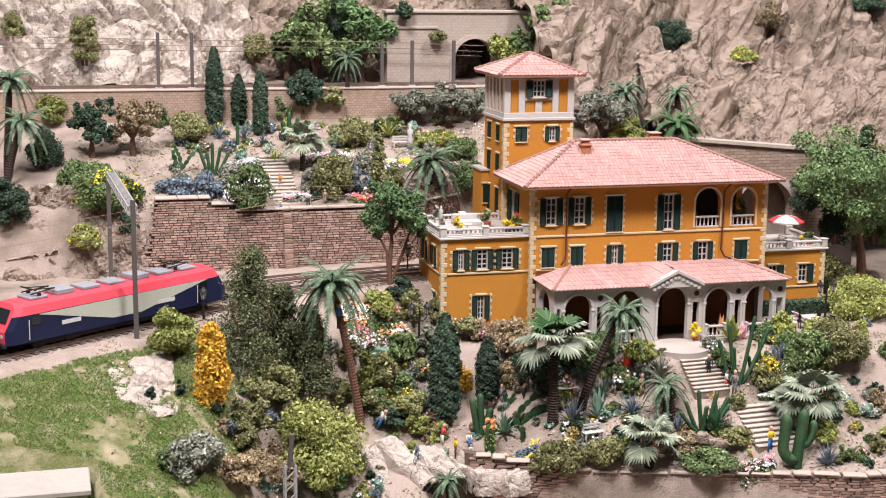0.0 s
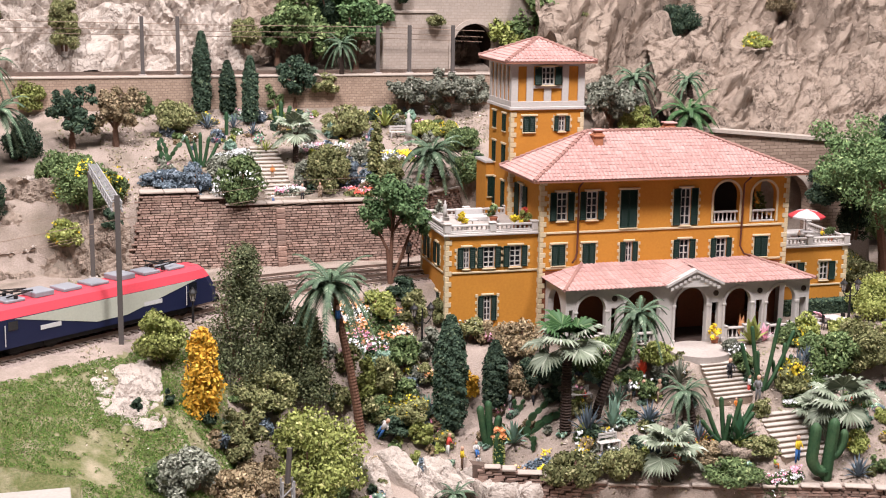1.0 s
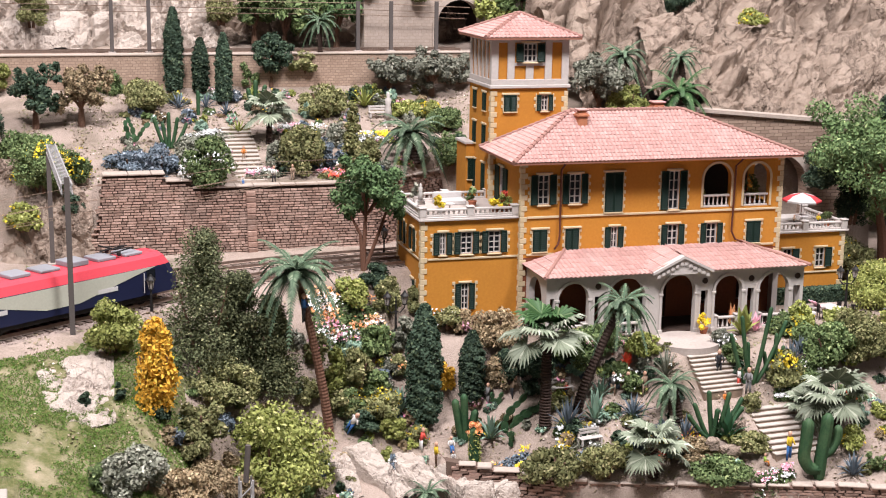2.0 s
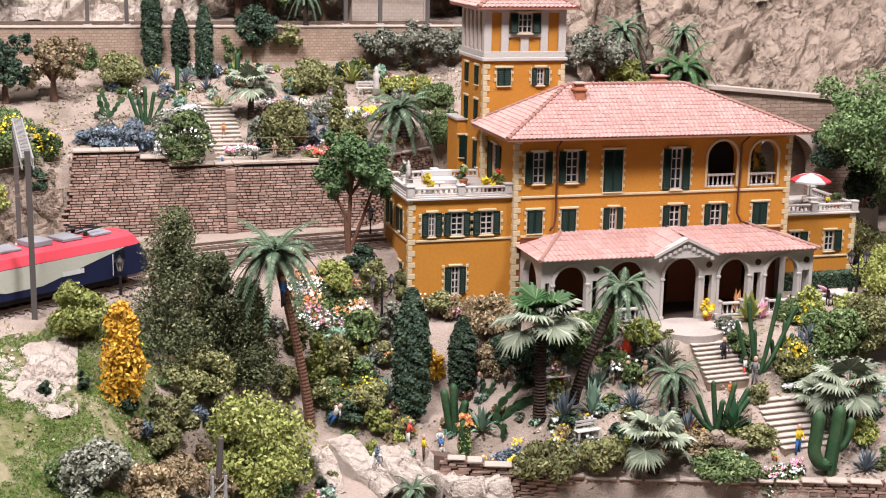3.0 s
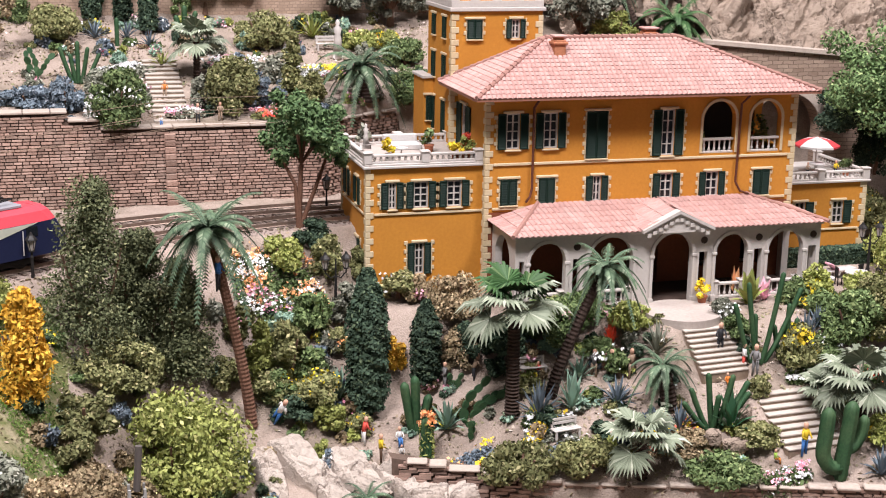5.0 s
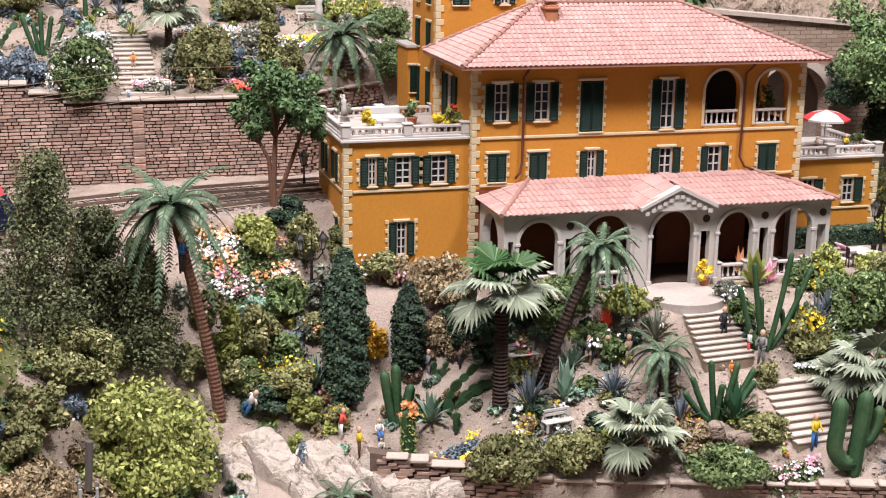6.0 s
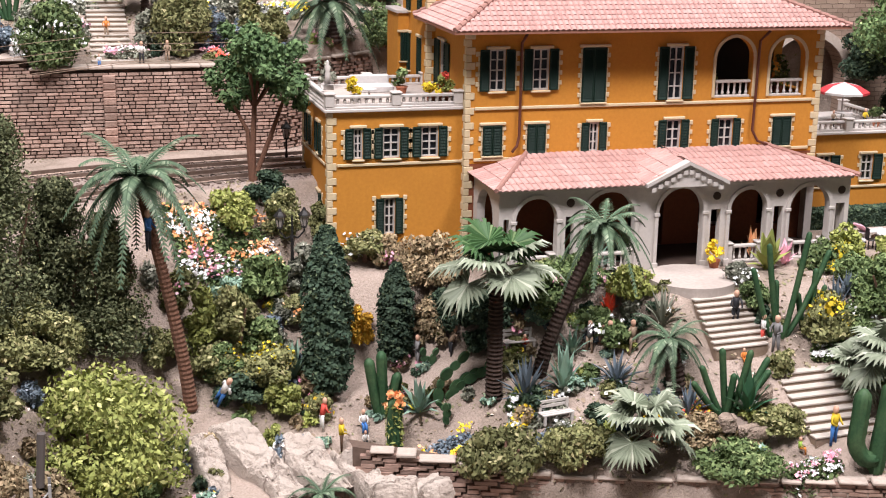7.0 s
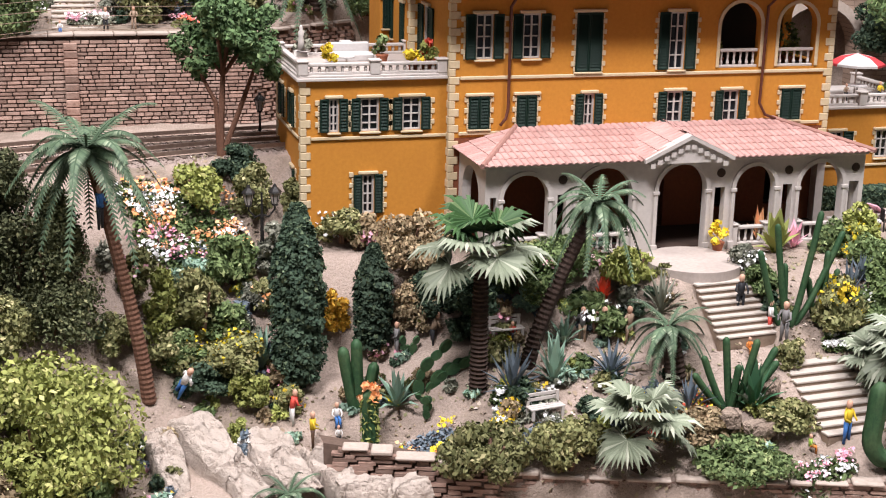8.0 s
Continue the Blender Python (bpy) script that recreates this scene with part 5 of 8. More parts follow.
def railway(name, line, x0, x1, z, label):
    """A line of track along y = line(x): ballast bed, sleepers and two rails."""
    top = tagged(new(name), label, "railway track", "", "structure")
    P = [Vector((x0 + (x1 - x0) * k / 400, line(x0 + (x1 - x0) * k / 400), z)) for k in range(401)]
    run = [0.0]
    for p, q in zip(P, P[1:]):
        run.append(run[-1] + (q - p).length)
    L = run[-1]

    def spot(u, v, h):
        """The place u along the line, v to its left and h above it."""
        k = min(399, max(0, int(np.searchsorted(run, u)) - 1))
        p, q = P[k], P[k + 1]
        d = (q - p).normalized()
        p = p + d * (u - run[k])
        return (p.x - d.y * v, p.y + d.x * v, z + h)

    def strip(prof, n, slot=0):
        s = Shape()
        m = len(prof)
        s.add([spot(L * k / n, v, h) for k in range(n + 1) for v, h in prof],
              [(k * m + a, (k + 1) * m + a, (k + 1) * m + a + 1, k * m + a + 1) for k in range(n) for a in range(m - 1)])
        return s

    part("ballast_bed", strip([(-2.5, -0.45), (-1.6, 0.02), (1.6, 0.02), (2.5, -0.45)], 200), BALLAST, top, "grey-brown ballast")
    g = np.random.default_rng(3)
    c = np.array([spot(u, v, 0.03 - max(0.0, abs(v) - 1.6) * 0.5) for u, v in zip(g.uniform(0, L, 9000), g.uniform(-2.2, 2.2, 9000))])
    tagged(part("ballast_stones", leaf_mesh("ballast_stones", leaves(c, np.tile((0, 0, 1.0), (9000, 1)), 0.075, 0.8, gen=g), BALLAST), None, top), kind="stuff")
    s = Shape()
    for k in range(int(L / 0.72)):
        u = k * 0.72
        s.add([spot(u + a, v, h) for h in (0.0, 0.1) for v in (-1.45, 1.45) for a in (0, 0.28)],
              [(4, 5, 7, 6), (0, 1, 5, 4), (2, 6, 7, 3), (0, 4, 6, 2), (1, 3, 7, 5)])
    tagged(part("sleepers", s, SLEEPER, top), kind="stuff")
    for y in (-0.825, 0.825):
        part("rail", strip([(y - 0.09, 0.1), (y - 0.05, 0.14), (y - 0.05, 0.33), (y + 0.05, 0.33), (y + 0.05, 0.14), (y + 0.09, 0.1)], 220), RAILM, top, "brown steel rail")


railway("track_near", track_y, -57, 6, 4.05, "railway track on ballast below the terrace wall")
railway("track_far", lambda x: smooth_line(TRACK_FAR, x), -57, -1, 4.05, "second railway track beside the first")
railway("track_upper", lambda x: 36.7, -52, 6, 17.05, "upper railway track leading into the tunnel")

# tunnel front
s = Shape()
TX, TW = 7.4, 4.4
holed_wall(s, -1.9, 13.4, 15.0, 23.2, 38.0, 39.6, [(TX - TW / 2, TX + TW / 2, 15.0, 23.2)])
arch_top(s, TX - TW / 2, TX + TW / 2, 18.4, 23.2, 38.0, 39.6)
tun = tagged(part("wall_tunnel", s, FARWALL), "pale stone wall with an arched tunnel mouth", "tunnel", "", "structure")
s = Shape()
arch_ring(s, TX - TW / 2, TX + TW / 2, 18.4, 37.85, 38.05, 0.45)
s.box(TX - TW / 2 - 0.45, TX - TW / 2, 37.85, 38.05, 16, 18.4, 0.02)
part("arch_trim", s, COPING, tun, "stone arch ring")
s = Shape()
s.box(-2.1, 13.6, 37.8, 39.7, 23.204, 23.5, 0.05)
s.box(-2.0, 3.4, 37.85, 38.0, 21.6, 21.9, 0.04)
part("coping", s, COPING, tun)
# closed lining whose dark colour paints the tunnel's inner shade
s = Shape()
s.box(TX - 3, TX + 3, 44, 44.3, 15, 22)
s.box(TX - TW / 2 - 0.3, TX - TW / 2 - 0.02, 39.6, 44, 15, 21)
s.box(TX + TW / 2 + 0.02, TX + TW / 2 + 0.3, 39.6, 44, 15, 21)
s.box(TX - 3, TX + 3, 39.6, 44, 21, 21.3)
part("tunnel_lining", s, SHADE, tun, "tunnel lining, coloured dark for the shade inside")
s = Shape()
s.box(8.4, 13.4, 35.6, 36.2, 15.5, 18.0)
part("parapet", s, FARWALL, tun, "low pale stone parapet")
s = Shape()
s.box(8.3, 13.5, 35.5, 36.3, 18.004, 18.25, 0.04)
part("parapet_cap", s, COPING, tun)

tun.location = (-0.009, 0, 0.0115)

# arched wall behind the villa
RS = Shape()
AX0, AX1 = 26.2, 32.2
holed_wall(RS, 21.5, 37.5, 3, 11.7, 15.8, 17.2, [(AX0, AX1, 3, 11.7)])
arch_top(RS, AX0, AX1, 6.4, 11.7, 15.8, 17.2, 16)
RS.prism([(21.5, 11.7), (37.5, 11.7), (37.0, 11.75), (21.5, 13.2)], 15.8, 17.2)
aw = tagged(part("wall_arch", RS, brick_mat("arch_masonry", (0.40, 0.29, 0.225), (0.22, 0.145, 0.11), (0.11, 0.07, 0.05), 0.85, 0.3)), "brown stone wall with a wide arch behind the villa", "wall", "", "structure")
s = Shape()
arch_ring(s, AX0, AX1, 6.4, 15.6, 15.79, 0.6, 20)
part("arch_trim", s, COPING, aw, "stone arch ring")
s = Shape()
s.prism([(21.3, 13.2), (37.2, 11.75), (37.2, 12.05), (21.3, 13.5)], 15.55, 17.4)
part("coping", s, COPING, aw, "pale coping")
# sheet added behind the arch, dark in place of the shadow within
s = Shape()
s.box(AX0 - 1, AX1 + 1, 21, 21.2, 3, 12)
part("arch_shadow_wall", s, SHADE, aw, "back of the arch, coloured dark for its shade")


aw.location = (-0.005, 0, 0.003)


# ---- rock ----
def facet(p, seed):
    """Height of broken rock: slanting slabs that run into one another over narrow cracks."""
    d, pts = noise.voronoi(p)
    gap = d[1] - d[0]
    w = 0.5 + 0.5 * min(1.0, gap / 0.22)
    h = 0.0
    for c, f in ((pts[0], w), (pts[1], 1 - w)):
        r = noise.cell_vector(c * 9.7 + Vector((seed, seed, seed)))
        r = r - Vector((0.5, 0.5, 0.5)) if min(r) >= 0 else r * 0.5
        h += f * (r.x * 0.9 + (p - c).dot(r) * 1.5)
    return h - 0.8 * max(0.0, 1 - gap / 0.1)


def rock_face(name, p00, p10, p01, p11, nu, nv, amp, size, seed, mat, label, lean=0.6, bulge=0.0, kind="structure"):
    """A cliff: a sheet between four corners broken into slanting slabs and cracks at two scales."""
    a, b, c, d = map(Vector, (p00, p10, p01, p11))
    nrm = (b - a).cross(c - a).normalized()
    vs = []
    for j in range(nv + 1):
        for i in range(nu + 1):
            u, v = i / nu, j / nv
            p = a.lerp(b, u).lerp(c.lerp(d, u), v)
            q = Vector(((p.x + lean * p.z) / size, p.y / size, (p.z * 0.55 - 0.3 * p.x) / size))
            q = q + 0.3 * noise.noise_vector(q * 0.8) + 0.06 * noise.noise_vector(q * 4)
            h = facet(q, seed) + 0.5 * facet(q * 2.3, seed + 3) + 0.24 * facet(q * 5.3, seed + 5) + 0.12 * noise.noise(q * 7)
            h += 0.8 * abs(noise.noise(q * 1.2 + Vector((seed, 3, 0)))) + 0.45 * abs(noise.noise(q * 2.9)) + 0.22 * abs(noise.noise(q * 6.5))
            h += 0.9 * noise.noise(q * 0.35 + Vector((seed, 0, 0)))
            p = p + nrm * (amp * h + bulge * math.sin(math.pi * u) * math.sin(math.pi * v))
            vs.append(tuple(p))
    s = Shape()
    n = nu + 1
    s.add(vs, [(j * n + i, j * n + i + 1, (j + 1) * n + i + 1, (j + 1) * n + i) for j in range(nv) for i in range(nu)])
    return tagged(part(name, s, mat), label, "rock", "", kind)


rock_face("cliff_right", (13.4, 21.5, 12.9), (61.4, 19.5, 7.9), (8.4, 50, 34.9), (61.4, 50, 36.9), 220, 160, 3.2, 15.0, 2.0, ROCK, "pale brown cracked rock cliff behind the villa", -0.6)
rock_face("rock_bank", (18.5, 17.6, 13.0), (45.5, 17.6, 10.0), (19.5, 27.5, 20.9), (47.5, 25.5, 18.9), 130, 60, 0.8, 5.0, 31.0, ROCK, "pale brown rock bank above the arched wall", -0.4)
rock_face("cliff_left", (-64.3, 37, 16.8), (-15.8, 40.0, 16.8), (-64.3, 50, 31.2), (-15.8, 52, 32.2), 200, 90, 1.9, 9.0, 5.0, ROCKW, "pale fractured rock face above the upper line")
rock_face("cliff_back", (-16.2, 42, 17.4), (15.8, 42, 17.4), (-16.2, 54, 35.4), (15.8, 54, 35.4), 90, 60, 1.0, 6, 9.0, ROCK, "pale brown rock above the tunnel")
rock_face("cliff_gully", (-61.5, 10.6, 3.1), (-28.9, 11.6, 3.1), (-61.5, 17, 13.6), (-29.1, 15.5, 10.3), 130, 60, 0.8, 4, 13.0, ROCK, "brown broken rock beside the terrace wall", 0.3)

rock_face("rock_outcrop", (-18.0, -11.8, -9.6), (-9.5, -12.4, -10.6), (-15.6, -7.6, -5.6), (-10.6, -8.0, -6.6), 80, 80, 0.3, 3.6, 21.0, ROCKW, "pale slanting rock slabs below the palm", -1.1)
rock_face("rock_slope", (-32.6, -18.6, 1.3), (-29.3, -17.4, 1.0), (-33.4, -13.2, 3.1), (-28.9, -9.2, 3.4), 60, 60, 0.24, 3.0, 25.0, ROCKW, "pale rock breaking through the grass slope", -0.8, 0.35)
rock_face("rock_gully", (-42.9, 12.6, 5.2), (-36.1, 12.6, 6.0), (-42.7, 20.3, 10.6), (-35.2, 19.6, 10.4), 70, 70, 0.5, 4.0, 41.0, ROCKW, "brown broken rock beside the railway", -0.5)


def boulder(x, y, z, w, d, h, rz, tilt, mat=ROCKW, label="pale angular rock beside the garden wall", seed=1.0):
    """A single slab of rock: a blunt block broken by facets."""
    s = Shape()
    n = 15
    idx = {}
    vs, fs = [], []

    def vid(p):
        k = tuple(round(q, 4) for q in p)
        if k not in idx:
            idx[k] = len(vs)
            vs.append(p)
        return idx[k]

    for ax in range(3):
        for sg in (-1, 1):
            for i in range(n):
                for j in range(n):
                    q = []
                    for di, dj in ((0, 0), (1, 0), (1, 1), (0, 1)):
                        p = [0, 0, 0]
                        p[ax], p[(ax + 1) % 3], p[(ax + 2) % 3] = sg, 2 * (i + di) / n - 1, 2 * (j + dj) / n - 1
                        q.append(vid(tuple(p)))
                    fs.append(tuple(q if sg > 0 else q[::-1]))
    out = []
    for p in vs:
        v = Vector(p)
        v = v * (0.55 + 0.45 / max(1.0, v.length))
        q = Vector((v.x * w, v.y * d, v.z * h)) * 0.32 + Vector((seed * 5, seed, 0))
        k = 1 + 0.15 * facet(q * 0.8, seed) + 0.06 * facet(q * 2.6, seed) + 0.035 * noise.noise(q * 9)
        out.append((v.x * w / 2 * k, v.y * d / 2 * k, v.z * h / 2 * k))
    s.add(out, fs)
    ob = part("rock", s, mat)
    ob.matrix_basis = pose(x * K, y * K, z * K, tilt, 0, rz)
    return tagged(ob, label, "rock", "rocks")


def slab(top, foot, w, th, seed, label="pale slanting rock slab below the palm"):
    """A long slab of rock lying on the slope from its top end to its foot, w wide."""
    a, b = Vector(top), Vector(foot)
    L = (b - a).length
    ex = (b - a) / L
    ey = Vector((0, 0, 1)).cross(ex).normalized()
    ez = ex.cross(ey)
    nu, nv = 46, 22
    vs = []
    for i in range(nu + 1):
        for j in range(nv + 1):
            u, v = i / nu, 2 * j / nv - 1
            p = a + ex * (L * u) + ey * (v * w / 2 * (0.8 + 0.2 * math.sin(math.pi * min(1, u + 0.2))))
            q = p / 2.4
            e = max(0.0, 1 - abs(v) ** 12) ** 0.6 * min(1.0, u * 7) ** 0.5
            h = -0.9 * (1 - e) + th * e + 0.3 * e * facet(Vector((q.x * 0.7, q.y * 0.7, q.z)), seed) + 0.16 * e * facet(q * 3, seed + 2) + 0.25 * e * abs(noise.noise(q * 1.7)) + 0.12 * abs(noise.noise(q * 5)) - 0.05
            vs.append(tuple(p + ez * h + ey * 0.14 * noise.noise(q * 2 + Vector((seed, 0, 0)))))
    s = Shape()
    n = nv + 1
    s.add(vs, [(i * n + j, (i + 1) * n + j, (i + 1) * n + j + 1, i * n + j + 1) for i in range(nu) for j in range(nv)])
    return tagged(part("rock_slab", s, ROCKW), label, "rock", "rock slabs")


# ---- stairs ----
def stairs(name, xa, ya, za, xb, yb, zb, n, w, label):
    """Straight steps from the top (xa, ya, za) down to (xb, yb, zb)."""
    L = math.hypot(xb - xa, yb - ya)
    top = thing(name, xa, ya, za, math.degrees(math.atan2(yb - ya, xb - xa)), label, "stairs", "", "structure")
    for k in range(n):
        r, x0, x1 = (za - zb) / n, L * k / n, L * (k + 1) / n
        s = Shape()
        s.box(x0, x1 + 0.05, -w / 2, w / 2, -r * (k + 1) - 1.2, -r * (k + 1) - 0.07)
        part("riser", s, RISER, top)
        s = Shape()
        s.box(x0 - 0.0, x1 + 0.09, -w / 2 - 0.04, w / 2 + 0.04, -r * (k + 1) - 0.066, -r * (k + 1) + 0.03, 0.02)
        part("tread", s, STEPM, top, "pale stone tread")
    return top


# ---- planting ----
# slope below the railway
bush(-19.6, -11.1, 8.2, 6.3, G_LIGHT, "big rounded light yellow-green shrub", leaf=0.13)
bush(-24.2, -12.8, 3.3, 3.1, G_OLIVE)
bush(-22.3, -8.3, 5.2, 3.3, G_OLIVE)
bush(-21.0, -7.4, 2.9, 2.3, G_OLIVE)
bush(-26.8, -14.2, 3.7, 5.9, G_YELLOW, "upright golden-yellow shrub on the slope", form="cone", leaf=0.14)
bush(-23.3, -7.5, 6.8, 9.6, G_CONE, "tall conical dark olive shrub", form="cone", leaf=0.105)
bush(-20.8, -5.9, 5.0, 7.4, G_CONE, "tall conical dark olive shrub", form="cone", leaf=0.105)
bush(-18.7, -5.6, 4.8, 6.6, G_CONE, "tall conical dark olive shrub", form="cone", leaf=0.105)
bush(-29.1, -10.1, 3.8, 3.8, G_LIGHT, "rounded pale green shrub beside the track")
bush(-28.3, -22.3, 3.1, 3.0, G_GREY, "grey-green rounded shrub on the slope")
bush(-25.6, -18.9, 3.6, 2.3, G_BROWN, "low dry brownish shrub on the slope")
bush(-30.4, -22.9, 1.6, 1.4, G_MID)
bush(-30.9, -16.1, 0.9, 1.2, G_DARK)
bush(-28.9, -15.1, 0.7, 1.5, G_DARK)
bush(-38.1, -23.9, 1.9, 1.5, F_YELLOW, "low shrub full of yellow blossom")
bush(-29.3, -23.3, 2.9, 3.4, G_GREY, "grey-green rounded shrub on the slope")
bush(-26.5, -20.8, 4.0, 2.1, G_BROWN, "low dry brownish shrub on the slope")
date_palm(-15.2, -6.9, 11.1, -2.1, 0.2, 3.3, "feather palm with a slender reddish trunk", REDTRUNK, 0.27, 36)
# garden in front of the villa
cypress(-8.4, -5.3, 8.6, 2.3)
cypress(-4.7, -4.2, 5.2, 1.7)
fan_palm(-1.0, -8.9, 6.3, 3.3, n=12, blades=26, inner=4, tr=0.36)
date_palm(1.4, -8.6, 7.4, 3.1, 0.2, 2.5, "leaning feather palm with a dark trunk", tr=0.3, fronds=26)
fan_palm(4.4, -14.6, 2.0, 2.7, n=11, blades=26, tr=0.3)
fan_palm(17.0, -15.1, 2.7, 2.9, n=11, blades=26, tr=0.35)
date_palm(7.3, -11.5, 2.5, -0.4, 0.2, 2.1, "low bushy feather palm", tr=0.4, fronds=22)
fan_palm(16.1, -13.2, 0.6, 2.0, n=12, tr=0.3)
date_palm(-10.1, -13.2, 1.3, -0.1, 0.2, 1.7, "small feather palm below the rocks", tr=0.25, fronds=18, z=-7.7)
column_cactus(13.2, -10.4, [(0.00, 0.00, 4.78, -0.88), (-0.88, 0.20, 3.54, -0.64), (0.42, -0.20, 5.31, 0.71), (1.06, 0.10, 4.25, 1.42), (-0.18, 0.30, 2.83, 0.00)], 0.18)
column_cactus(14.9, -10.3, [(0.00, 0.00, 3.36, 0.14), (-0.42, 0.20, 2.12, -0.21), (0.50, 0.00, 2.48, 0.21)], 0.18)
column_cactus(9.2, -13.1, [(0.00, 0.00, 3.23, -0.41), (-0.54, 0.20, 2.38, -0.75), (0.54, -0.10, 3.06, 0.48), (1.02, 0.10, 2.55, 1.02), (-0.14, -0.30, 2.04, 0.27), (0.82, -0.20, 2.04, 1.15), (-0.75, 0.00, 1.70, -1.02)], 0.20)
column_cactus(-6.0, -7.3, [(0.00, 0.00, 3.27, -0.17), (-0.41, 0.10, 2.92, -0.34), (0.48, 0.20, 2.06, 0.21)], 0.34)
pad_cactus(-3.3, -7.8, 2.93, 2.07, n=14)
pad_cactus(-3.0, -9.0, 1.71, 2.39, n=10)
pad_cactus(-3.6, -5.1, 1.94, 1.41, n=8)
agave(0.3, -9.8, 1.77, 2.46, G_BLUE, "spiky blue-grey agave in the soil", 30, wide=0.1)
agave(4.7, -10.3, 1.65, 1.72, G_BLUE, "spiky blue-grey agave in the soil", 28, wide=0.1)
agave(7.4, -12.8, 1.56, 1.86, G_BLUE, "spiky blue-grey agave in the soil", 28, wide=0.1)
agave(16.4, -10.1, 1.42, 2.21, G_BLUE, "spiky blue-grey agave in the soil", 28, wide=0.1)
agave(16.7, -18.2, 1.39, 1.65, G_BLUE, "dark blue-grey spiky agave", 28, wide=0.12)
agave(17.3, -9.6, 1.07, 1.43, G_BLUE, "spiky blue-grey agave in the soil", 24, wide=0.1)
agave(2.2, -9.9, 1.30, 2.57, G_AGAVE, "rosette of pale green pointed agave leaves", 22, wide=0.16)
agave(-10.0, -4.9, 1.18, 2.16, G_AGAVE, "rosette of pale green pointed agave leaves", 22, wide=0.16)
agave(-4.4, -7.8, 1.55, 1.89, G_AGAVE, "rosette of pale green pointed agave leaves", 22, wide=0.16)
agave(10.1, -13.5, 1.70, 2.37, G_CACTUS_LEAF, "dark green aloe with pointed leaves", 26, wide=0.16)
agave(15.0, -5.6, 1.5, 2.3, G_LIGHT, "large pale agave with broad leaves", 16, wide=0.3)
agave(16.2, -5.2, 0.8, 1.5, F_PINK, "pink bromeliad blossom with pointed petals", 12, wide=0.3)
agave(15.1, -3.6, 0.7, 2.0, F_ORANGE, "orange bird of paradise flower", 12, wide=0.2)
agave(4.8, -1.8, 0.82, 1.04, F_PINK, "pink bromeliad blossom with pointed petals", 14, wide=0.4)
agave(5.8, -6.5, 0.71, 1.43, F_RED, "red bromeliad blossom with pointed petals", 14, wide=0.35)
bush(-1.7, -12.4, 4.3, 2.6, G_OLIVE)
bush(1.5, -13.6, 3.6, 2.9, G_OLIVE)
bush(8.6, -16.1, 4.3, 1.7, G_MID, "low bright green leafy plants")
bush(-3.0, -11.4, 1.7, 1.4, G_OLIVE)
flower_patch(-4.0, -10.3, 3.4, 1.4, [F_YELLOW, F_ORANGE], h=0.5, green=G_BLUE)
flower_patch(11.7, -17.1, 3.0, 1.2, [F_WHITE, F_PINK], h=0.5, green=G_MID)
flower_patch(0.6, -10.6, 3.1, 1.2, [F_WHITE, F_YELLOW], h=0.5, green=G_GREY)
flower_patch(6.7, -13.1, 4.0, 1.6, [F_RED, F_YELLOW], h=0.5, green=G_BROWN)
flower_patch(15.6, -11.4, 2.1, 1.2, [F_WHITE], h=0.5, green=G_MID)
flower_patch(-12.4, -0.0, 4.3, 2.2, [F_WHITE, F_ORANGE], "round bed of white and orange flowers", h=0.6, green=G_MID)
flower_patch(-13.3, -1.2, 3.9, 2, [F_ORANGE, F_PINK, F_WHITE], "round bed of white and orange flowers", h=0.6, green=G_MID)
flower_patch(-11.1, -0.9, 3.2, 1.8, [F_ORANGE, F_WHITE], "round bed of white and orange flowers", h=0.6, green=G_MID)
flower_patch(-14.5, 0.0, 2.9, 1.6, [F_WHITE, F_ORANGE], h=0.6, green=G_MID)
bush(-12.2, 0.7, 2.9, 2.2, G_LIGHT)
bush(-10.1, 2.1, 2.6, 1.8, G_DARK, "dark green rounded garden shrub")
bush(-9.4, 0.6, 2.6, 3.2, G_OLIVE)
bush(-7.4, 1.0, 1.5, 2.3, G_OLIVE)
bush(-12.6, -3.9, 3.0, 3.1, G_OLIVE)
bush(-14.3, -4.6, 2.2, 3.5, G_LIGHT, "upright yellow-green shrub by the path", form="cone")
bush(-11.0, -2.0, 3.2, 2.6, G_MID)
bush(-13.0, -2.6, 2.5, 1.8, G_AGAVE, "pale blue-green leafy shrub")
bush(-8.6, -1.4, 2.2, 3.1, G_GREY, "pale grey-green leafy shrub")
bush(-9.5, -2.6, 1.8, 1.6, G_OLIVE, petals=F_ORANGE)
bush(-15.2, -3.1, 2.1, 2.1, G_OLIVE, petals=F_PINK)
bush(-16.3, -5.5, 2.4, 2.1, G_OLIVE)
bush(-11.4, -5.3, 3.8, 2.5, G_OLIVE, petals=F_YELLOW)
bush(-13.4, -5.4, 2.4, 2.1, G_MID, petals=F_YELLOW)
bush(-10.9, -6.2, 2.1, 2.1, G_LIGHT)
bush(-6.4, -3.2, 1.8, 2.2, G_YELLOW, "golden-yellow shrub between the cypresses")
bush(-9.1, -6.2, 1.7, 1.4, G_OLIVE, petals=F_YELLOW)
bush(-5.2, 0.2, 3.0, 1.9, G_OLIVE, petals=F_WHITE)
bush(-4.0, -0.4, 2.2, 1.9, G_BROWN, "reddish dry shrub against the wall", petals=F_PINK)
bush(-2.5, -2.4, 4.0, 3.3, G_BROWN, "reddish-brown dry shrub against the wall")
bush(-1.8, -4.3, 2.5, 2.9, G_DARK, "dark green rounded garden shrub")
bush(-0.1, -4.9, 2.8, 2.2, G_DARK, "dark green rounded garden shrub")
bush(-2.9, -4.3, 2.1, 1.5, G_BROWN)
bush(2.4, -5.2, 3.9, 2.8, G_MID)
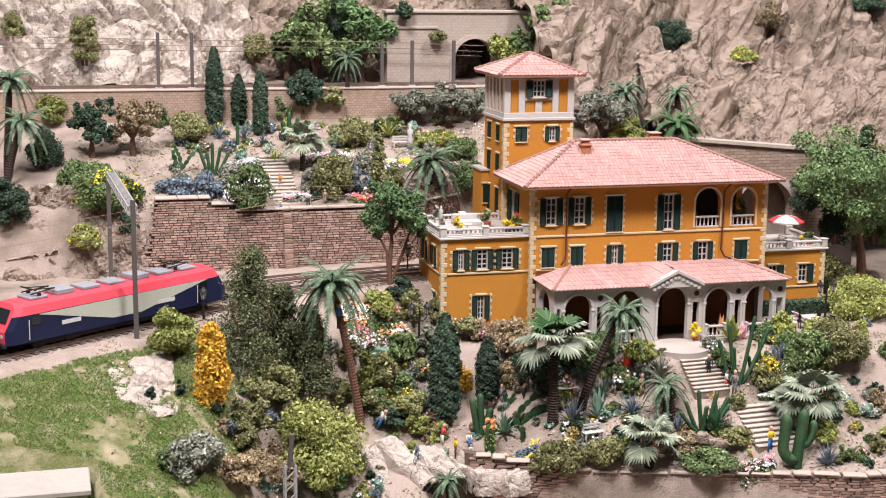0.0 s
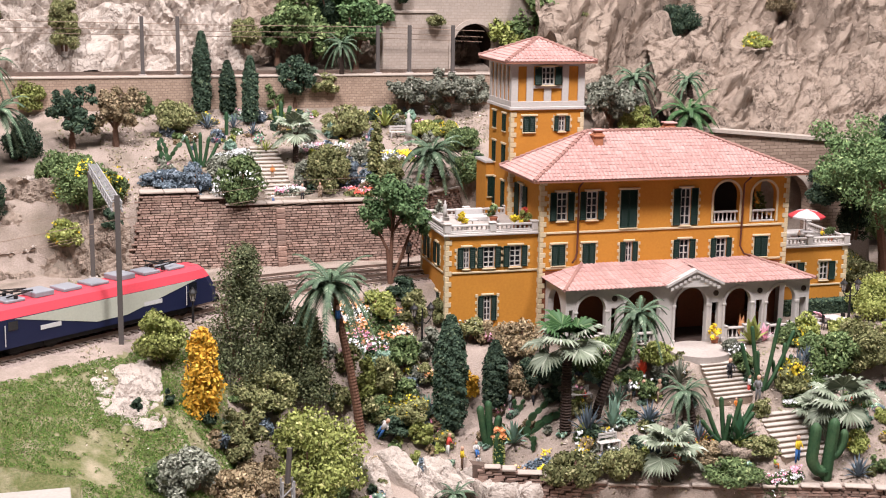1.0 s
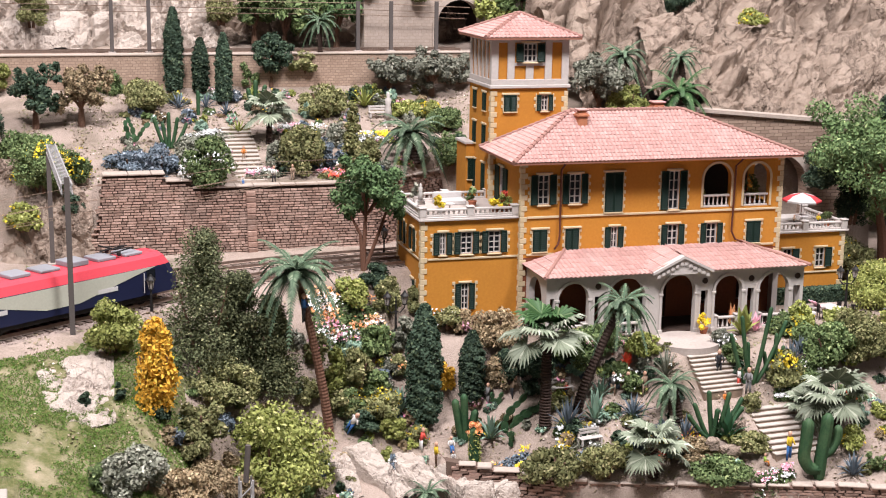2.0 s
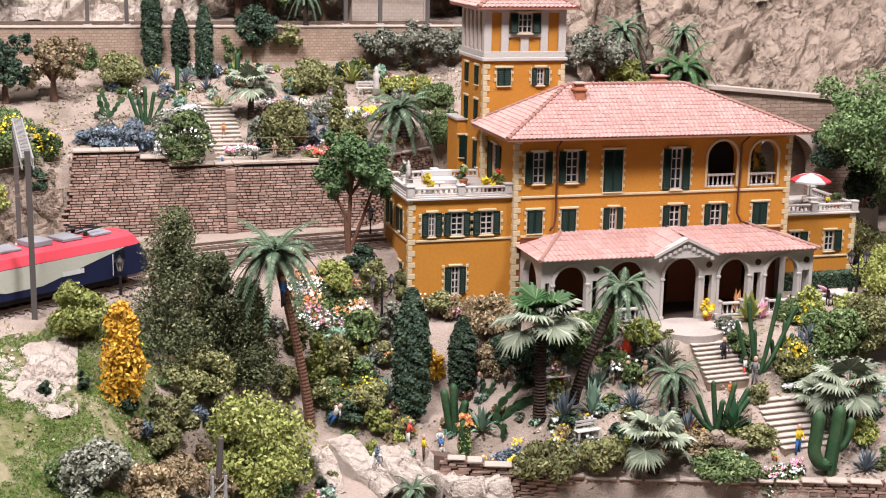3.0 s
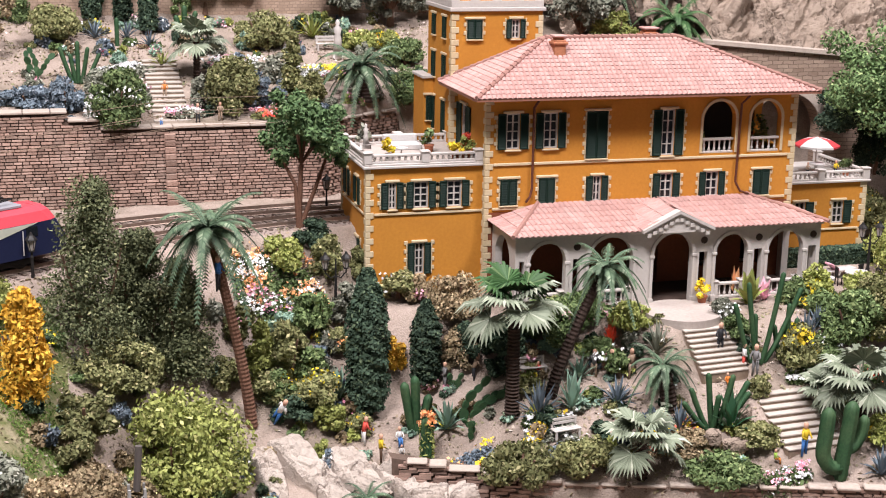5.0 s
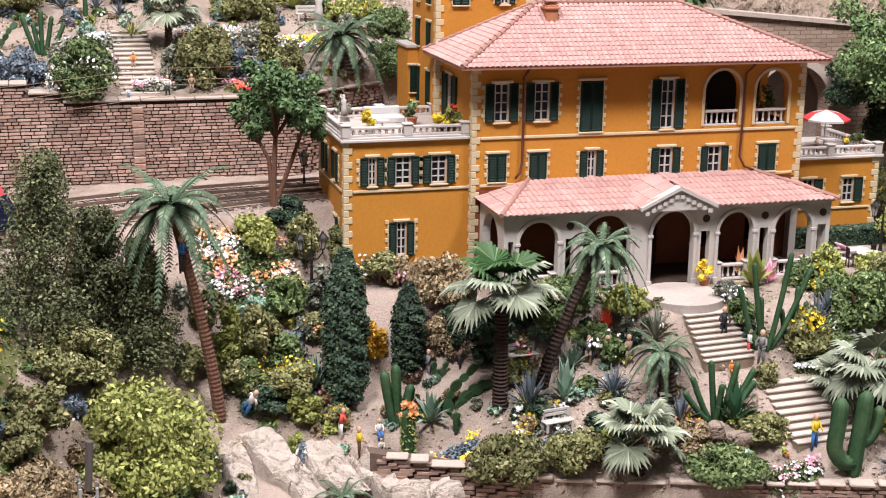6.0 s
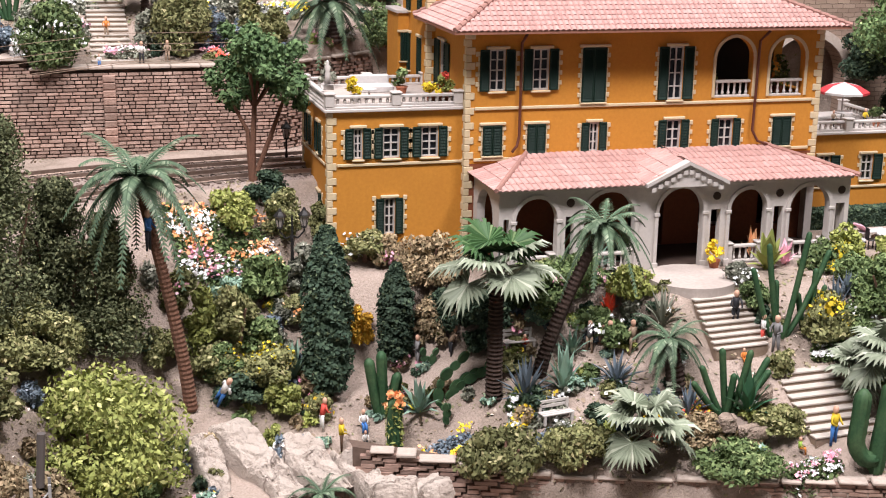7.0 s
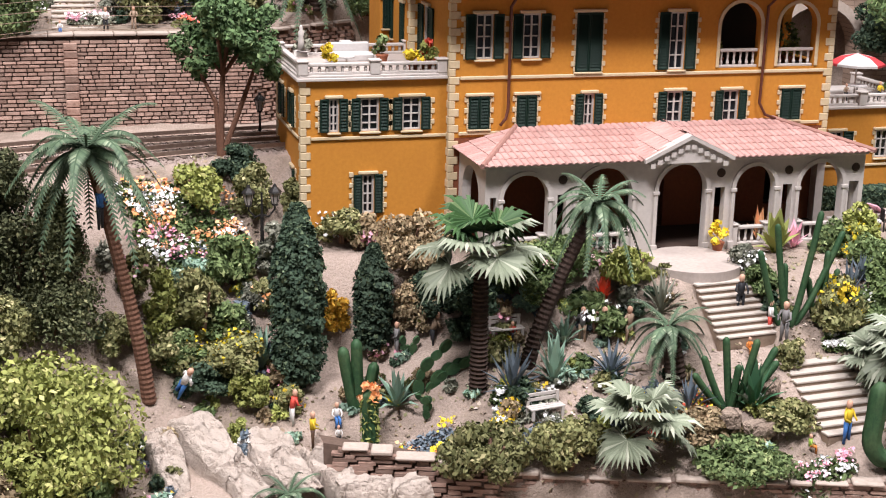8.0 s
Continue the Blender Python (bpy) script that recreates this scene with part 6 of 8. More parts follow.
bush(4.6, -5.1, 4.3, 2.2, G_MID, petals=F_PINK)
bush(7.1, -6.3, 2.9, 1.8, G_LIGHT, "lime green leafy plants by the terrace")
bush(5.1, -7.2, 3.2, 1.8, G_MID, petals=F_WHITE)
bush(2.6, -4.5, 2.2, 2.0, G_OLIVE)
bush(0.3, -7.6, 2.1, 1.1, G_OLIVE)
agave(6.2, -3.4, 1.84, 1.66, G_AGAVE, "rosette of pale green pointed agave leaves", 22, wide=0.16)
agave(8.2, -2.2, 1.35, 1.50, G_AGAVE, "rosette of pale green pointed agave leaves", 22, wide=0.16)
agave(7.7, -8.7, 1.60, 1.95, G_GREY, "grey-green rosette of spiky leaves", 26, wide=0.1)
agave(3.6, -7.3, 1.41, 1.41, G_AGAVE, "rosette of pale green pointed agave leaves", 22, wide=0.16)
bush(12.5, -7.4, 1.8, 1.5, G_GREY, petals=F_WHITE)
bush(12.6, -8.8, 1.8, 1.5, G_MID)
bush(19.0, -6.4, 2.2, 2.7, G_LIGHT, petals=F_YELLOW)
bush(15.6, -10.6, 3.2, 2.7, G_OLIVE, "shrub full of golden-yellow blossom", petals=F_YELLOW)
bush(17.0, -10.8, 2.5, 1.6, G_MID, petals=F_WHITE)
bush(19.2, -10.4, 4.3, 3.3, G_MID)
bush(21.2, -10.2, 4.0, 4.1, G_OLIVE)
bush(22.0, -6.9, 3.7, 2.3, G_LIGHT)
bush(17.6, -6.2, 2.2, 1.9, G_MID)
bush(18.5, -9.4, 2.5, 1.9, G_MID)
bush(12.4, -12.3, 1.7, 1.4, G_OLIVE)
bush(11.1, -14.6, 2.7, 1.4, G_OLIVE)
bush(7.7, -14.0, 2.7, 1.7, G_BROWN)
bush(16.9, -13.3, 1.7, 1.4, G_LIGHT)
bush(19.5, -12.7, 2.1, 2.2, G_MID, petals=F_RED)
bush(17.6, -16.4, 2.0, 1.7, G_LIGHT, petals=F_YELLOW)
bush(29.9, -0.3, 7.2, 3.9, G_LIGHT)
bush(21.6, -10.1, 5.2, 3.6, G_OLIVE)
bush(18.3, -8.2, 2.6, 1.8, G_MID, petals=F_YELLOW)
bush(-24.3, -16.0, 3.6, 1.9, G_BROWN, "low dry brownish shrub on the slope")
bush(-22.2, -13.6, 3.2, 1.6, G_BROWN, "low dry brownish shrub on the slope")
bush(-25.2, -15.4, 2.6, 1.8, G_OLIVE, "low olive shrub on the slope")
bush(-18.3, -11.5, 3.0, 2.2, G_MID, "green shrub under the rounded bush")
bush(-14.1, -5.6, 2.6, 1.9, G_OLIVE, "low olive shrub by the palm")
bush(-12.8, -6.2, 2.6, 1.7, G_DARK, "dark shrub behind the rocks")
bush(-11.5, -4.0, 2.2, 2.0, G_MID, "green shrub by the path")
bush(9.2, -14.7, 2.2, 1.1, G_BROWN, "low dry plant by the steps")
bush(-0.7, -5.5, 1.8, 1.1, G_DARK, "dark shrub behind the palm")
bush(-2.5, -4.0, 2.4, 1.9, G_BROWN, "reddish dry shrub behind the cypress")
# tree beside the villa and planting behind it
tree(-10.6, 3.6, 8.9, 5.5, G_TREE, "spreading green tree with a reddish leaning trunk", 0.4, z=3.9, ly=0.5, trunk=REDTRUNK, tr=0.17, clear=0.4, stems=3)
tree(34.8, 8.0, 13.6, 14.6, G_BRIGHT, "large bright green tree with a reddish forked trunk", -1.3, z=1.8, trunk=REDTRUNK, tr=0.4, clear=0.25)
bush(34.7, 13.0, 3.6, 9.1, G_DARK, "dark green conifer behind the villa", form="cone", z=3.9)
bush(39.8, 17.0, 3.2, 7.2, G_DARK, "dark green conifer behind the villa", form="cone", z=7.9)
bush(39.6, 14.0, 6.3, 7.6, G_MID, z=3.6)
bush(32.3, 13.5, 4.6, 4.2, G_DARK, z=7.2)
bush(31.7, 8.0, 5.0, 3.1, G_OLIVE, z=1.0, petals=F_YELLOW)
bush(41.2, 18.0, 3.2, 6.1, G_BROWN, z=9.5)
# upper terrace
cypress(-20.9, 33.0, 7.6, 1.6)
cypress(-18.6, 32.9, 5.0, 1.4)
cypress(-16.9, 30.4, 6.2, 1.4)
tree(-32.7, 25.6, 5.8, 4.1, G_DARK, "dark grey-green tree on the terrace", 0.0, clear=0.15)
tree(-29.1, 26.0, 5.4, 4.6, G_BROWN, "brownish dry tree on the terrace", 0.0, clear=0.2)
bush(-23.9, 29.0, 4.3, 3.5, G_OLIVE)
bush(-26.4, 33.4, 2.8, 2.7, G_MID)
bush(-36.0, 33.5, 3.3, 3.1, G_LIGHT)
bush(-36.8, 23.4, 3.5, 3.9, G_DARK, "dark green rounded garden shrub")
bush(-32.5, 14.4, 4.9, 4.8, G_MID, "bright green and yellow shrub", petals=F_YELLOW)
bush(-29.8, 15.1, 2.7, 3.2, G_MID, petals=F_YELLOW)
bush(-39.8, 13.9, 3.5, 4.9, G_DARK, "dark green rounded garden shrub")
bush(-34.5, 18.9, 3.2, 2.8, G_MID)
bush(-33.9, 12.9, 3.1, 2.3, G_LIGHT, petals=F_YELLOW)
bush(-30.4, 13.2, 1.8, 2.7, G_DARK)
date_palm(-39.9, 21.8, 8.3, 0.5, 0.2, 2.7, tr=0.3)
date_palm(-40.0, 19.4, 5.6, 1.5, 0.2, 2.8, tr=0.3)
pad_cactus(-25.6, 21.8, 2.48, 1.43, n=14)
column_cactus(-22.5, 21.3, [(0.00, 0.00, 2.78, 0.00), (-0.86, 0.20, 2.39, -0.29), (0.48, -0.20, 2.39, 0.19), (1.05, 0.10, 1.91, 0.38), (-0.38, 0.10, 1.91, -0.10)], 0.19)
column_cactus(-19.4, 28.0, [(0.00, 0.00, 2.02, 0.00)], 0.20)
agave(-20.9, 29.5, 1.53, 1.53, G_BLUE, "spiky blue-grey agave in the soil", 24, wide=0.1)
agave(-18.6, 29.4, 1.23, 1.43, G_BLUE, "spiky blue-grey agave in the soil", 24, wide=0.1)
agave(-17.1, 27.6, 1.32, 1.42, G_BLUE, "spiky blue-grey agave in the soil", 24, wide=0.1)
column_cactus(-14.4, 28.8, [(0.00, 0.00, 2.57, 0.00), (-0.41, 0.10, 1.85, -0.21), (0.51, 0.00, 2.16, 0.31)], 0.26)
fan_palm(-14.4, 21.6, 2.5, 2.4, n=11, tr=0.25)
agave(-16.6, 23.7, 1.78, 1.28, G_LIGHT, "yellow-green rosette of spiky leaves", 24, wide=0.12)
bush(-25.9, 17.0, 4.4, 1.8, G_BLUE, "low blue-grey shrub on the wall")
bush(-23.6, 16.2, 3.0, 2.6, G_BLUE, "low blue-grey shrub on the wall")
bush(-20.4, 14.0, 4.6, 4.0, G_MID, petals=F_WHITE)
bush(-21.1, 19.0, 2.8, 1.9, G_GREY)
bush(-18.9, 17.6, 2.3, 1.9, G_GREY, petals=F_PINK)
bush(-8.8, 27.3, 4.4, 3.4, G_OLIVE)
date_palm(-7.8, 33.6, 4.6, -0.0, 0.2, 1.9, tr=0.22)
agave(-4.7, 29.2, 2.21, 1.79, G_LIGHT, "yellow-green rosette of spiky leaves", 24, wide=0.12)
bush(-8.4, 17.3, 2.3, 5.2, G_OLIVE, "conical olive shrub on the terrace", form="cone")
date_palm(-3.4, 16.9, 2.4, -0.2, 0.2, 3.3, "thick-trunked dark feather palm", tr=0.5, fronds=30)
tree(-1.8, 32.1, 4.0, 4.6, G_GREY, "grey-green olive tree on the terrace", 0.0, clear=0.2)
tree(2.0, 31.4, 4.6, 5.1, G_GREY, "grey-green olive tree on the terrace", 0.0, clear=0.2)
bush(5.2, 33.5, 3.3, 3.1, G_GREY)
bush(-12.7, 15.9, 4.2, 4.1, G_OLIVE)
bush(-14.3, 16.6, 2.8, 2.9, G_GREY)
bush(-11.0, 16.3, 2.8, 2.9, G_BLUE)
bush(-7.4, 16.6, 2.4, 2.5, G_OLIVE)
bush(1.2, 23.8, 3.6, 2.1, G_MID)
bush(-1.5, 26.8, 3.1, 1.6, G_LIGHT, petals=F_ORANGE)
bush(0.6, 26.7, 2.6, 1.6, G_LIGHT, petals=F_YELLOW)
bush(-12.6, 26.2, 2.0, 1.6, G_GREY)
bush(-9.4, 33.6, 3.2, 2.2, G_OLIVE)
bush(-14.3, 33.5, 2.1, 2.7, G_MID)
bush(-0.0, 18.6, 3.5, 3.1, G_MID)
bush(-9.0, 20.5, 2.0, 2.5, G_GREY)
flower_patch(-11.6, 23.4, 4.5, 2, [F_WHITE, F_PINK], h=0.5, green=G_GREY)
flower_patch(-19.1, 22.6, 4.4, 2, [F_WHITE], h=0.5, green=G_GREY)
flower_patch(-9.9, 14.4, 3.7, 1.2, [F_PINK, F_RED], h=0.5, green=G_OLIVE)
flower_patch(-6.1, 21.6, 4.0, 2, [F_YELLOW, F_WHITE], h=0.5, green=G_GREY)
flower_patch(-15.9, 15.0, 2.8, 1, [F_WHITE, F_PINK], h=0.5, green=G_GREY)
tree(-12.3, 33.5, 4.8, 4.3, G_DARK, "dark green tree on the upper terrace", 0.0, clear=0.1)
# hillside above the upper line
tree(-9.9, 40.0, 10.6, 7.2, G_MID, "tall green tree on the hillside", 0.0, z=16.6, clear=0.08, leaf=0.26)
tree(-5.1, 39.5, 10.6, 6.2, G_TREE, "tall green tree on the hillside", 0.0, z=16.6, clear=0.08, leaf=0.26)
tree(-12.6, 41.0, 7.2, 3.9, G_MID, "green tree on the hillside", 0.0, z=17.7, clear=0.08, leaf=0.26)
tree(13.4, 38.0, 8.0, 6.9, G_MID, "green tree beside the tunnel", 0.0, z=18.1, clear=0.08, leaf=0.26)
tree(9.6, 37.6, 3.4, 4.0, G_LIGHT, "light green tree beside the tunnel", 0.0, z=18.8, clear=0.08, leaf=0.24)
tree(16.6, 36.0, 2.8, 2.3, G_OLIVE, "olive tree on the rocks", 0.0, z=21.1, clear=0.1)
bush(-32.6, 40.0, 3.4, 6.0, G_OLIVE, z=19.2)
bush(-15.8, 40.0, 3.3, 3.4, G_OLIVE, z=19.4)
bush(-7.1, 42.0, 5.1, 5.2, G_DARK, z=21.5)
bush(-1.3, 37.5, 2.2, 2.0, G_DARK, z=23.8)
bush(2.3, 37.4, 2.2, 1.3, G_OLIVE, z=21.7)
bush(-39.2, 44.0, 2.7, 3.3, G_OLIVE, z=21.5)
tree(12.5, 17.0, 5.3, 5.8, G_GREY, "grey-green olive tree behind the villa", 0.0, z=13.2, clear=0.1)
bush(14.6, 16.0, 3.7, 3.3, G_LIGHT, z=13.3)
date_palm(17.3, 18.0, 4.0, -2.3, 0.2, 2.5, tr=0.25, z=14.1)
date_palm(21.4, 20.0, 1.8, -0.2, 0.2, 2.0, tr=0.25, z=15.9)
date_palm(20.0, 16.5, 1.0, -0.3, 0.2, 3.3, "low bright green feather palm", tr=0.35, mat=G_FANG, z=14.1)
bush(25.9, 33.0, 5.1, 3.5, G_DARK, z=20.9)
bush(31.5, 27.0, 3.3, 1.7, G_LIGHT, z=20.1, petals=F_YELLOW)
bush(37.6, 34.0, 3.5, 3.6, G_BROWN, z=22.9)
bush(22.0, 40.0, 3.6, 3.7, G_DARK, z=23.9)
bush(50.3, 36.0, 5.5, 2.5, G_DARK, z=24.8)


def fill_planting(x0, x1, y0, y1, n, seed, free):
    """Small mixed plants strewn over a stretch of the garden, leaving free what free() names."""
    r = random.Random(seed)
    kinds = [G_OLIVE, G_MID, G_GREY, G_BROWN, G_LIGHT, G_BLUE, G_DARK, G_AGAVE]
    words = ["low olive-green garden plant", "low mid-green garden plant", "low grey-green garden plant", "low dry brownish garden plant", "low light green garden plant", "low blue-grey garden plant", "low dark green garden plant", "low pale green garden plant"]
    petals = [None, None, None, None, F_WHITE, F_YELLOW, F_PINK, None]
    for _ in range(n):
        x, y = r.uniform(x0, x1), r.uniform(y0, y1)
        k, q, w, h = r.randrange(8), r.randrange(8), r.uniform(0.6, 1.5), r.uniform(0.45, 1.1)
        if not free(x, y):
            bush(x, y, w, w * h, kinds[k], words[k], leaf=0.13, petals=petals[q], name="garden_plant", category="plant")


def undergrowth(label, x, y, *fill):
    """A stretch of small plants that nobody would count, under one base."""
    known = set(bpy.data.objects)
    fill_planting(*fill)
    top = thing("undergrowth", x, y, ground_z(x, y), 0, label, "undergrowth", "", "stuff")
    for ob in [o for o in bpy.data.objects if o not in known and o is not top and o.parent is None]:
        ob.name = "clump"
        for key in ("label", "category", "group"):
            del ob[key]
        ob.matrix_basis = top.matrix_basis.inverted() @ ob.matrix_basis
        ob.parent = top


def garden_free(x, y):
    v = y + garden_shift(x)
    sand = (-9 < x < -1 and -12.6 < v < -9.6) or (-3 < x < 7 and -8.3 < v < -6.2) or (v < -12.6) or (v > -3.0)
    steps_ = (9.2 < x < 12.8 and y > -10.6) or (11.2 < x < 16.2 and y < -10)
    return sand or steps_


fill_planting(-13, 24, -20, -4, 330, 3, garden_free)
undergrowth("mixed low plants between the shrubs of the upper terrace", -12, 22, -26, 2, 14.5, 33, 170, 4, lambda x, y: abs(x + 16.7) < 1.7 and y < 25 or (x > -2 and y < 20))
fill_planting(-24, -9.5, -9, 3, 45, 5, lambda x, y: (y - track_y(x)) > -4)
undergrowth("dry scrub on the slope below the railway", -20, -12, -27, -14.5, -17, -8.5, 70, 8, lambda x, y: False)
fill_planting(-13.5, -9, -6.5, -1, 30, 9, lambda x, y: False)
fill_planting(-8, 8, -13, -6, 60, 10, garden_free)
fill_planting(20, 34, -14, -3, 60, 6, lambda x, y: y + garden_shift(x) < -12.5 or (x < 26 and y > -5.5))



# ---- steps, terrace and paths ----
s = Shape()
n = 40
poly = [(10.3 + 2.3 * math.cos(2 * math.pi * k / n), -6.3 + 2.3 * math.sin(2 * math.pi * k / n)) for k in range(n)]
s.add([(x, y, GZ - 0.6) for x, y in poly] + [(x, y, GZ + 0.06) for x, y in poly],
      [tuple(range(n, 2 * n))] + [(i, (i + 1) % n, (i + 1) % n + n, i + n) for i in range(n)])
whole("terrace", s, PAVE, "round pale paved terrace before the portico", "terrace", "structure")
stairs("steps_upper", 10.8, -8.3, 0.1, 11.05, -10.8, -1.95, 9, 2.9, "upper flight of pale garden steps")
stairs("steps_lower", 13.8, -12.1, -2.6, 14.1, -15.9, -4.75, 9, 3.6, "lower flight of pale garden steps")
stairs("steps_terrace", -16.8, 24.5, 12.1, -16.9, 14.4, 9.1, 14, 2.3, "pale stone steps on the upper terrace")
boulder(15.9, -13.4, -2.9, 0.9, 1.6, 0.9, 20, 0, ROCK, "brown rock beside the garden steps", 2.0)
boulder(11.0, -13.2, -3.6, 1.2, 1.0, 0.8, 50, 0, ROCK, "brown rock beside the garden steps", 3.0)
boulder(9.6, -15.0, -4.6, 1.4, 1.0, 0.7, 10, 0, ROCK, "brown rock beside the garden steps", 4.0)
boulder(8.6, -14.4, -4.3, 1.0, 0.9, 0.8, 70, 0, ROCK, "brown rock beside the garden steps", 5.0)
# rocks below the palm
slab((-15.1, -7.5, -5.2), (-14.3, -11.2, -7.5), 1.5, 0.60, 3.0)
slab((-13.8, -6.9, -5.0), (-11.3, -12.0, -7.5), 2.1, 0.75, 7.0)
slab((-10.8, -7.0, -6.2), (-9.3, -12.4, -7.1), 2.2, 0.70, 11.0)
slab((-8.4, -8.2, -6.8), (-7.7, -12.8, -6.8), 1.7, 0.60, 15.0, "broken pale rock at the end of the garden wall")
boulder(-7.2, -13.4, -6.8, 2.6, 1.6, 2.0, 0, -10, seed=6.5)
boulder(-5.5, -13.8, -6.8, 2.2, 1.5, 1.8, 20, -10, seed=8.5)

# grass on the slope
g = np.random.default_rng(21)
gx, gy = g.uniform(-46, -25, 150000), g.uniform(-28, 0, 150000)
keep = np.array([ground_slot(a, b) == 1 and rough_noise(a, b, 0.28, 3) + 0.5 * rough_noise(a, b, 1.1, 5) + 0.35 * rough_noise(a, b, 3.0, 6) > -0.16 for a, b in zip(gx, gy)])
gx, gy = gx[keep], gy[keep]
gp = np.stack([gx, gy, [ground_z(a, b) + 0.22 * rough_noise(a, b, 0.35) + 0.1 for a, b in zip(gx, gy)]], 1)
tagged(part("grass", leaf_mesh("grass", leaves(gp, np.stack([g.normal(0, 1, len(gx)), g.normal(0, 1, len(gx)), np.full(len(gx), 0.1)], 1), 0.075, 0.3, gen=g), G_GRASS), None), "short bright green grass on the slope", "grass", "", "stuff")
# fallen scatter over the soil
g = np.random.default_rng(22)
gx, gy = g.uniform(-34, 32, 42000), g.uniform(-20, 33, 42000)
ok = (((gx < -9) | (gx > 30) | (gy < -6)) | (gy > 14)) & (np.abs((gy - (-7.6 + (gx + 39) * 0.545) - 2.8)) > 6.5)
thin = np.array([rough_noise(a, b, 0.4, 9) > -0.15 for a, b in zip(gx, gy)])
gx, gy = gx[ok & thin], gy[ok & thin]
gp = np.stack([gx, gy, [ground_z(a, b) + 0.22 * rough_noise(a, b, 0.35) + 0.08 * rough_noise(a, b, 1.3, 4) + 0.04 for a, b in zip(gx, gy)]], 1)
tagged(part("ground_litter", leaf_mesh("ground_litter", leaves(gp, np.tile((0, 0, 1.0), (len(gx), 1)), 0.10, 0.7, gen=g), foliage("litter", (0.20, 0.155, 0.10), (0.11, 0.12, 0.05), (0.42, 0.36, 0.28))), None), "low tufts and dry litter on the garden soil", "litter", "", "stuff")


# ---- railway: train, masts, wires ----
RED = plain("train_red", (0.66, 0.07, 0.095), 0.4)
TWHITE = plain("train_white", (0.62, 0.60, 0.60), 0.4)
TGREY = plain("train_grey", (0.30, 0.30, 0.33), 0.4)
TDARK = plain("train_underframe", (0.02, 0.018, 0.018), 0.7)


def on_track(x_front, length):
    """The place and turn of a vehicle whose front stands at x_front on the near line."""
    xb = x_front
    while math.hypot(x_front - xb, track_y(x_front) - track_y(xb)) < length:
        xb -= 0.02
    return xb, track_y(xb), math.degrees(math.atan2(track_y(x_front) - track_y(xb), x_front - xb))


def coach(x_front, length=27.6, number=False):
    """A passenger coach whose front stands at x_front on the near line."""
    xb, yb, turn = on_track(x_front, length)
    top = thing("railway_coach", xb, yb, 4.4, turn, "red-roofed white and grey railway passenger coach", "train", "train coaches")
    w = 1.4
    prof = [(-w, 0.65), (-w, 2.6), (-w + 0.12, 2.9), (-w + 0.45, 3.14), (-0.6, 3.26), (0.6, 3.26), (w - 0.45, 3.14), (w - 0.12, 2.9), (w, 2.6), (w, 0.65)]
    s = Shape()
    n = len(prof)
    s.add([(x, y, z) for x in (0.0, length) for y, z in prof], [tuple(range(n))[::-1], tuple(range(n, 2 * n))] + [(i, i + 1, i + 1 + n, i + n) for i in range(n - 1)] + [(n - 1, 0, n, 2 * n - 1)])
    s.s = [2, 2] + [0, 1, 1, 1, 1, 1, 1, 1, 0] + [2]
    s.f = [q[::-1] for q in s.f]
    part("body", s, [TWHITE, RED, TGREY], top, "white and grey body with a red roof")
    for sg in (-1, 1):
        b = Shape()
        b.box(0.1, length - 0.1, w * sg - 0.012, w * sg + 0.012, 1.42, 2.4)
        part("window_band", b, TGREY, top, "grey window band")
        b = Shape()
        b.box(0.05, length - 0.05, w * sg - 0.02, w * sg + 0.02, 0.68, 0.86)
        part("red_stripe", b, RED, top, "red sill stripe")
        for k in range(12):
            x = 2.3 + k * 1.98
            b = Shape()
            b.box(x, x + 1.25, w * sg - 0.028, w * sg + 0.028, 1.56, 2.24, 0.01)
            part("window", b, GLASS, top, "dark coach window")
        for x in (0.7, length - 1.5):
            b = Shape()
            b.box(x, x + 0.8, w * sg - 0.025, w * sg + 0.025, 0.85, 2.5, 0.01)
            part("door", b, TGREY, top, "grey coach door")
    for k in range(5):
        b = Shape()
        b.box(0.2, length - 0.2, -1.0 + k * 0.5 - 0.03, -1.0 + k * 0.5 + 0.03, 3.22, 3.29)
        part("roof_rib", b, RED, top)
    b = Shape()
    b.box(0.3, length - 0.3, -1.2, 1.2, 0.3, 0.65)
    b.box(8, 12, -1.3, 1.3, 0.1, 0.35)
    b.box(14, 18, -1.3, 1.3, 0.12, 0.35)
    part("underframe", b, TDARK, top, "black underframe")
    for x in (4.0, length - 4.0):
        b = Shape()
        b.box(x - 1.8, x + 1.8, -1.2, 1.2, 0.2, 0.5)
        bg = part("bogie", b, TDARK, top)
        for dx in (-1.4, 1.4):
            for y in (-0.85, 0.85):
                c = Shape()
                c.tube([(x + dx, y - 0.1, 0.42), (x + dx, y + 0.1, 0.42)], 0.5, 14)
                part("wheel", c, TDARK, bg)
    b = Shape()
    b.box(-0.55, 0.0, -0.9, 0.9, 0.8, 2.8, 0.08)
    part("gangway", b, TDARK, top, "black rubber gangway")
    if number:
        cu = bpy.data.curves.new("class_number", "FONT")
        cu.body, cu.size, cu.extrude = "2", 0.011, 0.0001
        tmp = bpy.data.objects.new("class_number", cu)
        me = bpy.data.meshes.new_from_object(tmp)
        bpy.data.objects.remove(tmp)
        me.materials.append(TWHITE)
        for kx in (16.0,):
            ob = new("class_number", me)
            ob.parent = top
            ob.matrix_basis = pose(kx * K, (-w - 0.05) * K, 1.6 * K, 90, 0, 0)
            ob["label"] = "white figure 2"
    return top


coach(-40.9, number=True)
NAVY = plain("engine_navy", (0.016, 0.02, 0.055), 0.35)
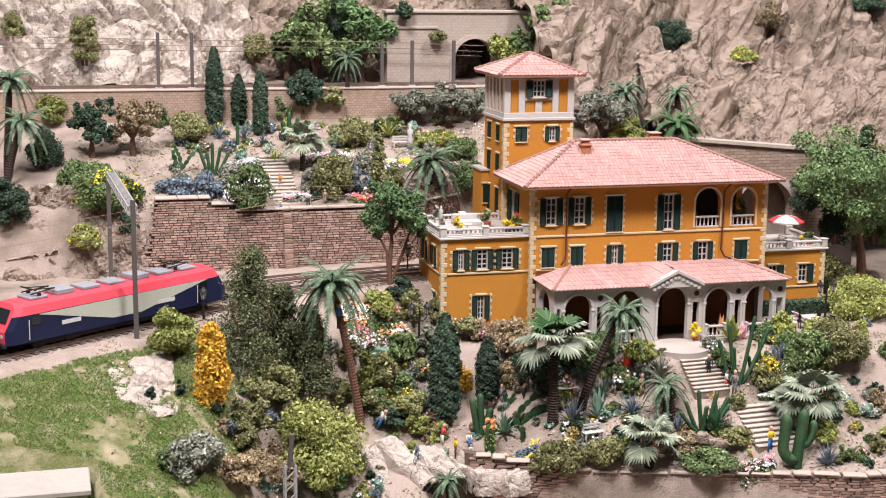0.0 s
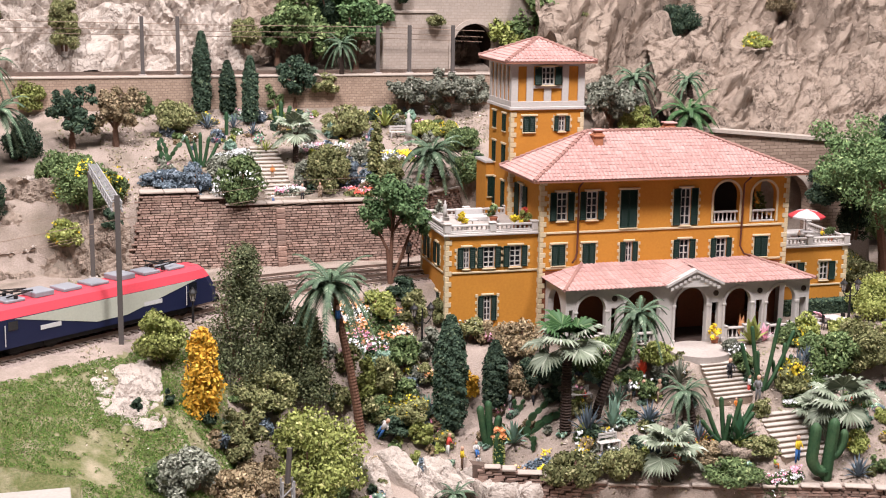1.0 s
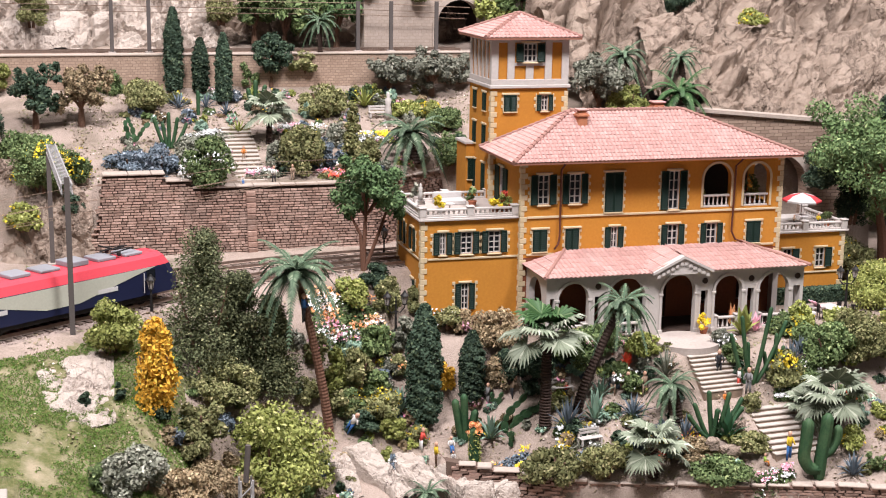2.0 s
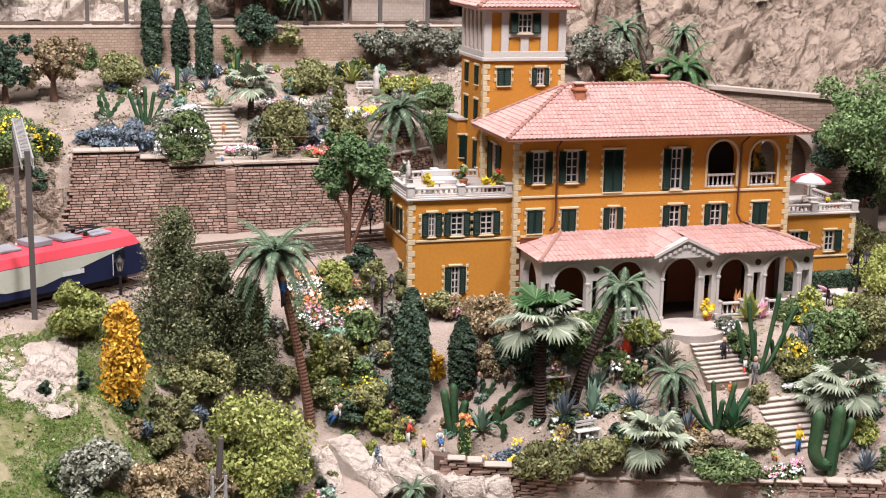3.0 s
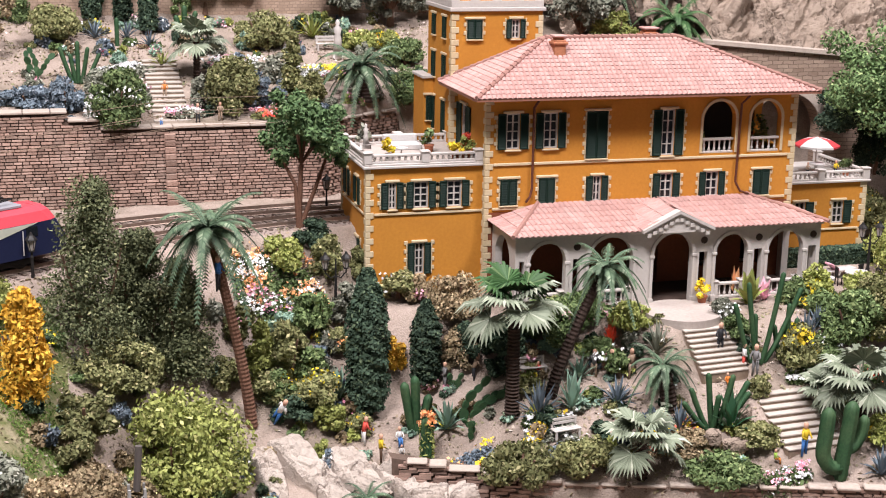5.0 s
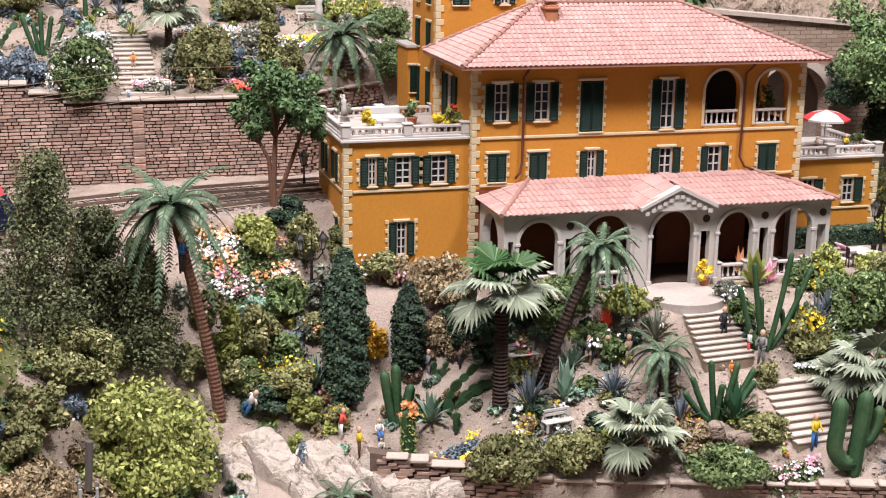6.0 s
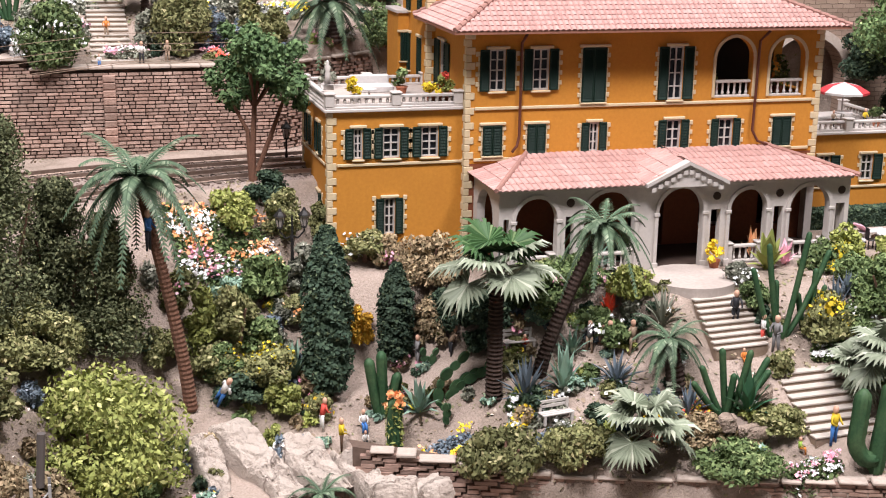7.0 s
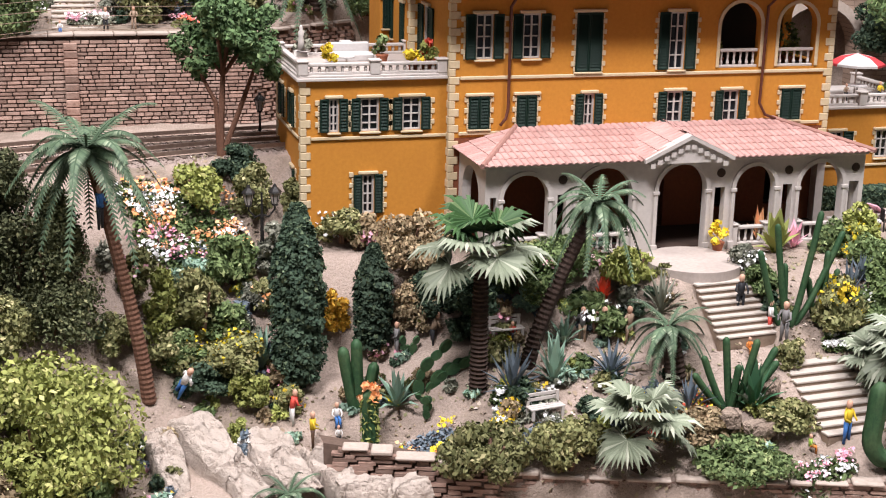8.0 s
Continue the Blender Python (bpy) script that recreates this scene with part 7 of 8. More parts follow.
ENGINE_CREAM = plain("engine_cream", (0.52, 0.52, 0.44), 0.4)


def locomotive(x_front, length=18.6):
    """An electric engine with raked ends, a red roof and a cream wedge along its navy sides."""
    xb, yb, turn = on_track(x_front, length)
    top = thing("locomotive", xb, yb, 4.4, turn, "red, cream and navy electric locomotive on the near track", "train")
    prof = [(-1.42, 0.62), (-1.42, 1.5), (-1.42, 2.42), (-1.22, 2.95), (-0.7, 3.16), (0.7, 3.16), (1.22, 2.95), (1.42, 2.42), (1.42, 1.5), (1.42, 0.62)]
    n = len(prof)
    rings = []
    for x, sg, k in ((0.0, 1, 0.84), (0.5, 1, 0.97), (1.5, 0, 1), (length - 1.5, 0, 1), (length - 0.5, -1, 0.97), (length, -1, 0.84)):
        rings.append([(x + sg * max(0.0, z - 1.5) * 0.62, y * k, z) for y, z in prof])
    s = Shape()
    s.add([p for r in rings for p in r], [(i * n + k, i * n + k + 1, (i + 1) * n + k + 1, (i + 1) * n + k) for i in range(5) for k in range(n - 1)] + [tuple(range(n))[::-1], tuple(range(5 * n, 6 * n))])
    s.f = [q[::-1] for q in s.f]
    s.s = [(0 if k in (0, 1, 7, 8) else 1) for i in range(5) for k in range(n - 1)] + [1, 1]
    part("body", s, [NAVY, RED], top, "navy sides under a red roof", False)
    for sg in (-1, 1):
        wedge = Shape()
        wedge.prism([(0.13 * length, 2.36), (0.9 * length, 2.4), (0.58 * length, 1.06), (0.45 * length, 1.06)], sg * 1.42 - 0.02, sg * 1.42 + 0.02)
        part("cream_wedge", wedge, ENGINE_CREAM, top, "cream wedge-shaped side panel")
        for x in (1.9, length - 2.6):
            b = Shape()
            b.box(x, x + 0.7, sg * 1.43 - 0.02, sg * 1.43 + 0.02, 1.7, 2.25, 0.01)
            part("cab_window", b, GLASS, top, "dark cab side window")
            b = Shape()
            b.tube([(x - 0.25, sg * 1.5, 0.8), (x - 0.25, sg * 1.5, 2.1)], 0.03, 5)
            part("handrail", b, TWHITE, top)
        for x in (4.2, length - 6.4):
            b = Shape()
            b.box(x, x + 1.5, sg * 1.43 - 0.02, sg * 1.43 + 0.02, 1.35, 1.62)
            part("name_panel", b, TWHITE, top, "plain white marking bar")
        b = Shape()
        b.box(4.5, length - 4.5, sg * 1.15 - 0.1, sg * 1.15 + 0.1, 0.3, 0.66, 0.03)
        part("side_skirt", b, TDARK, top)
    for x, sg in ((0.0, -1), (length, 1)):
        b = Shape()
        b.add([(x - sg * 0.3 + sg * 0.05, y, 2.0) for y in (-0.95, 0.95)] + [(x - sg * 0.82 + sg * 0.05, y, 2.82) for y in (0.8, -0.8)], [(0, 1, 2, 3)[::sg]])
        part("windscreen", b, GLASS, top, "dark raked windscreen")
        b = Shape()
        b.box(x - 0.15, x + 0.15, -1.2, 1.2, 0.45, 0.75, 0.05)
        for y in (-0.8, 0.8):
            b.tube([(x, y, 0.62), (x + sg * 0.45, y, 0.62)], [0.1, 0.1], 8)
            b.tube([(x + sg * 0.45, y, 0.62), (x + sg * 0.5, y, 0.62)], [0.24, 0.24], 10)
        part("buffer_beam", b, TDARK, top, "black buffer beam")
        for y in (-0.85, 0.85):
            b = Shape()
            b.tube([(x - sg * 0.05, y, 1.2), (x + sg * 0.03, y, 1.2)], 0.14, 10)
            part("headlight", b, TWHITE, top, "round white headlight")
    for k in range(7):
        x = 3.0 + k * (length - 6.0) / 6
        b = Shape()
        b.box(x - 0.7, x + 0.7, -0.75, 0.75, 3.16, 3.16 + (0.18, 0.34, 0.22)[k % 3], 0.04)
        part("roof_box", b, TGREY, top, "grey roof equipment box")
    for x in (3.6, length - 3.6):
        b = Shape()
        for y in (-0.5, 0.5):
            b.tube([(x - 1.1, y, 3.5), (x + 0.9, y * 0.7, 3.62)], 0.05, 5)
            b.tube([(x + 0.9, y * 0.7, 3.62), (x - 0.9, y * 0.9, 3.78)], 0.04, 5)
        b.tube([(x - 0.9, -0.85, 3.8), (x - 0.9, 0.85, 3.8)], 0.06, 5)
        for y in (-0.6, 0.6):
            b.tube([(x - 0.5, y, 3.3), (x - 0.5, y, 3.55)], 0.13, 7)
        part("pantograph", b, TDARK, top, "folded dark pantograph")
    for x in (4.0, length - 4.0):
        b = Shape()
        b.box(x - 1.9, x + 1.9, -1.15, 1.15, 0.2, 0.55, 0.04)
        bg = part("bogie", b, TDARK, top)
        for dx in (-1.3, 1.3):
            for y in (-0.82, 0.82):
                c = Shape()
                c.tube([(x + dx, y - 0.1, 0.5), (x + dx, y + 0.1, 0.5)], 0.56, 14)
                part("wheel", c, TDARK, bg)
    return top


locomotive(-25.1)


def catenary_mast(x, y, z, h, arm=None, label="dark grey overhead line mast"):
    top = thing("overhead_line_mast", x, y, z, 0, label, "mast", "overhead line masts")
    s = Shape()
    s.box(-0.16, 0.16, -0.16, -0.1, 0, h)
    s.box(-0.16, 0.16, 0.1, 0.16, 0, h)
    s.box(-0.04, 0.04, -0.1, 0.1, 0, h)
    part("post", s, MAST, top)
    s = Shape()
    s.box(-0.35, 0.35, -0.35, 0.35, -0.2, 0.2, 0.04)
    part("footing", s, PAVE, top)
    if arm:
        ax, ay, az = arm
        b = Shape()
        p, q = Vector((0, 0, az)), Vector((ax, ay, az - 0.2))
        d = (q - p).normalized()
        sd = d.cross(Vector((0, 0, 1))).normalized() * 0.3
        up = Vector((0, 0, 0.55))
        for o in (sd, -sd):
            for e in (Vector(), up):
                b.tube([tuple(p + o + e), tuple(q + o + e)], 0.06, 5)
        m = int((q - p).length / 0.6)
        for k in range(m):
            u, v = p.lerp(q, k / m), p.lerp(q, (k + 1) / m)
            for o in (sd, -sd):
                b.tube([tuple(u + o + (up if k % 2 else Vector())), tuple(v + o + (Vector() if k % 2 else up))], 0.035, 4)
            b.tube([tuple(u + sd + up), tuple(v - sd + up)], 0.035, 4)
        part("lattice_beam", b, LATTICE, top, "pale galvanised lattice beam")
    return top


catenary_mast(-31.2, -8.6, 3.6, 9.9, (-0.6, 18.5, 8.9))
catenary_mast(-32.0, 10.4, 4.0, 8.2)
for x in (-26.0, -22.8, -4.1, -1.0, 3.3):
    catenary_mast(x, 34.7, 17.15, 4.6 if x > -10 else 5.4)
near = thing("lattice_mast", -22.1, -17.0, -13.3, 0, "grey lattice mast top below the slope", "mast", "overhead line masts")
s = Shape()
for ox, oy in ((-0.35, -0.35), (0.35, -0.35), (0.35, 0.35), (-0.35, 0.35)):
    s.box(ox - 0.06, ox + 0.06, oy - 0.06, oy + 0.06, 0, 10.4)
for k in range(12):
    z = 0.8 * k + 0.6
    for (ax, ay), (bx, by) in (((-0.35, -0.35), (0.35, -0.35)), ((0.35, -0.35), (0.35, 0.35)), ((-0.35, 0.35), (-0.35, -0.35))):
        s.tube([(ax, ay, z), (bx, by, z + 0.7)], 0.045, 4)
part("lattice", s, LATTICE, near, "grey steel lattice")
s = Shape()
s.tube([(0, 0, 10.2), (0.15, 0, 12.4)], 0.17, 8)
part("post", s, MAST, near, "dark round post")

for k, (off, z) in enumerate(((-0.3, 10.6), (0.2, 11.4), (5.3, 10.4), (5.8, 11.3), (4.6, 9.8))):
    s = Shape()
    xs = [-50, -40, -31, -24, -17, -9.5]
    s.tube([(x, track_y(x) + off + (0.0 if k < 5 else (x + 31) * -0.28), z - (0.25 if i % 2 else 0)) for i, x in enumerate(xs)], 0.014, 4)
    whole("overhead_wire", s, surface("copper_wire", (0.28, 0.20, 0.15), (0.22, 0.15, 0.11)) if k == 0 else bpy.data.materials["copper_wire"], "thin brown overhead line wire", "wire", "", group="overhead wires")
for y, z in ((36.3, 21.7), (36.8, 21.1), (37.2, 20.6)):
    s = Shape()
    s.tube([(-48, y, z + 0.6), (-20, y, z), (-3, y, z - 0.2), (7, y, z - 0.6)], 0.03, 4)
    whole("overhead_wire", s, bpy.data.materials["copper_wire"], "thin brown overhead line wire", "wire", "", group="overhead wires")

s = Shape()
s.box(-48, -35.2, -27.5, -24, -6, 0.0, 0.06)
s.box(-48.2, -35.0, -27.7, -23.8, 0.004, 0.35, 0.06)
whole("parapet_block", s, surface("pale_concrete", (0.40, 0.36, 0.325), (0.34, 0.305, 0.275), 500, 40), "pale concrete parapet beside the grass", "parapet", "structure")


# ---- lamps and furniture ----
LAMPGLASS = plain("milky_lamp_glass", (0.42, 0.38, 0.36), 0.25)


def street_lamp(x, y, h, arms=2, z=None, label="black iron garden lamp with hanging lanterns"):
    top = thing("street_lamp", x, y, (ground_z(x, y) if z is None else z) - 0.05, 0, label, "street lamp", "garden lamps")
    s = Shape()
    s.lathe([(0.26, 0), (0.26, 0.15), (0.16, 0.3), (0.1, 0.6), (0.075, h * 0.6), (0.1, h * 0.62), (0.06, h * 0.66), (0.05, h - 0.2)], 10)
    part("post", s, IRON, top)
    at_ = [(0, 0)] if arms == 1 else [(-0.62, 0), (0.62, 0), (0, -0.5)][:arms]
    for ax, ay in at_:
        if arms > 1:
            s = Shape()
            s.tube([(0, 0, h * 0.66), (ax * 0.5, ay * 0.5, h * 0.62), (ax, ay, h * 0.72), (ax, ay, h - 0.75)], 0.045, 6)
            part("bracket", s, IRON, top)
        b = h - 0.75
        s = Shape()
        s.lathe([(0.13, b), (0.26, b + 0.55)], 6, ax, ay)
        l = part("lantern", s, LAMPGLASS, top, "milky lantern glass")
        s = Shape()
        s.lathe([(0.34, b + 0.55), (0.30, b + 0.62), (0.12, b + 0.8), (0.05, b + 0.95)], 6, ax, ay)
        s.lathe([(0.16, b - 0.08), (0.14, b)], 6, ax, ay)
        for k in range(6):
            q = math.pi * k / 3
            s.tube([(ax + 0.135 * math.cos(q), ay + 0.135 * math.sin(q), b), (ax + 0.265 * math.cos(q), ay + 0.265 * math.sin(q), b + 0.55)], 0.02, 4)
        part("lantern_cap", s, IRON, l, "black iron lantern roof")
    return top


street_lamp(-9.3, -1.0, 3.6, 2)
street_lamp(-26.2, -4.4, 3.0, 1, 3.3)
street_lamp(25.7, -1.4, 3.4, 2)
street_lamp(-7.9, 8.4, 4.6, 1, 1.6)


def bench(x, y, rz, w=1.7, z=None):
    top = thing("garden_bench", x, y, ground_z(x, y) if z is None else z, rz, "white slatted garden bench", "bench", "benches")
    for k in range(3):
        s = Shape()
        s.box(-w / 2, w / 2, -0.3 + k * 0.2, -0.14 + k * 0.2, 0.46, 0.53, 0.015)
        part("seat_slat", s, WHITE, top)
    for k in range(2):
        s = Shape()
        s.box(-w / 2, w / 2, 0.3, 0.36, 0.66 + k * 0.22, 0.82 + k * 0.22, 0.015)
        part("back_slat", s, WHITE, top)
    for sx in (-1, 1):
        s = Shape()
        q = sx * (w / 2 - 0.12)
        s.box(q - 0.06, q + 0.06, -0.3, -0.2, 0, 0.46)
        s.box(q - 0.06, q + 0.06, 0.22, 0.3, 0, 1.05)
        part("leg", s, WHITE, top)


bench(1.1, -6.3, 4)
bench(1.4, -11.1, 10)
bench(-4.1, 26.5, 0)

REDC = plain("red_cloth", (0.55, 0.05, 0.06), 0.7)
WHC = plain("white_cloth", (0.52, 0.49, 0.48), 0.75)


def parasol(x, y, z, h, r):
    top = thing("parasol", x, y, z, 15, "red and white striped garden parasol", "parasol")
    s = Shape()
    s.tube([(0, 0, 0), (0, 0, h)], 0.05, 8)
    part("pole", s, WHITE, top)
    for k in range(8):
        a, b = 2 * math.pi * k / 8, 2 * math.pi * (k + 1) / 8
        s = Shape()
        s.add([(0, 0, h), (r * math.cos(a) * 0.6, r * math.sin(a) * 0.6, h - 0.2), (r * math.cos(b) * 0.6, r * math.sin(b) * 0.6, h - 0.2),
               (r * math.cos(a), r * math.sin(a), h - 0.55), (r * math.cos(b), r * math.sin(b), h - 0.55), (r * math.cos(a), r * math.sin(a), h - 0.68), (r * math.cos(b), r * math.sin(b), h - 0.68)],
              [(0, 1, 2), (1, 3, 4, 2), (3, 5, 6, 4)])
        part("canopy_panel", s, REDC if k % 3 == 0 else WHC, top, "red cloth panel" if k % 3 == 0 else "white cloth panel")


parasol(25.4, 5.5, 5.71, 2.5, 1.55)


def table(x, y, z, r=0.55, h=0.85, label="small round white garden table"):
    top = thing("table", x, y, z, 0, label, "table", "garden tables")
    s = Shape()
    s.lathe([(r, h - 0.07), (r, h)], 16)
    part("tabletop", s, WHC, top)
    s = Shape()
    s.lathe([(0.25, 0), (0.05, 0.08), (0.05, h - 0.07)], 10)
    part("pedestal", s, WHITE, top)


table(25.0, 4.6, 5.71)
table(23.6, -3.6, 0.3, 0.8, 0.9)
table(20.6, -4.9, 0.3, 0.5, 1.1)


def chair(x, y, z, rz, mat, label):
    top = thing("chair", x, y, z, rz, label, "chair", "garden chairs")
    s = Shape()
    s.box(-0.26, 0.26, -0.26, 0.26, 0.5, 0.56, 0.02)
    part("seat", s, mat, top)
    s = Shape()
    for k in range(4):
        s.box(-0.24 + k * 0.13, -0.16 + k * 0.13, 0.22, 0.27, 0.56, 1.1)
    s.box(-0.26, 0.26, 0.22, 0.27, 1.1, 1.18)
    part("backrest", s, mat, top)
    for a in (-0.22, 0.22):
        for b in (-0.22, 0.22):
            s = Shape()
            s.box(a - 0.03, a + 0.03, b - 0.03, b + 0.03, 0, 0.5)
            part("leg", s, mat, top)


for x, y, rz in ((24.6, -4.2, -60), (24.2, -2.6, 200), (22.6, -3.2, 80), (23.4, -4.8, -170)):
    chair(x, y, 0.3, rz, IRON, "dark iron garden chair beside the table")


def lounger(x, y, z, rz):
    top = thing("sun_lounger", x, y, z, rz, "white sun lounger with pink cushion", "lounger", "loungers")
    s = Shape()
    s.box(-1.1, 0.5, -0.35, 0.35, 0.35, 0.45, 0.03)
    part("bed", s, WHC, top)
    s = Shape()
    s.box(0, 0.85, -0.35, 0.35, 0, 0.1, 0.03)
    part("backrest", s.turned(Matrix.Translation((0.5, 0, 0.4)) @ Matrix.Rotation(-0.6, 4, "Y")), F_PINK, top)
    for a in (-0.95, 0.4):
        for b in (-0.28, 0.28):
            s = Shape()
            s.box(a - 0.04, a + 0.04, b - 0.04, b + 0.04, 0, 0.35)
            part("leg", s, WHITE, top)


lounger(22.4, -1.4, 0.3, 200)
lounger(24.0, -1.0, 0.3, 195)
s = Shape()
s.box(20.9, 29.5, 1.3, 2.2, 0.2, 1.35, 0.1)
hedge = whole("hedge", s, G_DARK, "clipped dark green hedge", "hedge")
g = np.random.default_rng(31)
hp = np.stack([g.uniform(20.8, 29.6, 5000), np.where(g.uniform(0, 1, 5000) < 0.5, 1.28, g.uniform(1.3, 2.2, 5000)), g.uniform(0.2, 1.4, 5000)], 1)
top_ = hp[:, 1] > 1.285
hp[top_, 2] = 1.38
part("hedge_leaves", leaf_mesh("hedge_leaves", leaves(hp, np.tile((0, -0.5, 0.6), (5000, 1)), 0.12, gen=g), G_DARK), None, hedge)


def pot(x, y, z, r, plant, mat, label="terracotta pot with a leafy plant"):
    top = thing("plant_pot", x, y, z, 0, label, "plant pot", "plant pots")
    s = Shape()
    s.lathe([(r * 0.7, 0), (r, r * 1.3), (r * 1.1, r * 1.35), (r * 1.1, r * 1.6), (r * 0.9, r * 1.55)], 12)
    part("pot", s, mat, top)
    gen = np.random.default_rng(int(abs(x * 100)))
    p, d = puff_points(gen, r * 4, r * 4, 8, "dome", 220)
    part("plant", leaf_mesh("plant", leaves(p + (0, 0, r * 1.4), d, 0.12, gen=gen), plant), None, top)


TERRA = surface("terracotta", (0.42, 0.16, 0.09), (0.34, 0.12, 0.07))
pot(-2.5, 3.6, WZ + 0.28, 0.3, G_MID, TERRA)
pot(-5.6, 1.2, WZ + 0.28, 0.28, F_YELLOW, WHITE, "white pot of yellow flowers")
pot(-6.0, 6.2, WZ + 0.28, 0.28, G_GREY, WHITE, "white pot with a grey-green plant")
pot(-0.9, 1.0, WZ + 0.28, 0.3, G_LIGHT, TERRA)
pot(-1.6, 0.9, WZ + 0.28, 0.26, F_YELLOW, TERRA, "terracotta pot of yellow flowers")
pot(-0.6, 1.9, WZ + 0.28, 0.26, F_RED, TERRA, "terracotta pot of red flowers")
pot(12.2, -5.0, 0.3, 0.3, F_YELLOW, TERRA, "terracotta pot of yellow flowers")
pot(14.6, 1.2, 8.3, 0.3, G_LIGHT, TERRA)
pot(18.6, 1.2, 8.3, 0.32, G_LIGHT, TERRA)
pot(19.0, 2.6, 8.3, 0.45, G_MID, TERRA)
pot(27.0, 4.2, 5.71, 0.25, G_MID, TERRA)
s = Shape()
s.box(-4.9, -2.7, 4.4, 5.6, WZ + 0.28, WZ + 0.66, 0.06)
s.box(-4.9, -2.7, 5.6, 5.9, WZ + 0.28, WZ + 1.1, 0.06)
whole("terrace_sofa", s, WHC, "white cushioned terrace sofa", "sofa")
table(-4.6, 2.2, WZ + 0.28, 0.4, 0.6)

# ---- painted figurines and statues ----
SKIN = plain("figurine_paint", (0.62, 0.36, 0.26), 0.6)
PAINTS = {}


def paint(c):
    if c not in PAINTS:
        PAINTS[c] = plain("enamel_paint", c, 0.55)
    return PAINTS[c]


def figurine(x, y, h, rz, upper, lower, label, z=None, lean=0, bend=0.0, sit=False):
    """A small painted model figure, in one plain piece."""
    s = Shape()
    u = h / 2.0
    if sit:
        for sx in (-0.11, 0.11):
            s.tube([(sx * u, 0, 0.55 * u), (sx * u, -0.45 * u, 0.5 * u), (sx * u, -0.5 * u, 0)], 0.095 * u, 7, True, 1)
        b0 = 0.5 * u
    else:
        for sx in (-0.13, 0.13):
            s.tube([(sx * u * 1.3, 0, 0), (sx * u, 0, 0.5 * u), (sx * u * 0.8, 0, 0.98 * u)], [0.06 * u, 0.085 * u, 0.12 * u], 7, True, 1)
        b0 = 0.95 * u
    by = -bend * 0.5 * u
    s.tube([(0, 0, b0), (0, by * 0.5, b0 + 0.3 * u), (0, by, b0 + 0.62 * u)], [0.15 * u, 0.17 * u, 0.17 * u], 9, True, 0)
    for sx in (-1, 1):
        s.tube([(sx * 0.22 * u, by, b0 + 0.56 * u), (sx * 0.33 * u, by - 0.08 * u, b0 + 0.25 * u), (sx * 0.2 * u, by - 0.3 * u, b0 + 0.15 * u)], [0.065 * u, 0.055 * u, 0.045 * u], 6, True, 0)
    s.lathe([(0.05 * u, b0 + 0.6 * u), (0.12 * u, b0 + 0.72 * u), (0.145 * u, b0 + 0.84 * u), (0.12 * u, b0 + 0.97 * u), (0.04 * u, b0 + 1.03 * u)], 9, 0, by * 1.2, 2)
    ob = part("figurine", s, [paint(upper), paint(lower), SKIN], None, "", True)
    ob.matrix_basis = pose(x * K, y * K, (ground_z(x, y) if z is None else z) * K, 0, lean, rz)
    return tagged(ob, label, "figurine", "model figurines")


def statue(x, y, z, h, label="white stone garden statue on a plinth"):
    s = Shape()
    s.box(-0.3, 0.3, -0.3, 0.3, 0, h * 0.2, 0.04)
    s.lathe([(0.24 * h / 2, h * 0.2), (0.2 * h / 2, h * 0.5), (0.15 * h / 2, h * 0.62), (0.22 * h / 2, h * 0.78), (0.08 * h / 2, h * 0.84), (0.13 * h / 2, h * 0.92), (0.04 * h / 2, h)], 10)
    ob = part("statue", s, WHITE, None, "", True)
    ob.matrix_basis = pose(x * K, y * K, z * K)
    return tagged(ob, label, "statue", "statues")


statue(WX0 + 0.25, 1.6, WZ + 1.0, 1.5, "white stone statue on the balustrade")
statue(-3.7, 24.6, 11.7, 2.9, "grey stone statue on the upper terrace")
figurine(13.2, -16.1, 1.96, 20, (0.6, 0.42, 0.03), (0.05, 0.16, 0.42), "painted model figurine in a yellow waistcoat and blue trousers")
figurine(11.5, -16.1, 1.08, 60, (0.3,0.45,0.08), (0.65, 0.22, 0.05), "painted model figurine crouching in green and orange", sit=True)
figurine(11.3, -9.4, 1.89, 0, (0.03, 0.03, 0.035), (0.03, 0.03, 0.035), "painted model figurine in a dark suit on the steps")
figurine(12.7, -11.1, 1.95, -60, (0.2, 0.19, 0.19), (0.2, 0.19, 0.19), "painted model figurine in grey clothes")
figurine(12.4, -10.3, 1.61, 40, (0.65, 0.62, 0.6), (0.6, 0.08, 0.06), "painted model figurine with white top and red skirt")
figurine(5.3, -7.9, 1.87, 180, (0.65, 0.62, 0.6), (0.03, 0.03, 0.035), "painted model figurine in white shirt and dark trousers")
figurine(4.4, -7.5, 1.72, 150, (0.2, 0.19, 0.19), (0.35, 0.25, 0.18), "painted model figurine in grey and brown")
figurine(6.4, -8.2, 1.82, 200, (0.35, 0.25, 0.18), (0.35, 0.25, 0.18), "painted model figurine in tan clothes")
figurine(-2.1, -5.2, 1.62, 90, (0.35, 0.25, 0.18), (0.03, 0.03, 0.035), "painted model figurine in brown and black", bend=0.5)
figurine(-3.7, -4.8, 1.62, -90, (0.2, 0.19, 0.19), (0.2, 0.19, 0.19), "painted model figurine in grey clothes")
figurine(-9.0, -7.0, 1.69, 100, (0.6, 0.08, 0.06), (0.65, 0.62, 0.6), "painted model figurine in red shirt and white trousers", bend=0.3)
figurine(-8.3, -8.2, 1.68, 80, (0.6, 0.42, 0.03), (0.09, 0.05, 0.03), "painted model figurine in yellow shirt and brown trousers")
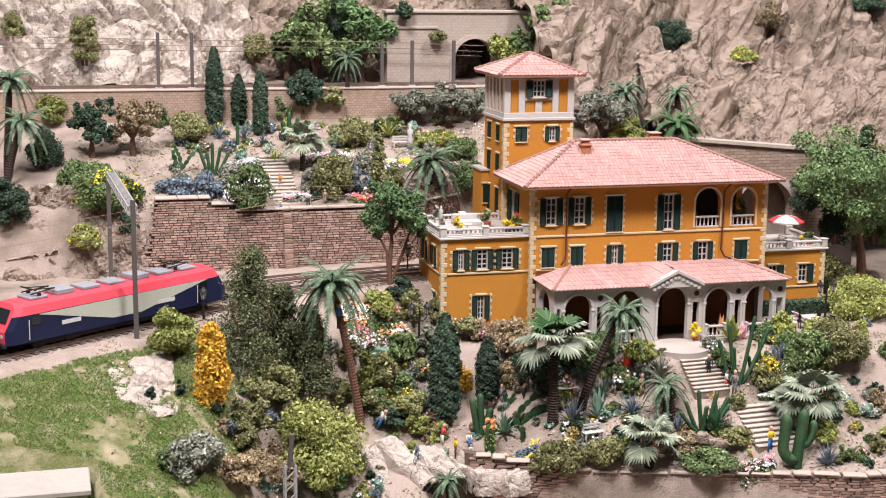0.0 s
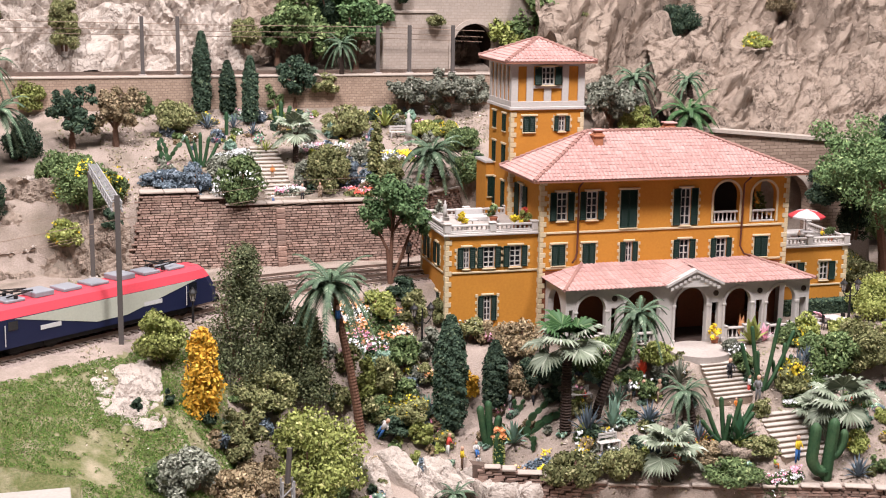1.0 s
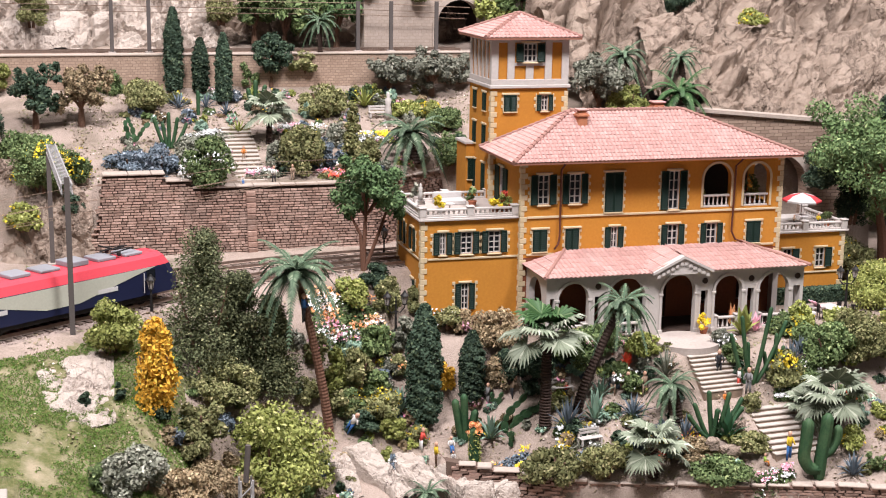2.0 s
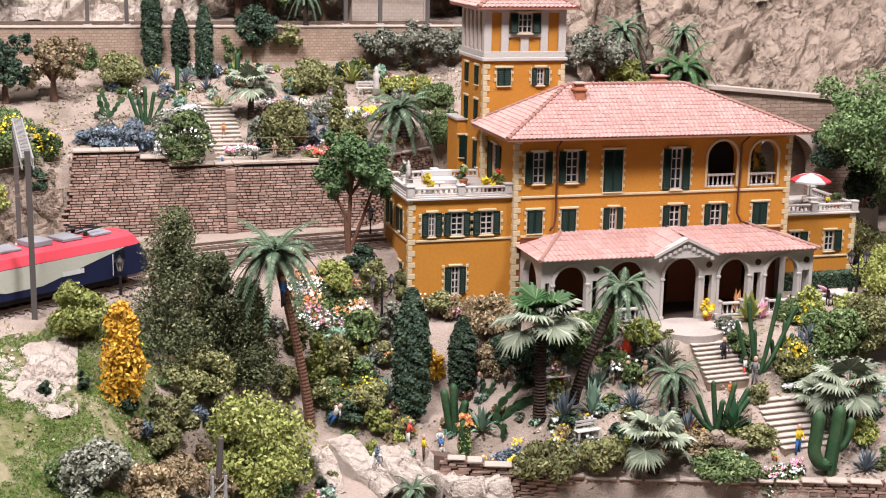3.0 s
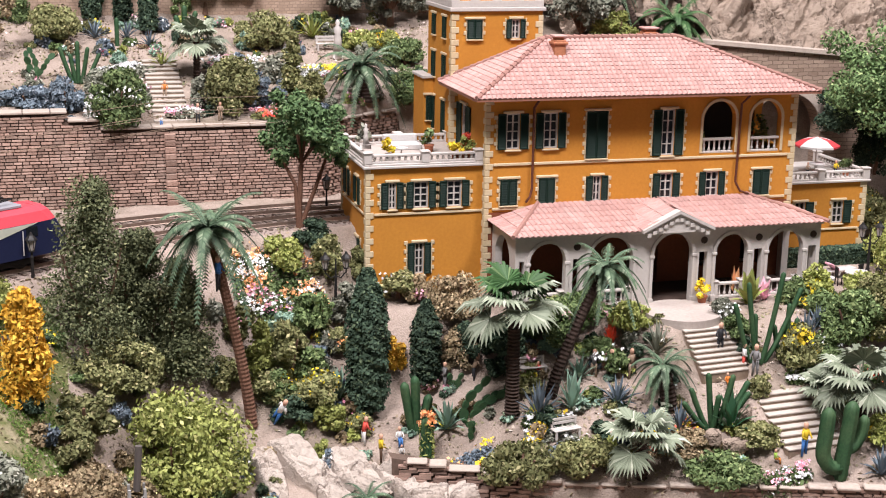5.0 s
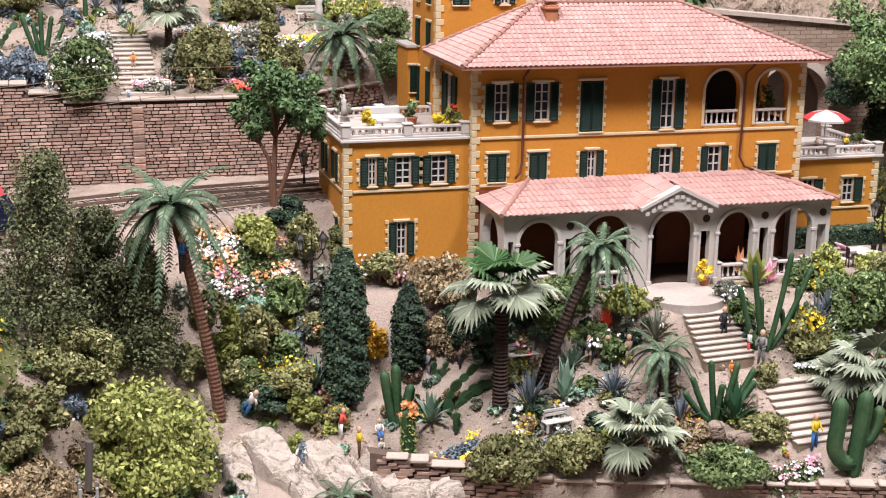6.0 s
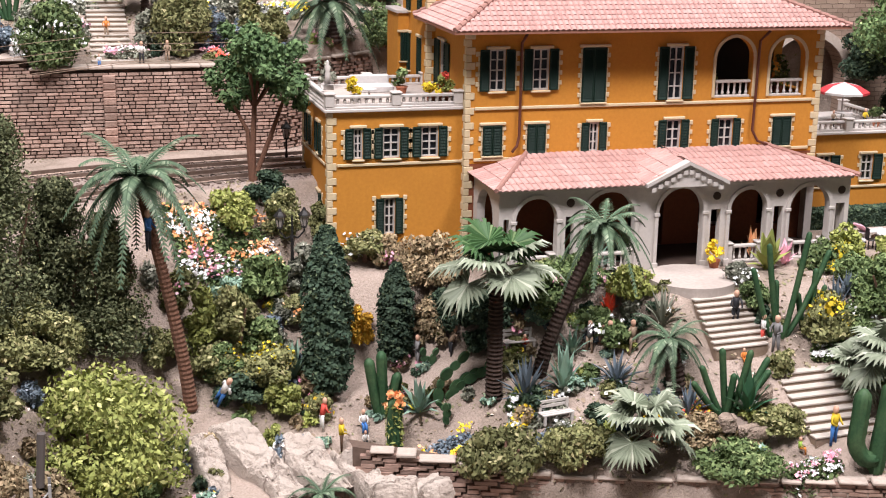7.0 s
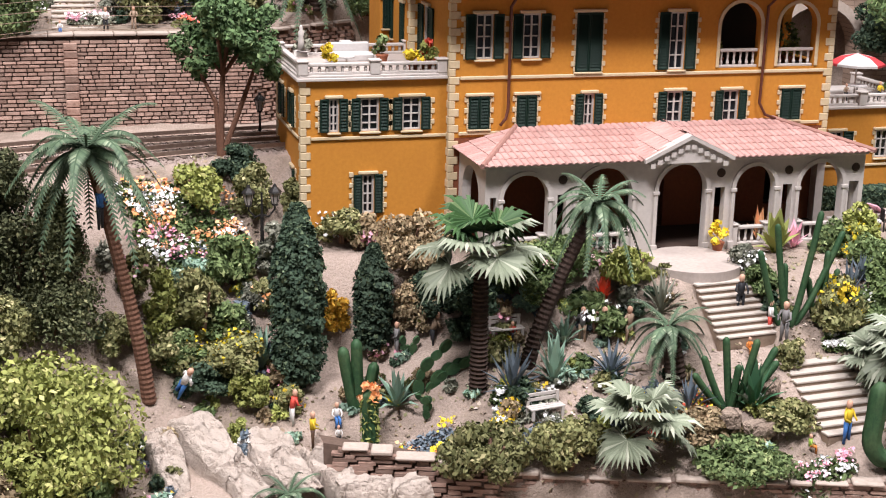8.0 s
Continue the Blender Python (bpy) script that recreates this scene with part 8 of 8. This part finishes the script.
figurine(-7.1, -7.6, 1.40, 0, (0.65, 0.62, 0.6), (0.05, 0.16, 0.42), "painted model figurine seated in white and blue", sit=True)
figurine(-7.2, -8.5, 0.99, 0, (0.65, 0.62, 0.6), (0.03, 0.03, 0.035), "painted model figurine of a child in white and black")
figurine(1.4, -6.4, 1.08, 0, (0.6, 0.08, 0.06), (0.03, 0.03, 0.035), "painted model figurine seated on the bench in red", sit=True)
figurine(-15.3, 13.9, 1.31, 0, (0.65, 0.62, 0.6), (0.03, 0.03, 0.035), "painted model figurine in white and black")
figurine(-13.8, 14.2, 1.24, 0, (0.35, 0.25, 0.18), (0.35, 0.25, 0.18), "painted model figurine in tan clothes")
figurine(-17.0, 18.1, 1.23, 0, (0.65, 0.22, 0.05), (0.35, 0.25, 0.18), "painted model figurine on the upper steps")
figurine(-17.7, 13.8, 0.86, 0, (0.65, 0.62, 0.6), (0.05, 0.16, 0.42), "painted model figurine seated in white and blue", sit=True)
figurine(10.9, -11.3, 1.02, 0, (0.65, 0.22, 0.05), (0.65, 0.22, 0.05), "painted model figurine in bright orange", sit=True)
figurine(-14.0, -6.5, 2.0, 120, (0.65, 0.62, 0.6), (0.05, 0.16, 0.42), "painted model figurine leaning against the palm in white and blue", lean=-38)
figurine(-16.9, -7.2, 1.9, 60, (0.05, 0.16, 0.42), (0.03, 0.03, 0.035), "painted model figurine climbing the palm trunk in blue", z=3.5)
figurine(26.2, 4.2, 1.1, 0, (0.6, 0.42, 0.03), (0.03, 0.03, 0.035), "painted model figurine on the roof terrace in yellow", z=5.71)
figurine(24.2, 4.4, 1.0, 0, (0.35, 0.25, 0.18), (0.03, 0.03, 0.035), "painted model figurine on the roof terrace in brown", z=5.71)


def torch_aloe(x, y, h, r):
    top = thing("flowering_cactus", x, y, ground_z(x, y) - 0.05, 0, "green spiny column cactus crowned with orange blossom", "cactus", "cacti")
    s = Shape()
    ribbed(s, [(0, 0, h * 0.78 * k / 6) for k in range(7)], r, 7)
    part("stem", s, G_CACTUS, top)
    gen = np.random.default_rng(5)
    n = 260
    a, z = gen.uniform(0, 2 * math.pi, n), gen.uniform(0.05, 0.78, n) * h
    p = np.stack([r * 1.1 * np.cos(a), r * 1.1 * np.sin(a), z], 1)
    d = np.stack([np.cos(a), np.sin(a), np.full(n, 0.2)], 1)
    part("spines", leaf_mesh("spines", leaves(p, d, 0.12, 0.35, gen=gen), G_LIGHT), None, top)
    p, d = puff_points(gen, r * 3.4, h * 0.26, 12, "dome", 220)
    part("blossom", leaf_mesh("blossom", leaves(p + (0, 0, h * 0.7), d, 0.11, 0.9, gen=gen), [F_ORANGE]), None, top)


torch_aloe(-6.0, -9.3, 3.7, 0.36)

sag = thing("cactus", 14.5, -17.7, ground_z(14.5, -17.7) - 0.1, 0, "large green saguaro cactus with upturned arms", "cactus", "cacti")
for path, r in (([(0, 0, 0), (0.1, 0, 1.5), (0.3, 0, 3), (0.4, 0, 4.1)], 0.39), ([(0, 0, 0.72), (-0.66, 0, 0.79), (-1.12, 0, 1.51), (-1.05, 0, 2.63), (-0.98, 0, 3.87)], 0.39), ([(0.2, 0, 1.64), (0.79, 0.1, 1.84), (1.18, 0.1, 2.56), (1.25, 0.1, 3.28)], 0.30)):
    s = Shape()
    ribbed(s, path, r, 9)
    part("stem", s, G_CACTUS, sag, "", True)


# ---- the exhibition hall round the layout ----
HALLW = surface("hall_wall_paint", (0.16, 0.15, 0.15), (0.14, 0.135, 0.13), 30, 3, 0.9, 0.05, 0.0005)
HALLF = surface("hall_floor", (0.10, 0.09, 0.085), (0.08, 0.075, 0.07), 40, 4, 0.6, 0.05, 0.0005)
s = Shape()
s.box(-170, 170, -210, 110, -112, -100)
whole("floor", s, HALLF, "dark grey hall floor", "floor", "structure")
s = Shape()
s.box(-170, 170, -210, 110, 200, 210)
whole("ceiling", s, HALLW, "dark grey hall ceiling", "ceiling", "structure")
for nm, a in (("wall_north", (-170, 170, 110, 120)), ("wall_south", (-170, 170, -220, -210)), ("wall_west", (-180, -170, -210, 110)), ("wall_east", (170, 180, -210, 110))):
    s = Shape()
    s.box(*a, -100, 200)
    whole(nm, s, HALLW, "plain dark grey hall wall", "wall", "structure")
s = Shape()
s.box(-62, 58, -46.8, -46, -100, -7)
whole("layout_fascia", s, plain("fascia", (0.05, 0.045, 0.04), 0.6), "dark board along the edge of the layout", "panel", "structure")
